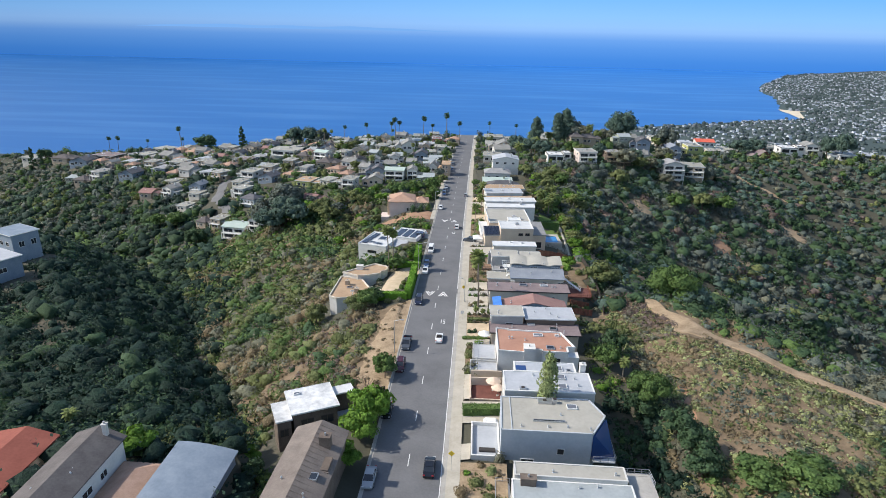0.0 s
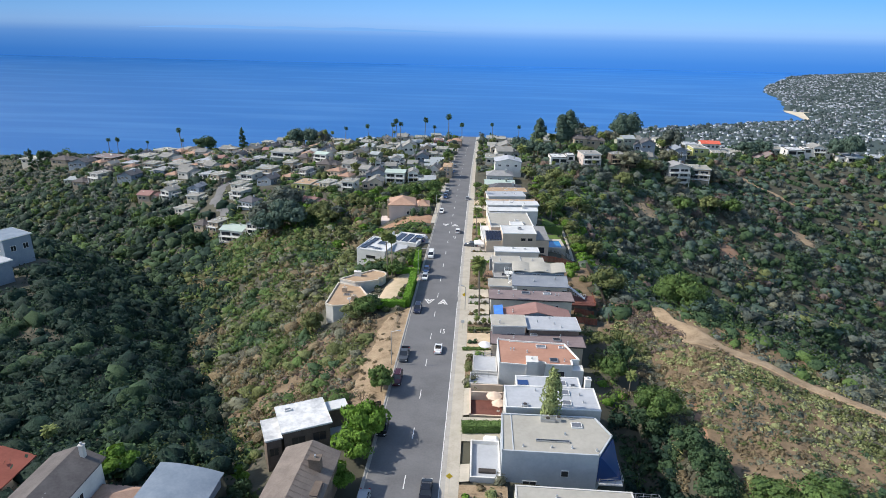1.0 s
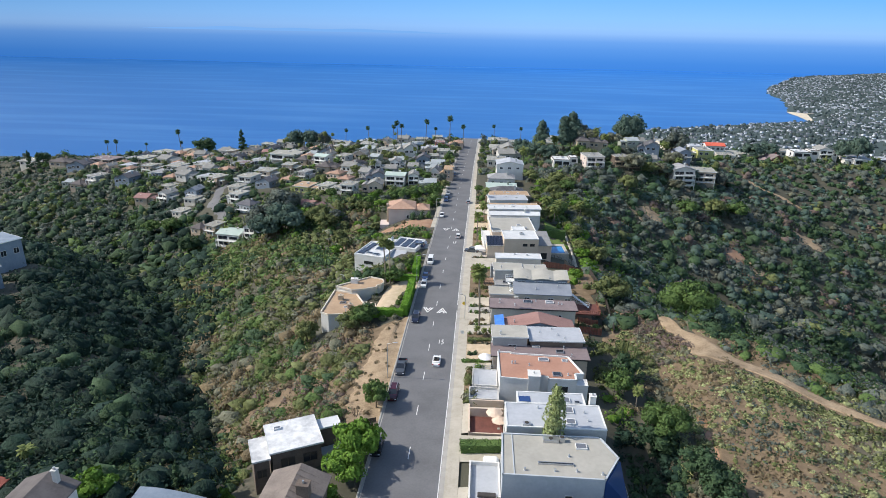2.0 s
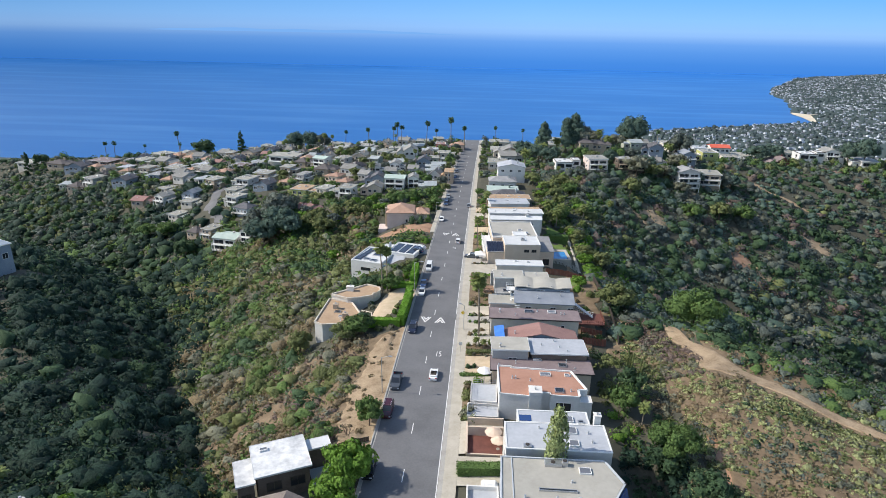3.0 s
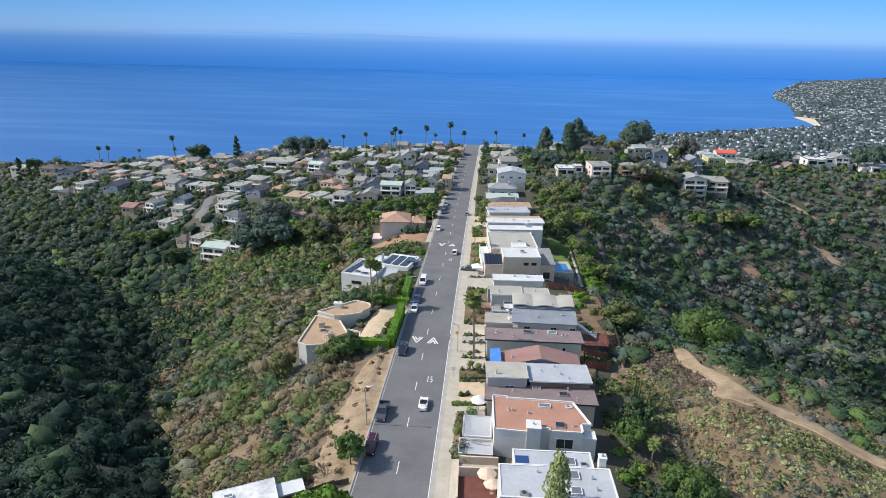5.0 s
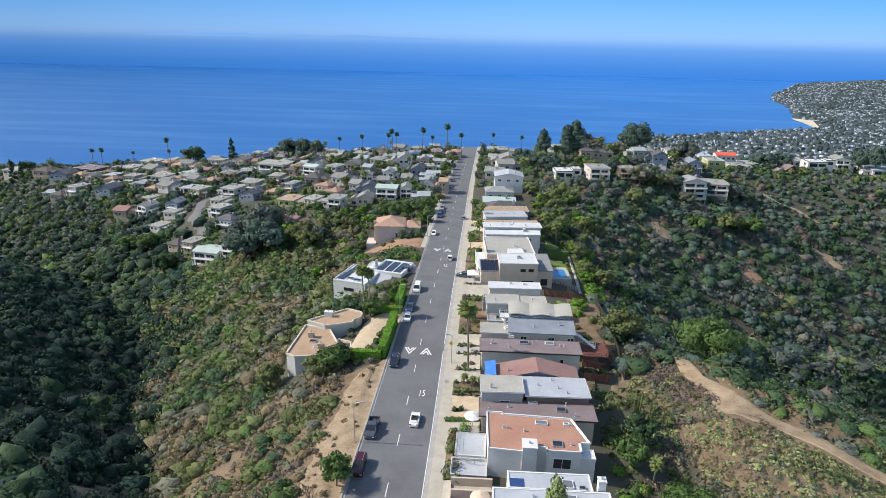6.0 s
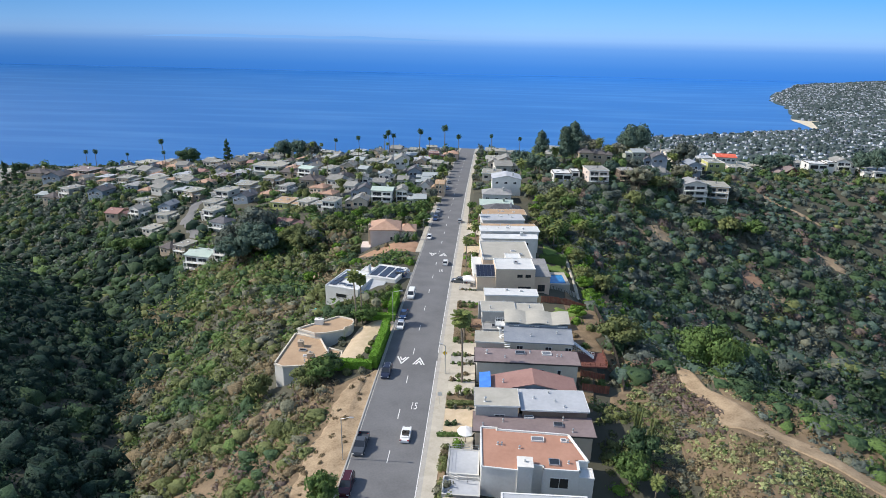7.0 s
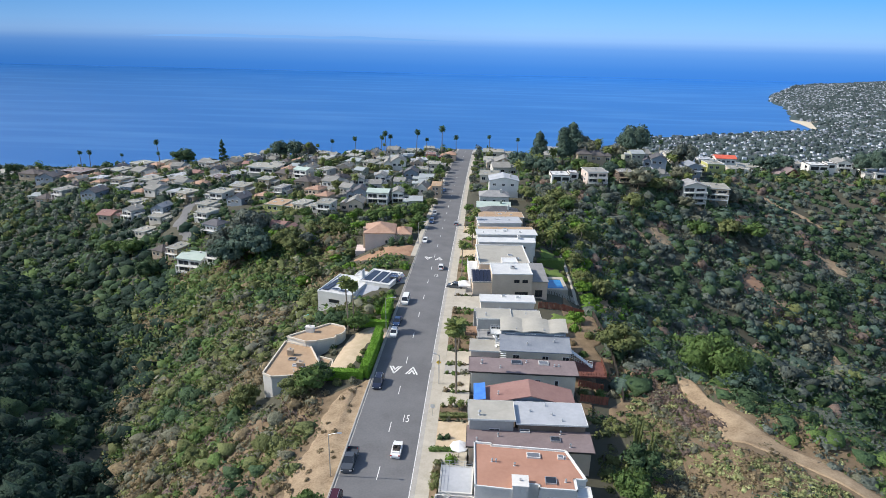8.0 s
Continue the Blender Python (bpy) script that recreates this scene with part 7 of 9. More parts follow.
def mast(tall, r):
    bm = bmesh.new()
    tube(bm, (0, 0, -0.6), (0, 0, tall * 0.9), r, r * 0.25, 8)
    return bm


def crown_mesh(name, blobs, count, leaf, material, seed, inner=0.1):
    b = np.array(blobs, float)
    return mesh_from(name, *leaf_cloud(b[:, :3], b[:, 3], b[:, 4], count, leaf, seed, True, False, inner), LEAF[material])


def tree_kind(label, tall, wide, material, seed, shape="round", leaf=0.34, count=140, bark=BARK, blobs=9):
    """One tree to be copied: trunk with limbs, and a crown of many leaf clumps with gaps."""
    rng = np.random.default_rng(seed)
    t = thing("tree", 0, 0, -500, 0, label, "tree")
    part("trunk", trunk_mesh(tall, 0.035 * tall, 5, seed) if shape == "round" else mast(tall, 0.022 * tall), bark, t)
    out = []
    for i in range(blobs):
        s = (i + 0.5) / blobs
        a = i * 2.4 + rng.uniform(-0.4, 0.4)
        if shape == "round":
            k = wide * 0.34 * math.sin(math.pi * (0.25 + 0.6 * s)) * rng.uniform(0.7, 1.2)
            out.append((k * math.cos(a), k * math.sin(a), tall * (0.38 + 0.38 * s), wide * 0.31 * rng.uniform(0.8, 1.2), tall * 0.24 * rng.uniform(0.8, 1.25)))
        elif shape == "plume":
            k = wide * 0.17 * math.sin(math.pi * (0.18 + 0.72 * s)) * rng.uniform(0.3, 1.3)
            out.append((k * math.cos(a), k * math.sin(a), tall * (0.22 + 0.68 * s), wide * (0.14 + 0.18 * math.sin(math.pi * (0.15 + 0.75 * s))) * rng.uniform(0.8, 1.2), tall * rng.uniform(0.09, 0.14)))
        elif shape == "tall":
            k = wide * (0.24 - 0.20 * s) * rng.uniform(0.4, 1.3)
            out.append((k * math.cos(a), k * math.sin(a), tall * (0.12 + 0.78 * s), wide * (0.31 - 0.21 * s) * rng.uniform(0.75, 1.25), tall * rng.uniform(0.09, 0.15)))
        else:
            k = wide * (0.30 - 0.24 * s)
            out.append((k * math.cos(a), k * math.sin(a), tall * (0.14 + 0.74 * s), wide * (0.30 - 0.22 * s), tall * 0.10))
    c = new("crown", crown_mesh("crown", out, count, leaf, material, seed, 0.42 if material == "silver" else 0.12))
    c.parent = t
    return t


TREES = {
    "round": tree_kind("round dark green broadleaf tree", 7.0, 7.5, "dark", 1),
    "mid": tree_kind("rounded mid green broadleaf tree", 7.0, 7.0, "mid", 2),
    "bright": tree_kind("bright green dense street tree", 5.6, 6.2, "bright", 3, leaf=0.28, count=240),
    "dense": tree_kind("round dense mid green tree", 6.5, 7.0, "mid", 9, leaf=0.20, count=420),
    "olive": tree_kind("olive green open-crowned tree", 7.5, 7.0, "olive", 4),
    "poplar": tree_kind("slender silver-green poplar tree", 10.0, 5.6, "silver", 5, "plume", leaf=0.20, count=150, blobs=22),
    "pine": tree_kind("tall green conifer tree", 16.0, 10.5, "slate", 6, "tall", leaf=0.42, count=170, blobs=16),
    "cone": tree_kind("narrow layered dark conifer tree", 15.0, 7.0, "dark", 7, "cone", leaf=0.4, count=90, blobs=14),
    "grey": tree_kind("wide grey-green broadleaf tree", 8.0, 8.5, "slate", 8, leaf=0.36, count=170),
    "slate": tree_kind("dense blue-green broadleaf tree", 8.0, 8.0, "teal", 10, leaf=0.34, count=190, blobs=11),
    "plume": tree_kind("tall feathery blue-green tree", 16.0, 9.0, "teal", 16, "plume", leaf=0.40, count=170, blobs=18),
}


def palm_kind(label, tall, seed, fan=True, fronds=34, long=2.3, green="palm"):
    rng = np.random.default_rng(seed)
    t = thing("palm_tree", 0, 0, -500, 0, label, "palm tree")
    bm = bmesh.new()
    lean = rng.uniform(-0.05, 0.05, 2)
    spots = [(lean[0] * z * z / tall, lean[1] * z * z / tall, z) for z in np.linspace(-0.6, tall, 9)]
    for a, b in zip(spots, spots[1:]):
        s = (a[2] + b[2]) / 2 / tall
        tube(bm, a, b, 0.27 - 0.10 * s, 0.25 - 0.10 * s, 8)
    part("trunk", bm, PALM_BARK, t)
    bm = bmesh.new()
    top = Vector(spots[-1])
    for i in range(fronds):
        a, lift = i * 2.399, 1.25 - 1.9 * (i / fronds)
        out, wide = Vector((math.cos(a), math.sin(a), 0)), Vector((-math.sin(a), math.cos(a), 0))
        size = long * rng.uniform(0.8, 1.1)
        pts, p, ang = [], top.copy(), lift
        for j in range(5):
            pts.append(p.copy())
            p = p + (out * math.cos(ang) + Vector((0, 0, 1)) * math.sin(ang)) * size / 4
            ang -= 0.42 if not fan else 0.26
        w = (0.06, 0.30, 0.42, 0.36, 0.05) if not fan else (0.05, 0.16, 0.50, 0.62, 0.20)
        rows_ = []
        for q, k in zip(pts, w):
            k = k * size / 2.3
            rows_.append((bm.verts.new(q + wide * k - Vector((0, 0, 0.35 * k))), bm.verts.new(q), bm.verts.new(q - wide * k - Vector((0, 0, 0.35 * k)))))
        for r0_, r1_ in zip(rows_, rows_[1:]):
            bm.faces.new((r0_[0], r1_[0], r1_[1], r0_[1]))
            bm.faces.new((r0_[1], r1_[1], r1_[2], r0_[2]))
    part("crown", bm, LEAF[green], t)
    return t


for far_kind, (tall, wide, mat, seed, shape, words) in {
    "round_far": (7.0, 7.5, "slate", 11, "round", "round dull green garden tree"), "mid_far": (7.0, 7.0, "mid", 12, "round", "rounded mid green garden tree"), "olive_far": (7.5, 7.0, "olive", 13, "round", "open olive green garden tree"),
    "bright_far": (5.6, 6.2, "bright", 14, "round", "dense bright green garden tree"), "grey_far": (8.0, 8.5, "sage", 15, "round", "wide grey-green garden tree")}.items():
    TREES[far_kind] = tree_kind(words, tall, wide, mat, seed, shape, leaf=0.5, count=52)
TREES["fan"] = palm_kind("tall thin fan palm with a shaggy crown", 15.0, 1, True, 44, 2.3)
TREES["fan_far"] = palm_kind("tall thin fan palm on the skyline", 15.0, 3, True, 40, 2.1, "dark")
TREES["feather"] = palm_kind("feather palm with arching fronds", 7.0, 2, False, 34, 3.0)


def grow(kind, x, y, scale, wide=None, turn=None, base=None):
    z = float(ground_z(x, y)) if base is None else base
    w = scale if wide is None else wide
    t = (x * 37.0 + y * 91.0) % 360 if turn is None else turn
    return copy_thing(TREES[kind], pose(x, y, z, 0, 0, t) @ Matrix.Diagonal((w, w, scale, 1)))


# skyline
for kind, x, y, s, w in (("plume", 33.4, 360, 1.42, 1.05), ("plume", 46.2, 360, 1.36, 1.1), ("plume", 50.6, 361, 1.46, 1.25), ("slate", 93, 400, 2.7, 2.1), ("slate", 89, 396, 2.2, 1.7), ("cone", -194, 478, 1.42, 1.2), ("round", -227, 480, 2.0, 2.2), ("slate", -148, 475, 2.1, 1.7), ("slate", -137, 475, 2.05, 1.6), ("grey", -127, 475, 1.9, 1.5),
                         ("cone", -372, 470, 1.4, 1.0), ("cone", -364, 470, 1.05, 0.9), ("round", -372, 486, 1.4, 1.4), ("grey", 119.6, 392, 2.2, 1.6), ("slate", 253, 432, 2.6, 1.7), ("slate", 246, 436, 2.1, 1.4), ("slate", 180, 424, 1.5, 1.6), ("slate", 192, 428, 1.6, 1.7), ("grey", 60, 398, 1.6, 1.5), ("slate", 24, 388, 1.5, 1.3), ("slate", 30, 352, 1.4, 1.3), ("slate", 36, 344, 1.2, 1.2), ("slate", 99.5, 335, 1.1, 0.9), ("slate", 114, 338, 1.0, 0.8), ("grey", 130, 344, 1.3, 1.1), ("slate", 137, 352, 1.1, 1.1), ("slate", 88, 340, 1.1, 1.0), ("slate", 67, 338, 1.1, 0.9)):
    grow(kind, x, y, s, w)
for x, y, s in ((-25, 450, 1.36), (-42.7, 450, 1.22), (-62, 440, 1.18), (-65.7, 440, 0.98), (-60, 442, 1.05), (-257, 500, 1.32), (-303, 470, 1.08), (-295.6, 470, 1.1), (-14.6, 440, 1.06), (8, 475, 0.9), (-85, 450, 1.0), (-105, 460, 0.9), (28, 470, 0.9), (-275, 478, 0.8), (-36, 452, 0.85), (116, 430, 0.9), (150, 470, 0.8), (-240, 470, 0.85)):
    grow("fan_far", x, y, s)

# trees among the hill houses
rng = np.random.default_rng(21)
def grove(x0, x1, y0, y1, n, kinds, size, margin=0.5):
    made, tries = [], 0
    while len(made) < n and tries < n * 40:
        tries += 1
        x, y = rng.uniform(x0, x1), rng.uniform(y0, y1)
        if not clear_of(np.array([x]), np.array([y]), margin)[0] or any(math.hypot(x - a, y - b) < 4.5 for a, b in made):
            continue
        made.append((x, y))
        grow(kinds[int(rng.integers(len(kinds)))], float(x), float(y), float(rng.uniform(*size)))


grove(-150, -20, 312, 470, 76, ("olive_far", "round_far", "mid_far", "feather", "fan", "round_far"), (0.45, 0.9))
grove(-94, -60, 250, 288, 16, ("round_far", "mid_far", "olive_far", "mid_far", "olive_far", "bright_far"), (0.6, 1.1))
for kind, x, y, size in (("grey", -97, 259, 1.7), ("grey", -88, 264, 1.9), ("grey", -93, 268, 1.6), ("slate", -91, 247, 1.5), ("slate", -84, 250, 1.7), ("slate", -79, 246, 1.3), ("round", -137, 268, 1.3), ("mid", -158, 292, 1.3), ("mid", -170, 296, 1.2), ("olive", -64, 245, 1.0), ("olive", -70, 250, 1.1)):
    grow(kind, x, y, size)
grove(-62, -20, 216, 262, 20, ("olive_far", "bright_far", "olive_far"), (0.4, 0.75))
grove(-62, -18, 258, 290, 22, ("mid_far", "round_far", "olive_far", "bright_far"), (0.4, 0.75))
for i in range(9):
    grow("mid_far" if i % 3 else "round_far", -42.0 + 2.6 * i, 266.0 + 1.7 * i, 0.72 + 0.1 * (i % 3))
grove(22, 130, 300, 440, 54, ("round_far", "mid_far", "olive_far", "feather", "grey_far"), (0.7, 1.4))
grove(22, 62, 236, 330, 34, ("round_far", "olive_far", "round_far", "mid_far", "feather"), (0.45, 0.85))
for i, y in enumerate(np.linspace(288, 452, 17)):
    side = -19.0 if i % 3 else -1.0
    grow(("mid_far", "olive_far", "round_far", "feather")[i % 4], side + 1.6 * math.sin(i * 2.1), float(y), 0.55 + 0.25 * (i % 3) / 2)
grove(26, 44, 196, 300, 22, ("mid_far", "olive_far", "feather", "bright_far"), (0.5, 1.0))


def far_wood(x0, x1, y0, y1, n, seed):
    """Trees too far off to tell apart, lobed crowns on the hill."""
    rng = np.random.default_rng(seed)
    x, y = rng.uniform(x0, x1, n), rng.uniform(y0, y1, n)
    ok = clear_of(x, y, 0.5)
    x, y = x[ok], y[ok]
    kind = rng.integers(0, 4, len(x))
    # olive and mid lighten the mix in place of distance haze
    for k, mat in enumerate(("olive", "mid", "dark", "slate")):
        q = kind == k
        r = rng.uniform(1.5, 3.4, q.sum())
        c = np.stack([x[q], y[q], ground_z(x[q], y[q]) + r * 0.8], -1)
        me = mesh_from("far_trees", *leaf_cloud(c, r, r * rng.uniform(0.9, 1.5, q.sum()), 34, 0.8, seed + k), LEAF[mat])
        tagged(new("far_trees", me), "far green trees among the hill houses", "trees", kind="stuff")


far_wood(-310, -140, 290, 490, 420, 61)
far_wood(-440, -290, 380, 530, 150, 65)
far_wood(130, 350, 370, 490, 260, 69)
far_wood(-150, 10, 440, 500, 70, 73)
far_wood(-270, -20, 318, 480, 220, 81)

# near trees
for kind, x, y, s, w in (("bright", -17.2, 88.5, 1.18, 1.15), ("bright", -18.0, 82.5, 0.95, 1.0), ("bright", -19.2, 75.5, 0.72, 0.8), ("mid", -17.0, 102.8, 0.82, 0.62), ("mid", -17.4, 105.0, 0.6, 0.5),
                         ("poplar", 13.6, 90.15, 1.5, 0.85), ("mid", -27.0, 139.5, 0.75, 0.85), ("olive", -30.0, 138.5, 0.7, 0.75), ("olive", -41.5, 141.5, 0.85, 0.7), ("round", -26.0, 142.2, 0.6, 0.7), ("mid", -23.5, 166.5, 0.7, 0.8), ("round", -28.0, 169.5, 0.6, 0.8),
                         ("dense", 54.8, 153.5, 1.95, 1.55), ("slate", 59.0, 149.0, 0.85, 1.0), ("mid", 63.5, 167.0, 1.1, 1.3), ("mid", 64.0, 158.0, 0.9, 1.2), ("dense", 34.6, 100.6, 1.12, 1.02), ("round", 33.0, 99.0, 0.7, 0.8), ("round", 37.0, 91.0, 0.7, 0.85), ("round", 38.5, 85.0, 0.7, 0.8), ("mid", 29.0, 113.0, 0.9, 0.75), ("round", 31.5, 119.0, 0.9, 0.7), ("olive", 36.5, 163.0, 1.05, 1.15), ("olive", 40.5, 168.5, 0.8, 0.9), ("bright", 29.5, 178.0, 0.6, 0.7),
                         ("bright", 37.5, 203.0, 0.85, 0.9), ("bright", 38.5, 198.0, 0.7, 0.8), ("bright", 37.2, 213.0, 0.8, 0.8), ("olive", 38.0, 221.0, 0.7, 0.8), ("bright", 38.4, 228.0, 0.7, 0.75), ("olive", 37.4, 237.0, 0.7, 0.8), ("feather", 30.5, 247.0, 1.0, 1.0), ("feather", 27.5, 252.0, 1.1, 1.1), ("feather", 33.0, 256.0, 1.0, 1.0), ("bright", -36.0, 78.5, 0.62, 0.6), ("round", -33.0, 73.5, 0.5, 0.5), ("cone", -41.5, 77.5, 0.32, 0.3), ("bright", -51.0, 73.0, 0.75, 0.85), ("feather", -68.0, 82.0, 0.5, 0.6), ("mid", 45.0, 77.0, 0.5, 1.0), ("mid", 52.0, 76.0, 0.5, 1.1), ("round", 38.0, 80.0, 0.6, 0.8)):
    grow(kind, x, y, s, w)
for kind, x, y, s in (("fan", -24.4, 166.2, 0.80), ("fan", -25.6, 165.4, 0.86), ("fan", 1.4, 139.2, 0.98), ("feather", 1.0, 158.0, 0.9), ("feather", 1.8, 240.0, 0.9), ("feather", 2.4, 266.0, 0.9), ("fan", -0.4, 206.0, 0.7), ("fan", 2.2, 252.0, 0.6), ("feather", -28.5, 86.4, 0.5),
                      ("feather", 31.8, 110.0, 0.55), ("feather", -119.0, 268.0, 1.0), ("feather", -105.0, 264.0, 1.2), ("feather", -103.0, 268.0, 1.1), ("feather", 110.0, 352.0, 1.0), ("feather", 1.0, 133.5, 0.35), ("feather", 2.6, 133.0, 0.33), ("feather", 4.0, 133.6, 0.3), ("fan", -40, 362, 0.7), ("fan", -70, 372, 0.75), ("feather", -62, 342, 1.0)):
    grow(kind, x, y, s)
for ob in TREES.values():
    for o in (*ob.children_recursive, ob):
        bpy.data.objects.remove(o)


# ---- clipped hedges and garden shrubs ----
def hedge(line, half, tall, label, seed, material="hedge", base=None):
    """A clipped hedge: a square-edged body under a skin of small leaves."""
    rng = np.random.default_rng(seed)
    me = bmesh.new()
    quads = []
    for (x0, y0), (x1, y1) in zip(line, line[1:]):
        run = math.hypot(x1 - x0, y1 - y0)
        z0 = min(float(ground_z(x0, y0)), float(ground_z(x1, y1))) - 0.6 if base is None else base
        z1 = max(float(ground_z(x0, y0)), float(ground_z(x1, y1))) + tall if base is None else base + tall
        a = math.atan2(y1 - y0, x1 - x0)
        box(me, (x0 + x1) / 2 - run / 2 - half * 0.8, (y0 + y1) / 2 - half + 0.1, z0, (x0 + x1) / 2 + run / 2 + half * 0.8, (y0 + y1) / 2 + half - 0.1, z1 - 0.1, a)
        n = int((run + 2 * half) * (2 * half + 2 * (z1 - z0)) * 9)
        for _ in range(n):
            u, s = rng.uniform(-run / 2 - half, run / 2 + half), rng.uniform(-half, half)
            z, f = rng.uniform(z0 + 0.5, z1), rng.uniform()
            if f < 0.45:
                z = z1 + rng.uniform(-0.12, 0.06)
            elif f < 0.72:
                s = -half + rng.uniform(-0.06, 0.08)
            elif f < 0.95:
                s = half + rng.uniform(-0.08, 0.06)
            else:
                u = (run / 2 + half) * (1 if rng.uniform() < 0.5 else -1)
            quads.append(((x0 + x1) / 2 + u * math.cos(a) - s * math.sin(a), (y0 + y1) / 2 + u * math.sin(a) + s * math.cos(a), z))
    for p in quads:
        d1, d2 = Vector(rng.normal(size=3)).normalized() * 0.17, Vector(rng.normal(size=3)).normalized() * 0.13
        p = Vector(p)
        me.faces.new([me.verts.new(q) for q in (p - d1, p - d2, p + d1, p + d2)])
    return tagged(new("hedge", mesh_of(me, "hedge", LEAF[material])), label, "hedge")


hedge([(-17.4, 144.6), (-17.3, 152), (-17.5, 161.5)], 0.9, 3.0, "bright green clipped hedge along the kerb", 1)
hedge([(-25.6, 143.4), (-18.2, 143.6)], 0.8, 2.0, "bright green clipped hedge beside the drive", 2)
hedge([(-25.0, 168.4), (-17.2, 168.8)], 0.8, 1.8, "bright green clipped hedge beside the drive", 3)
hedge([(-17.8, 171.0), (-18.0, 180.0)], 0.9, 3.2, "bright green hedge along the kerb", 4)
hedge([(-0.2, 91.4), (5.2, 91.8)], 0.9, 1.9, "dark green clipped hedge by a garden wall", 5, "mid")
hedge([(-1.6, 121.2), (3.0, 121.4)], 0.5, 0.9, "low green hedge by a drive", 6, "mid")
hedge([(-0.6, 131.0), (4.0, 131.4)], 0.6, 0.9, "low green hedge by a drive", 7, "olive")
hedge([(25.0, 230.0), (32.0, 230.4)], 1.2, 1.8, "dark green garden hedge", 8, "mid")

# ---- vehicles ----
def loft(bm, sections):
    """Skins a row of outlines, each a list of points in the same order, and caps the ends."""
    rings = [[bm.verts.new(p) for p in s] for s in sections]
    n = len(rings[0])
    for a, b in zip(rings, rings[1:]):
        for i in range(n):
            bm.faces.new((a[i], a[(i + 1) % n], b[(i + 1) % n], b[i]))
    bm.faces.new(rings[0][::-1])
    bm.faces.new(rings[-1])
    bmesh.ops.recalc_face_normals(bm, faces=bm.faces[:])


def car(x, y, turn, paint, label, kind="sedan", name="car"):
    """A car with its front towards its own +y: shell, cabin glass, roof, lamps and wheels."""
    long, wide, hood, cab, roof0, roof1, tall = {
        "sedan": (4.6, 1.80, 0.92, (-1.55, 1.25), -0.95, 0.35, 1.43), "suv": (4.7, 1.88, 1.05, (-2.15, 1.15), -1.85, 0.35, 1.72), "small": (4.0, 1.72, 0.92, (-1.75, 1.05), -1.3, 0.3, 1.48),
        "pickup": (5.5, 1.95, 1.12, (-0.55, 1.45), -0.35, 0.7, 1.82), "van": (5.0, 1.95, 1.15, (-2.35, 1.75), -2.25, 1.0, 1.95), "open": (4.0, 1.72, 0.88, (-1.1, 0.75), -0.2, 0.1, 1.28)}[kind]
    t = thing(name, x, y, float(road_z(y)), turn, label, name)
    L, W = long / 2, wide / 2
    bm = bmesh.new()
    ys = (-L, -L + 0.12, -L + 0.7, -0.8, 0.8, L - 0.75, L - 0.15, L)
    tops = (0.62, hood - 0.12, hood, hood + 0.02, hood, hood - 0.06, hood - 0.2, 0.55)
    wids = (0.80, 0.92, 0.99, 1.0, 1.0, 0.98, 0.88, 0.74)
    secs = []
    for q, h, k in zip(ys, tops, wids):
        w = W * k
        secs.append([(-w, q, 0.28), (w, q, 0.28), (w * 1.0, q, 0.62), (w * 0.93, q, h), (-w * 0.93, q, h), (-w * 1.0, q, 0.62)])
    loft(bm, secs)
    if kind == "pickup":
        bm.free()
        bm = bmesh.new()
        loft(bm, [s for s, q in zip(secs, ys) if q > -0.9])
        box(bm, -W, -L, 0.35, W, -0.75, 0.62)
        for a in ((-W, -L, -W + 0.12, -0.75), (W - 0.12, -L, W, -0.75), (-W + 0.12, -L, W - 0.12, -L + 0.1)):
            box(bm, a[0], a[1], 0.62, a[2], a[3], 1.1)
    body = part("body", bm, CAR_PAINT[paint], t)
    c0, c1 = cab
    if kind == "open":
        bm = bmesh.new()
        q = [(-W * 0.75, c1 - 0.1, hood), (W * 0.75, c1 - 0.1, hood), (W * 0.68, c1 - 0.65, tall), (-W * 0.68, c1 - 0.65, tall)]
        a, b = [bm.verts.new(p) for p in q], [bm.verts.new((p[0], p[1] - 0.05, p[2])) for p in q]
        bm.faces.new(a), bm.faces.new(b[::-1])
        for i in range(4):
            bm.faces.new((a[i], b[i], b[(i + 1) % 4], a[(i + 1) % 4]))
        part("windscreen", bm, PANE, t)
        part("cockpit", soft_box(-W * 0.72, c0, hood - 0.25, W * 0.72, c1 - 0.15, hood + 0.05, 0.05), TRIM_DARK, t, "dark open cockpit")
        for s in (-0.38, 0.38):
            part("seat", soft_box(s - 0.24, -0.35, hood - 0.1, s + 0.24, 0.05, hood + 0.32, 0.08), TRIM_DARK, t)
        part("folded_hood", soft_box(-W * 0.72, c0 - 0.35, hood, W * 0.72, c0 + 0.05, hood + 0.18, 0.06), CLOTH_WHITE, t)
    else:
        bm = bmesh.new()
        w0, w1 = W * 0.90, W * 0.74
        loft(bm, [[(-w0, c0, hood - 0.02), (w0, c0, hood - 0.02), (w0, c1, hood - 0.02), (-w0, c1, hood - 0.02)], [(-w1, roof0, tall - 0.05), (w1, roof0, tall - 0.05), (w1, roof1, tall - 0.05), (-w1, roof1, tall - 0.05)]])
        part("cabin_glass", bm, PANE, t, "dark tinted glass")
        part("roof", soft_box(-w1 - 0.02, roof0 - 0.03, tall - 0.07, w1 + 0.02, roof1 + 0.03, tall, 0.03), CAR_PAINT[paint], t)
        for sx in (-1, 1):
            for p0, p1 in (((c0, w0), (roof0, w1)), ((c1, w0), (roof1, w1)), (((c0 + c1) / 2 - 0.1, w0), ((roof0 + roof1) / 2 - 0.1, w1))):
                bm = bmesh.new()
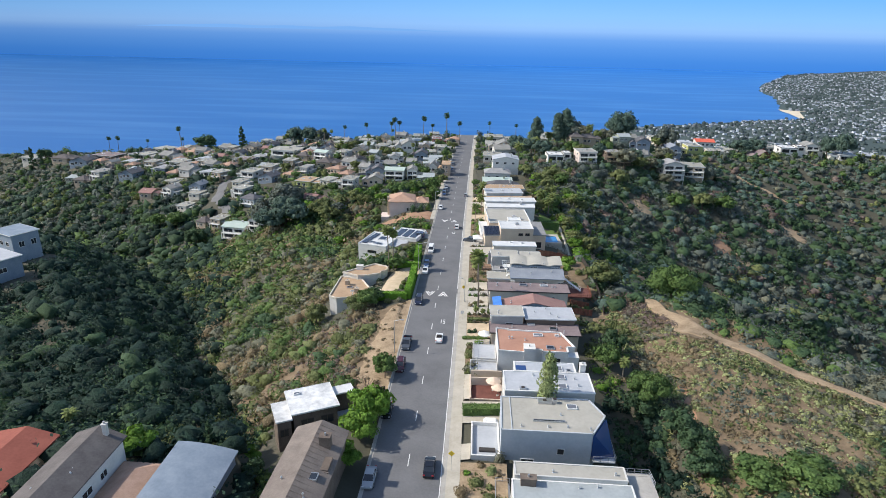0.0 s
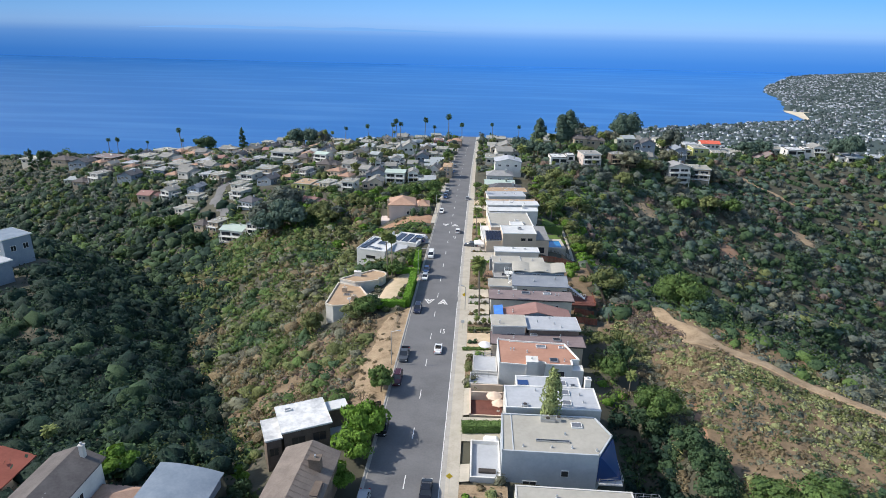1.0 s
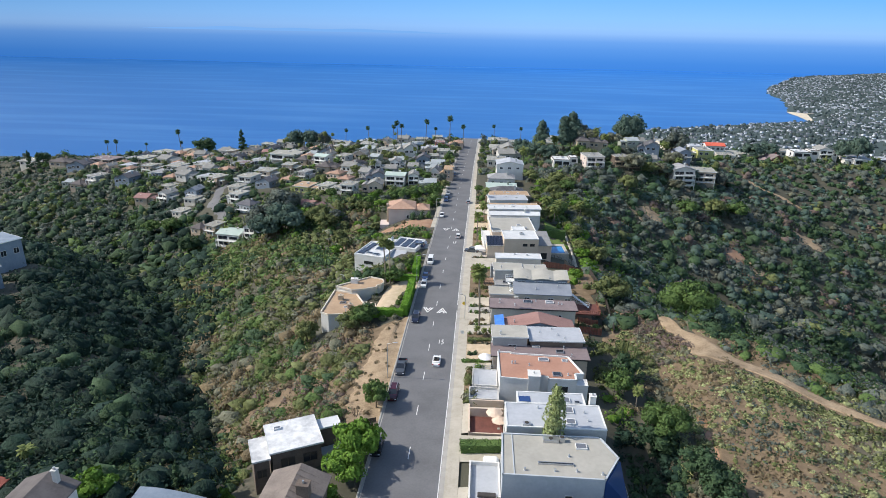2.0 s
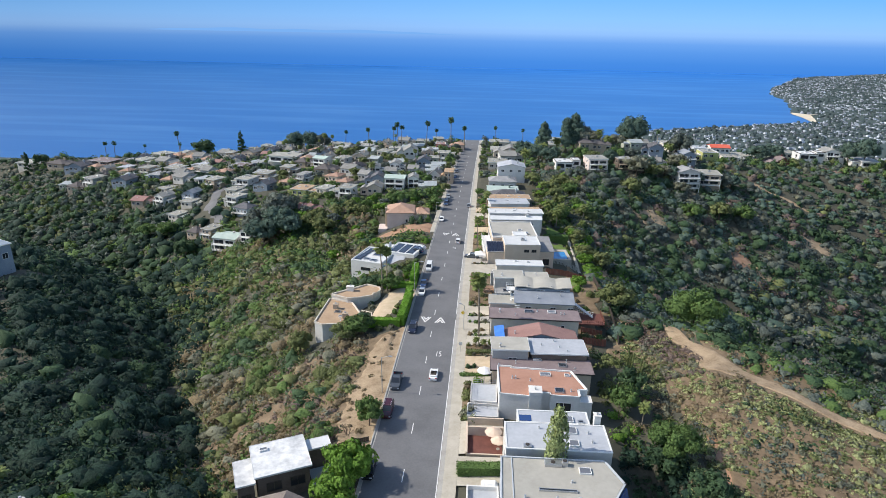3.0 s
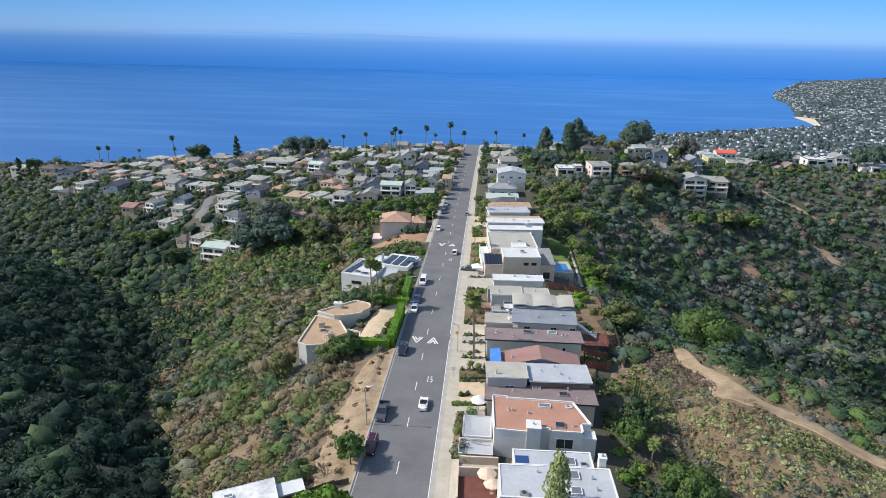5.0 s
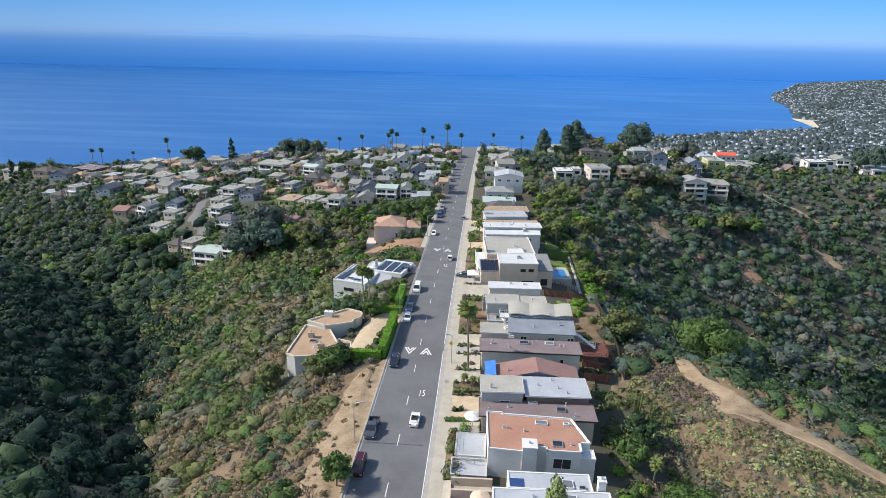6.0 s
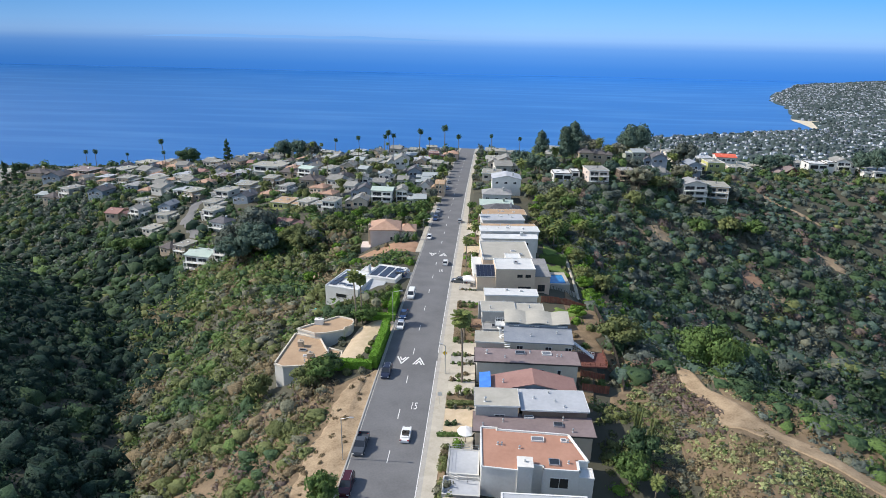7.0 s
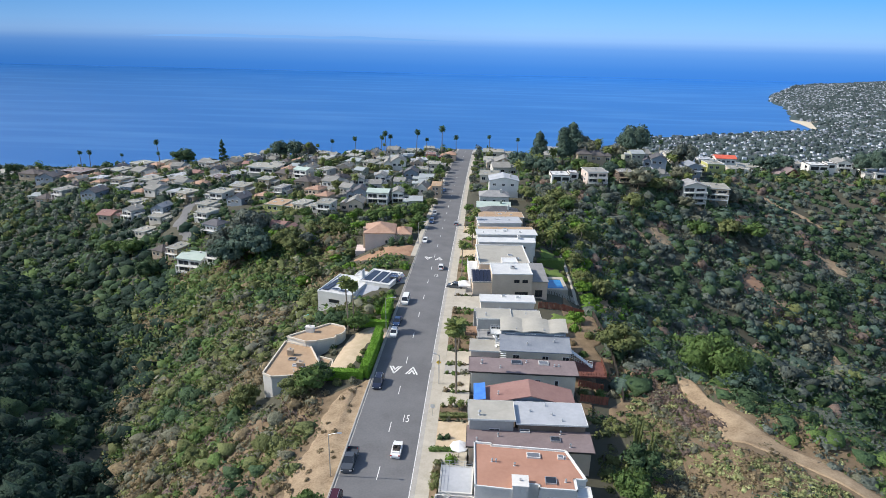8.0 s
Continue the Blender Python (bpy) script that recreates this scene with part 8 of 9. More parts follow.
                tube(bm, (sx * (p0[1] + 0.01), p0[0], hood - 0.02), (sx * (p1[1] + 0.01), p1[0], tall - 0.05), 0.05, 0.045, 5)
                part("pillar", bm, CAR_PAINT[paint], t)
    for s in (-1, 1):
        part("headlight", soft_box(s * W * 0.72 - 0.17, L - 0.14, 0.58, s * W * 0.72 + 0.17, L - 0.02, 0.72, 0.02), LAMP_CLEAR, t)
        part("tail_light", soft_box(s * W * 0.74 - 0.15, -L - 0.01, 0.66, s * W * 0.74 + 0.15, -L + 0.12, 0.84, 0.02), LAMP_RED, t)
        for q in (-L + 0.85, L - 0.85):
            bm = bmesh.new()
            tube(bm, (s * (W - 0.22), q, 0.33), (s * (W + 0.01), q, 0.33), 0.33, 0.33, 16)
            wheel = part("wheel", bm, RUBBER, t)
            bm = bmesh.new()
            tube(bm, (s * (W - 0.02), q, 0.33), (s * (W + 0.03), q, 0.33), 0.21, 0.18, 10)
            part("rim", bm, METAL, wheel)
    if kind == "suv":
        bm = bmesh.new()
        for s in (-1, 1):
            tube(bm, (s * W * 0.62, roof0 + 0.1, tall + 0.06), (s * W * 0.62, roof1 - 0.1, tall + 0.06), 0.025, 0.025, 5)
        part("roof_rail", bm, METAL, t)
    return t


car(-14.6, 72.6, 180, "silver", "silver saloon car parked at the kerb")
car(-14.6, 90.6, 180, "black", "black car parked in a tree's shade")
car(-14.4, 106.9, 180, "maroon", "dark maroon sport utility parked at the kerb", "suv")
car(-14.3, 116.9, 180, "grey", "dark grey pickup truck parked at the kerb", "pickup")
car(-14.1, 141.3, 180, "navy", "dark navy sport utility parked beside a hedge", "suv")
car(-14.5, 164.2, 180, "white", "white car parked at the kerb", "small")
car(-14.7, 170.8, 180, "blue", "dark blue car parked in tree shade")
car(-14.5, 184.6, 180, "white", "white van parked at the kerb", "van")
car(-20.4, 200.2, 80, "blue", "blue car parked on a drive", "suv")
car(-19.8, 204.0, 80, "white", "white car parked on a drive")
car(-15.2, 242.5, 180, "white", "white car parked at the kerb", "small")
car(-15.4, 270.5, 180, "blue", "dark blue car parked at the kerb", "suv")
car(-15.5, 276.5, 180, "navy", "dark car parked at the kerb")
car(-15.4, 285.0, 180, "silver", "silver car parked at the kerb")
car(-7.2, 213.6, 0, "white", "white compact car on the street", "small")
car(-7.3, 120.4, 0, "white", "small white convertible on the street", "open")
car(-5.7, 75.8, 0, "black", "black saloon car on the street")
car(-5.3, 268.0, 0, "silver", "pale car parked at the kerb", "small")
car(-2.0, 197.0, 80, "grey", "grey car parked on a drive", "suv")
car(-15.2, 335.0, 180, "blue", "dark car parked at the kerb")
car(-15.2, 352.0, 180, "grey", "grey car parked at the kerb")

# ---- drives and front gardens east of the street ----
def yard(y0, y1, material, label, x1=4.0):
    ys = spaced(y0, (y1, 1.6))
    xs = np.linspace(0, 1, 6)
    v, f = [], []
    for y in ys:
        a = float(road_mid(y)) + 8.42
        for s in xs:
            v.append((a + (x1 - a) * s, y, float(road_z(y)) + 0.17 + 0.25 * s))
    n = len(xs)
    for j in range(len(ys) - 1):
        for i in range(n - 1):
            q = j * n + i
            f.append((q, q + 1, q + n + 1, q + n))
    return structure("drive", raw_mesh("drive", v, f, material), label, "drive")


yard(60, 77.8, DIRT, "dry planted front garden", 6.4)
yard(78.4, 82.5, PALE_CONCRETE, "pale concrete drive", 0.6)
yard(88.5, 95.5, PALE_CONCRETE, "pale concrete forecourt", 6.0)
yard(96.0, 105.2, PALE_CONCRETE, "pale concrete forecourt", 0.2)
yard(105.4, 116.4, DRY_GRASS, "planted front garden", 0.0)
yard(116.6, 121.0, PALE_CONCRETE, "pale concrete drive", 4.2)
yard(121.9, 129.6, TAN_PAVING, "tan paved drive", 4.3)
yard(130.0, 134.4, DRY_GRASS, "planted front garden", 4.8)
yard(134.6, 139.6, PALE_CONCRETE, "pale concrete drive", 4.0)
yard(140.0, 146.6, PALE_CONCRETE, "pale concrete drive", 3.9)
yard(147.0, 150.4, CONCRETE, "pale paved drive", 4.0)
yard(151.0, 157.0, PALE_CONCRETE, "pale concrete drive", 4.4)
yard(157.4, 172.0, DRY_GRASS, "dry planted front garden", 4.6)
yard(172.4, 181.0, DRY_GRASS, "planted front garden", 5.2)
yard(181.4, 190.4, PALE_CONCRETE, "pale concrete drive", 6.0)
yard(191.0, 199.0, CONCRETE, "concrete drive", 3.0)
yard(200, 224, DRY_GRASS, "planted front garden", 2.4)
yard(226, 234, TAN_PAVING, "tan paved drive", 3.4)
yard(235, 247, DRY_GRASS, "planted front garden", 3.6)
yard(248, 256, PALE_CONCRETE, "pale concrete drive", 3.8)
yard(257, 266, TAN_PAVING, "tan paved drive", 3.8)
yard(268, 300, DRY_GRASS, "planted front garden", 3.0)
path_sheet("drive", [(-16.0, 165.4), (-19.4, 165.0), (-21.8, 162), (-22.4, 156), (-23.2, 150), (-24.0, 147)], 3.6, TAN_PAVING, "pale tan paved drive", 0.3)
path_sheet("drive", [(-15.6, 203), (-19.5, 202), (-22.0, 201)], 3.0, CONCRETE, "grey concrete drive", 0.3)
path_sheet("drive", [(-15.3, 92.5), (-19.0, 91.0), (-22.5, 89.0)], 2.6, PALE_CONCRETE, "pale concrete drive", 0.3)

# ---- garden shrubs, one by one ----
def shrub(x, y, r, h, material, seed, label, count=150, leaf=0.17, lift=0.3):
    c = np.array([[x, y, float(ground_z(x, y)) + lift]])
    me = mesh_from("shrub", *leaf_cloud(c, np.array([r]), np.array([h]), count, leaf, seed, True), LEAF[material])
    return tagged(new("shrub", me), label, "shrub")


SHRUBS = [(1.0, 104.4, 1.2, 2.4, "olive"), (0.6, 107.6, 1.3, 2.3, "sage"), (-0.4, 112.4, 1.1, 1.6, "olive"), (1.6, 118.6, 1.5, 1.9, "bright"), (-0.2, 117.6, 0.9, 1.0, "olive"), (-0.4, 124.4, 0.6, 1.0, "dark"), (0.7, 124.6, 0.6, 1.0, "dark"),
          (0.6, 141.6, 0.8, 0.7, "olive"), (2.0, 142.2, 0.8, 0.8, "dry"), (0.8, 146.6, 0.8, 0.8, "mid"), (1.6, 150.6, 0.9, 1.0, "olive"), (2.6, 147.0, 1.2, 1.2, "sage"), (0.2, 151.0, 0.7, 0.7, "olive"), (0.4, 161.0, 1.6, 1.2, "dry"), (2.0, 164.0, 1.8, 1.6, "olive"), (0.6, 167.6, 1.7, 1.3, "dry"), (2.4, 170.6, 1.4, 1.6, "mid")]
SHRUBS2 = [(0.2, 174.0, 1.5, 1.4, "olive"), (2.2, 178.4, 1.6, 2.0, "mid"), (8.4, 187.6, 1.6, 1.7, "olive"), (11.4, 187.8, 1.6, 1.8, "dry"), (14.0, 187.4, 1.5, 1.5, "olive"), (0.0, 203.0, 1.6, 1.9, "mid"), (1.2, 211.0, 2.0, 2.8, "bright"), (0.6, 217.6, 2.0, 2.6, "mid"), (1.8, 224.0, 1.6, 1.8, "olive"), (1.0, 237.0, 1.6, 2.0, "mid"), (0.6, 246.6, 1.6, 1.8, "bright"), (0.8, 275.0, 2.2, 3.0, "mid"), (1.6, 283.0, 2.2, 3.2, "round")]
for i, (x, y, r, h, mat) in enumerate(SHRUBS + SHRUBS2):
    mat = mat if mat in LEAF else "dark"
    shrub(x, y, r, h, mat, 900 + i, {"olive": "olive green leafy garden shrub", "sage": "grey-green leafy garden shrub", "bright": "bright green leafy garden shrub", "dark": "clipped dark green garden shrub", "dry": "dry straw-coloured garden shrub", "mid": "mid green leafy garden shrub"}[mat])
for i, (x, y, r, h, mat) in enumerate(((1.8, 73.0, 1.8, 1.5, "olive"), (4.0, 75.6, 1.2, 1.6, "silver"), (-0.6, 70.6, 1.4, 1.2, "dry"), (3.6, 70.0, 1.6, 1.2, "olive"), (5.2, 78.4, 1.3, 2.6, "sage"), (-20.5, 144.0, 1.0, 0.9, "olive"), (-19.4, 141.6, 1.1, 0.9, "sage"), (-22.4, 140.8, 1.3, 1.2, "olive"))):
    shrub(x, y, r, h, mat, 960 + i, {"olive": "olive green leafy garden shrub", "silver": "silvery low garden shrub", "dry": "dry straw-coloured garden shrub", "sage": "grey-green leafy garden shrub"}[mat])


for i, (x, y, r, h, tint) in enumerate(((28.5, 172.5, 2.0, 2.4, "bright"), (31.5, 169.0, 1.6, 1.9, "olive"), (29.0, 160.5, 1.3, 1.2, "mid"), (32.4, 154.0, 1.2, 1.2, "olive"), (26.5, 143.6, 1.6, 1.6, "olive"), (30.0, 144.6, 1.4, 1.3, "mid"), (33.0, 146.0, 1.2, 1.1, "sage"), (19.6, 182.4, 1.2, 1.2, "olive"), (31.0, 181.0, 1.5, 1.4, "olive"), (33.2, 190.0, 1.6, 1.6, "bright"), (25.4, 216.8, 1.3, 1.5, "mid"), (31.8, 217.4, 1.4, 1.3, "bright"), (32.4, 225.0, 1.1, 1.2, "olive"), (24.8, 243.0, 1.4, 1.6, "mid"), (32.0, 243.6, 1.4, 1.4, "bright"), (27.5, 166.0, 1.0, 0.9, "dry"))):
    shrub(x, y, r, h, tint, 1200 + i, {"olive": "olive green bush in a back garden", "mid": "mid green bush in a back garden", "dry": "dry bush in a back garden", "sage": "grey-green bush in a back garden", "bright": "bright green bush in a back garden"}[tint], 160, 0.2)
rng = np.random.default_rng(44)
BEDS = ((105.6, 116.2, -0.2), (130.2, 134.2, 4.2), (157.6, 171.8, 4.2), (172.6, 180.8, 4.8), (200.5, 223.5, 2.0), (235.5, 246.5, 3.0), (268.5, 299, 2.6), (60.5, 77.5, 5.8))
TINT = {"olive": "olive green leafy garden shrub", "mid": "mid green leafy garden shrub", "dry": "dry straw-coloured garden shrub", "sage": "grey-green leafy garden shrub", "bright": "bright green leafy garden shrub"}
for y0, y1, x1 in BEDS:
    for _ in range(int((y1 - y0) * 0.62)):
        y = float(rng.uniform(y0, y1))
        a = float(road_mid(y)) + 8.9
        x = float(rng.uniform(a, max(a + 0.4, x1)))
        tint = str(rng.choice(("olive", "mid", "dry", "sage", "bright", "olive")))
        r = float(rng.uniform(0.5, 1.25))
        shrub(x, y, r, r * float(rng.uniform(0.7, 1.2)), tint, int(rng.integers(1e6)), TINT[tint], 46, 0.26)
for i, (x, y, r, h, tint) in enumerate(((-19.0, 185.6, 1.5, 1.9, "bright"), (-20.6, 183.4, 1.7, 2.0, "mid"), (-22.8, 185.4, 1.6, 1.7, "olive"), (-24.8, 184.0, 1.7, 1.9, "mid"), (-27.2, 186.0, 1.5, 1.4, "bright"), (-19.2, 189.4, 1.4, 1.6, "mid"), (-21.2, 188.6, 1.3, 1.4, "olive"), (-21.4, 180.6, 1.8, 2.0, "mid"), (-24.6, 180.4, 1.7, 1.6, "olive"), (-28.0, 181.8, 1.8, 1.7, "mid"), (-31.6, 182.6, 1.6, 1.4, "olive"),
                                       (-21.6, 172.4, 1.5, 1.5, "mid"), (-24.4, 174.6, 1.8, 1.8, "olive"), (-27.8, 175.6, 1.7, 1.6, "mid"), (-30.8, 176.4, 1.6, 1.4, "sage"), (-20.6, 176.6, 1.6, 1.9, "bright"), (-18.4, 212.6, 1.8, 1.9, "bright"), (-20.8, 214.4, 1.9, 1.8, "olive"), (-23.6, 213.6, 1.7, 1.5, "sage"), (-19.0, 216.6, 1.5, 1.3, "dry"), (-26.5, 238.2, 2.0, 3.8, "dark"), (-23.2, 238.8, 2.1, 4.2, "dark"), (-20.4, 240.4, 1.8, 3.2, "mid"), (-30.0, 236.4, 1.2, 1.4, "dry"), (-33.2, 235.8, 1.1, 1.2, "sage"), (-20.8, 147.0, 0.9, 1.0, "olive"), (-19.9, 150.4, 0.9, 1.0, "mid"), (-19.6, 154.0, 0.9, 0.9, "olive"), (-28.0, 158.6, 1.4, 1.5, "mid"), (-27.2, 161.4, 1.3, 1.3, "olive"), (-26.8, 155.2, 1.1, 1.1, "sage"))):
    shrub(x, y, r, h, tint, 1300 + i, {"olive": "olive green bush beside a house", "mid": "mid green bush beside a house", "dry": "dry bush beside a house", "sage": "grey-green bush beside a house", "bright": "bright green bush beside a house", "dark": "tall dark green bush beside a house"}[tint], 170, 0.22)
rng = np.random.default_rng(52)
for _ in range(26):
    y = float(rng.uniform(100, 141))
    x = float(road_mid(y)) - 7.6 - float(rng.uniform(0, 6.0))
    r = float(rng.uniform(0.35, 0.9))
    shrub(x, y, r, r * 0.7, "dry", int(rng.integers(1e6)), "dry straw-coloured tuft on the bare bank", 34, 0.2, 0.1)
# planted strips between the drives
for y in (121.4, 129.8, 134.5, 139.8, 146.8, 150.7, 157.2, 181.2, 190.7, 199.4, 225.0, 234.5, 247.5, 256.5, 267.0):
    for k in range(4):
        tint = str(rng.choice(("olive", "mid", "sage", "dry")))
        shrub(float(road_mid(y)) + 9.2 + 1.15 * k + float(rng.uniform(-0.3, 0.3)), y + float(rng.uniform(-0.2, 0.2)), float(rng.uniform(0.4, 0.75)), float(rng.uniform(0.4, 0.9)), tint, int(rng.integers(1e6)), TINT[tint], 34, 0.24)


# ---- fences ----
def fence(line, tall, mat, label, gap=0.34, drop=0.0):
    """A board fence: posts, rails and single boards."""
    x0, y0 = line[0]
    t = thing("fence", x0, y0, float(ground_z(x0, y0)), 0, label, "fence")
    board = mesh_of(one_box(-0.14, -0.02, 0.0, 0.14, 0.02, tall), "board", mat)
    post = mesh_of(one_box(-0.07, -0.07, -0.8, 0.07, 0.07, tall + 0.08), "post", mat)
    zb = float(ground_z(x0, y0))
    for (ax, ay), (bx, by) in zip(line, line[1:]):
        run, a = math.hypot(bx - ax, by - ay), math.atan2(by - ay, bx - ax)
        n = max(2, round(run / gap))
        for i in range(n):
            s = (i + 0.5) / n
            x, y = ax + (bx - ax) * s, ay + (by - ay) * s
            ob = new("board", board)
            ob.parent = t
            ob.matrix_local = Matrix.Translation((x - x0, y - y0, float(ground_z(x, y)) - zb + drop)) @ Matrix.Rotation(a, 4, "Z")
        for i in range(0, n + 1, 7):
            s = i / n
            x, y = ax + (bx - ax) * s, ay + (by - ay) * s
            ob = new("post", post)
            ob.parent = t
            ob.matrix_local = Matrix.Translation((x - x0, y - y0, float(ground_z(x, y)) - zb + drop)) @ Matrix.Rotation(a, 4, "Z")
    return t


fence([(21.0, 186.8), (33.6, 189.4)], 1.9, RED_WOOD, "brown wooden board fence across a garden")
fence([(36.4, 196.0), (34.9, 184.0), (34.8, 172.6), (35.4, 160.7), (35.0, 148.8), (34.2, 143.0)], 1.9, TRIM_DARK, "dark board fence along the back gardens", 0.3)
fence([(25.5, 141.0), (31.0, 141.6)], 1.8, RED_WOOD, "red-stained wooden board fence")
fence([(26.0, 147.0), (31.2, 147.4)], 1.6, RED_WOOD, "red-stained wooden board fence")
fence([(22.8, 198.6), (28.5, 199.4), (33.0, 200.2)], 1.5, CONCRETE, "pale board fence beside a pool", 0.5)
fence([(-21.6, 95.8), (-16.2, 98.4)], 1.1, TRIM_DARK, "dark metal bar fence by the drive", 0.3)

# ---- pool and patio things ----
t = thing("swimming_pool", 27.2, 206.5, float(ground_z(27.2, 206.5)), 4, "rectangular blue swimming pool with a pale surround", "swimming pool")
bm = bmesh.new()
for a in ((-3.6, -4.4, 3.4, -3.4), (-3.6, 3.6, 3.4, 5.6), (-3.6, -3.4, -2.4, 3.6), (2.4, -3.4, 3.4, 3.6)):
    box(bm, a[0], a[1], -2.0, a[2], a[3], 1.6)
part("surround", bm, PALE_CONCRETE, t)
part("water", one_box(-2.4, -3.4, -1.0, 2.4, 3.6, 1.45), POOL_WATER, t, "deep blue pool water")


def umbrella(x, y, base, r, tall, mat, label):
    t = thing("patio_umbrella", x, y, base, 0, label, "umbrella")
    bm = bmesh.new()
    tube(bm, (0, 0, 0), (0, 0, tall), 0.035, 0.03, 8)
    part("pole", bm, TRIM_DARK, t)
    bm = bmesh.new()
    top = bm.verts.new((0, 0, tall + 0.1))
    n = 8
    mid = [bm.verts.new((r * 0.55 * math.cos(2 * math.pi * i / n), r * 0.55 * math.sin(2 * math.pi * i / n), tall - 0.18)) for i in range(n)]
    rim = [bm.verts.new((r * math.cos(2 * math.pi * i / n), r * math.sin(2 * math.pi * i / n), tall - 0.5)) for i in range(n)]
    hem = [bm.verts.new((v.co.x, v.co.y, v.co.z - 0.14)) for v in rim]
    for i in range(n):
        j = (i + 1) % n
        bm.faces.new((top, mid[i], mid[j]))
        bm.faces.new((mid[i], rim[i], rim[j], mid[j]))
        bm.faces.new((rim[i], hem[i], hem[j], rim[j]))
    part("canopy", bm, mat, t)
    bm = bmesh.new()
    tube(bm, (0, 0, 0), (0, 0, 0.08), 0.3, 0.28, 12)
    part("base", bm, CONCRETE, t)
    return t


umbrella(4.6, 99.6, -5.0, 1.5, 2.6, CLOTH_TAN, "tan patio umbrella over a maroon deck")
umbrella(5.4, 97.9, -5.0, 1.3, 2.3, CLOTH_TAN, "tan patio umbrella over a maroon deck")
umbrella(2.9, 119.4, float(ground_z(2.9, 119.4)) + 0.3, 1.5, 3.0, CLOTH_WHITE, "pale patio umbrella beside a house")
t = thing("canopy_tent", 0.8, 194.6, float(ground_z(0.8, 194.6)) + 0.2, 4, "white pop-up canopy tent on a drive", "tent")
bm = bmesh.new()
top = bm.verts.new((0, 0, 3.3))
rim = [bm.verts.new(p) for p in ((-1.7, -1.7, 2.3), (1.7, -1.7, 2.3), (1.7, 1.7, 2.3), (-1.7, 1.7, 2.3))]
hem = [bm.verts.new((v.co.x, v.co.y, 2.0)) for v in rim]
for i in range(4):
    bm.faces.new((top, rim[i], rim[(i + 1) % 4]))
    bm.faces.new((rim[i], hem[i], hem[(i + 1) % 4], rim[(i + 1) % 4]))
part("canopy", bm, CLOTH_WHITE, t)
for sx in (-1.6, 1.6):
    for sy in (-1.6, 1.6):
        bm = bmesh.new()
        tube(bm, (sx, sy, 0), (sx, sy, 2.2), 0.03, 0.03, 6)
        part("leg", bm, METAL, t)


# ---- street furniture ----
def street_lamp(x, y, tall, arm, label="grey metal street lamp beside the kerb"):
    t = thing("street_lamp", x, y, float(ground_z(x, y)) - 0.1, 0, label, "street lamp")
    bm = bmesh.new()
    tube(bm, (0, 0, 0), (0, 0, tall), 0.10, 0.065, 8)
    part("pole", bm, METAL, t)
    bm = bmesh.new()
    tube(bm, (0, 0, tall - 0.1), (arm, 0, tall + 0.3), 0.05, 0.04, 6)
    part("arm", bm, METAL, t)
    part("lamp_head", soft_box(arm - 0.1, -0.16, tall + 0.22, arm + 0.65, 0.16, tall + 0.38, 0.05), METAL, t)
    return t


street_lamp(-16.8, 166.8, 8.6, 1.8)
street_lamp(-17.2, 239.0, 8.6, 1.8)
street_lamp(-16.6, 113.6, 8.0, 1.4)
street_lamp(-17.2, 310.0, 8.6, 1.8)
street_lamp(-2.2, 142.6, 7.0, -1.2)


def sign(x, y, tall, shape, label):
    t = thing("road_sign", x, y, float(road_z(y)) + 0.15, 0, label, "road sign")
    bm = bmesh.new()
    tube(bm, (0, 0, 0), (0, 0, tall), 0.03, 0.03, 6)
    part("post", bm, METAL, t)
    bm = bmesh.new()
    m = Matrix.Translation((0, -0.05, tall - 0.4)) @ Matrix.Rotation(math.pi / 4 if shape == "diamond" else 0, 4, "Y") @ Matrix.Diagonal((0.75, 0.02, 0.75, 1))
    bmesh.ops.create_cube(bm, size=1, matrix=m)
    part("plate", bm, YELLOW if shape == "diamond" else TRIM_WHITE, t)
    return t


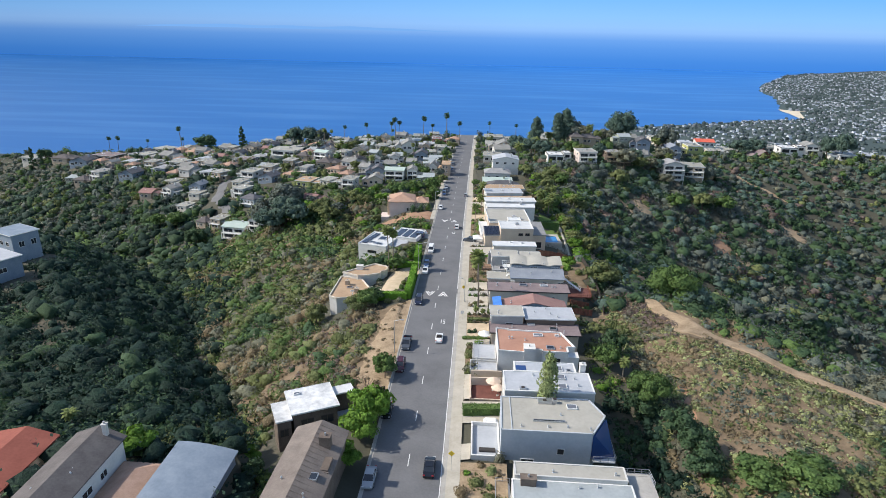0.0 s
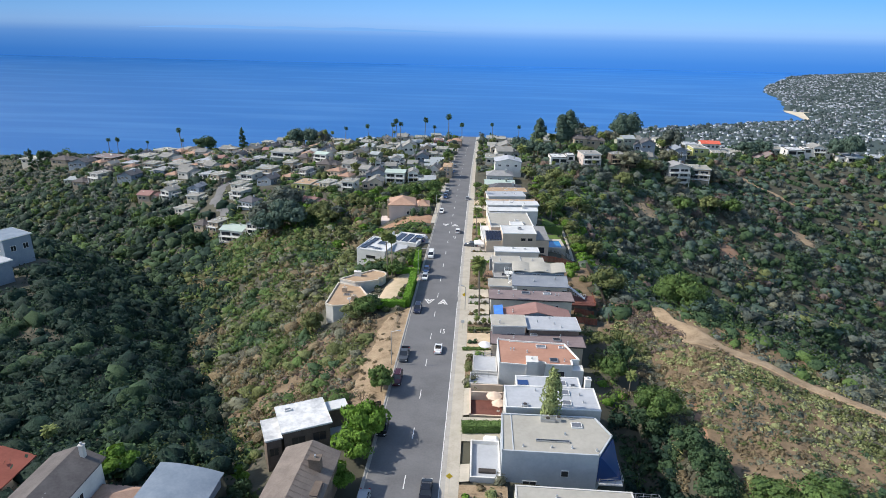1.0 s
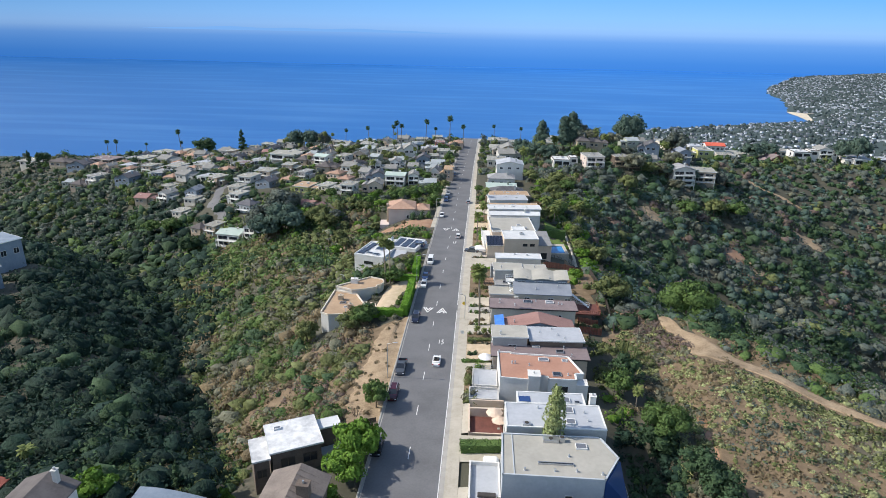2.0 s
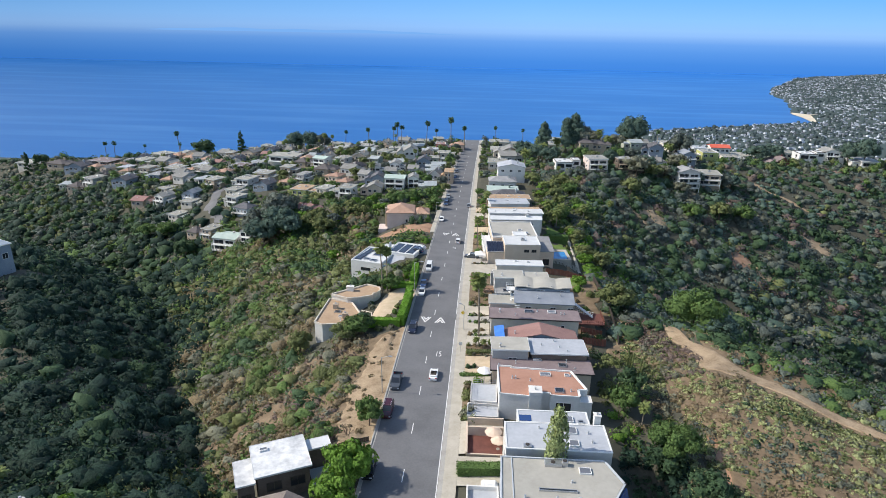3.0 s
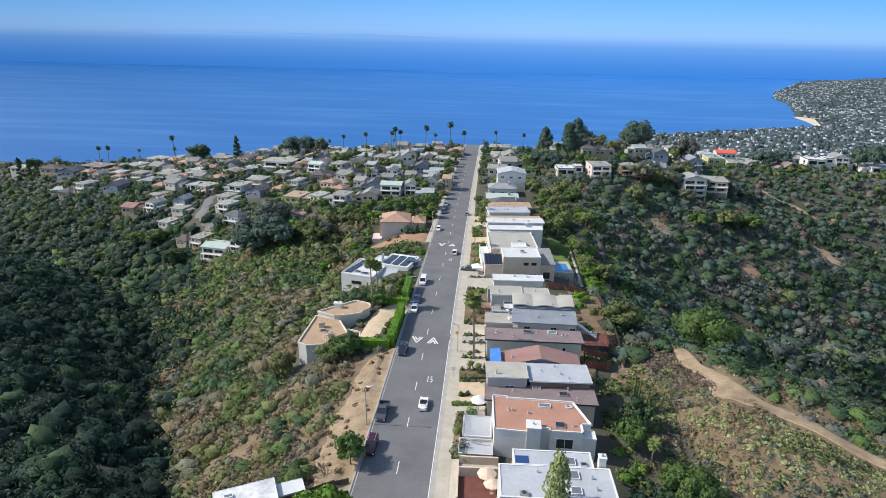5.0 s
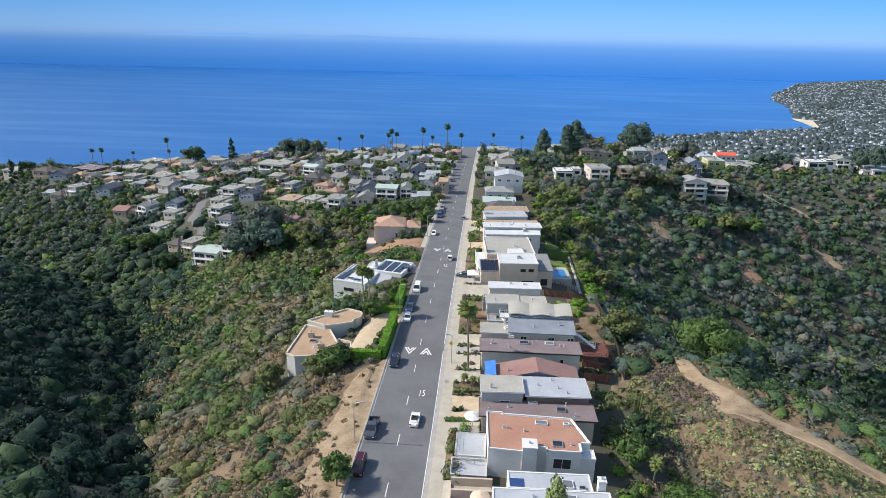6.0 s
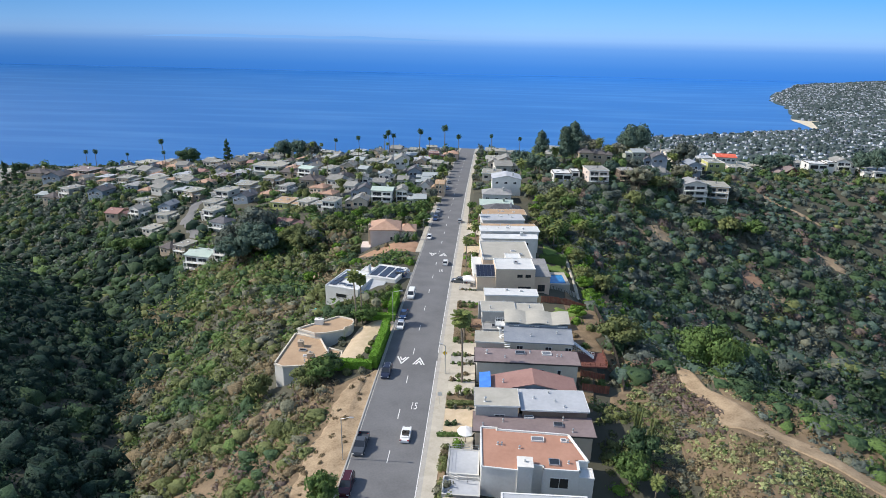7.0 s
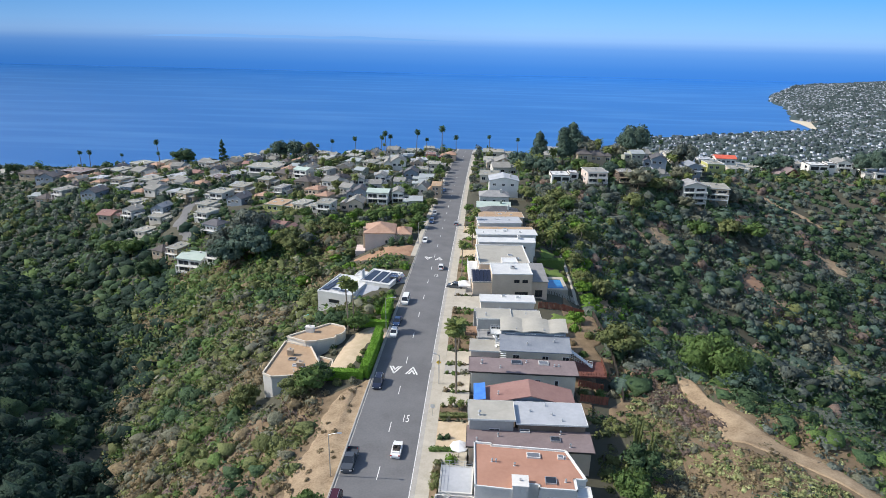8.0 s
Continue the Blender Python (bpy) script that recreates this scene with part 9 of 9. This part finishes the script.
sign(-2.3, 75.8, 3.6, "diamond", "yellow diamond road sign on a metal post")
sign(-2.4, 131.0, 2.6, "square", "small white road sign on a metal post")
sign(-2.6, 147.0, 2.8, "diamond", "yellow diamond road sign on a metal post")


# ---- cactus columns and bare shrubs on the slopes ----
def column_cactus(x, y, tall, seed):
    rng = np.random.default_rng(seed)
    bm = bmesh.new()
    for i in range(5):
        a, r = rng.uniform(0, 6.28), rng.uniform(0.1, 0.6)
        h = tall * rng.uniform(0.55, 1.0)
        tube(bm, (r * math.cos(a), r * math.sin(a), -0.3), (r * 1.5 * math.cos(a), r * 1.5 * math.sin(a), h), 0.22, 0.16, 8)
    ob = new("column_cactus", mesh_of(bm, "column_cactus", LEAF["olive"]))
    ob.matrix_world = pose(x, y, float(ground_z(x, y)))
    return tagged(ob, "tall dull green column cactus on the slope", "cactus")


for i, (x, y, h) in enumerate(((33.5, 121.0, 6.0), (34.6, 124.0, 5.0), (33.0, 127.5, 5.5))):
    column_cactus(x, y, h, 30 + i)


def bare_bush(x, y, tall, seed):
    """Leafless twigs that fork upwards."""
    rng = np.random.default_rng(seed)
    bm = bmesh.new()

    def fork(p, d, run, r, depth):
        q = p + d * run
        tube(bm, p, q, r, r * 0.6, 4)
        if depth:
            for _ in range(3):
                fork(q, (d + Vector(rng.normal(scale=0.45, size=3)) + Vector((0, 0, 0.1))).normalized(), run * 0.66, r * 0.6, depth - 1)

    for i in range(4):
        a = i * 1.57 + rng.uniform(-0.4, 0.4)
        fork(Vector((0, 0, -0.2)), Vector((0.5 * math.cos(a), 0.5 * math.sin(a), 0.9)).normalized(), tall * 0.4, 0.07, 3)
    ob = new("bare_shrub", mesh_of(bm, "bare_shrub", BARK))
    ob.matrix_world = pose(x, y, float(ground_z(x, y)))
    return tagged(ob, "leafless grey-brown shrub on the bank", "shrub")


for i, (x, y, h) in enumerate(((-25.0, 97.5, 3.6), (-22.6, 99.0, 3.0), (-28.6, 97.0, 4.0), (-20.2, 99.6, 2.6), (-27.0, 101.0, 3.2), (-31.0, 99.5, 3.4))):
    bare_bush(x, y, h, 50 + i)
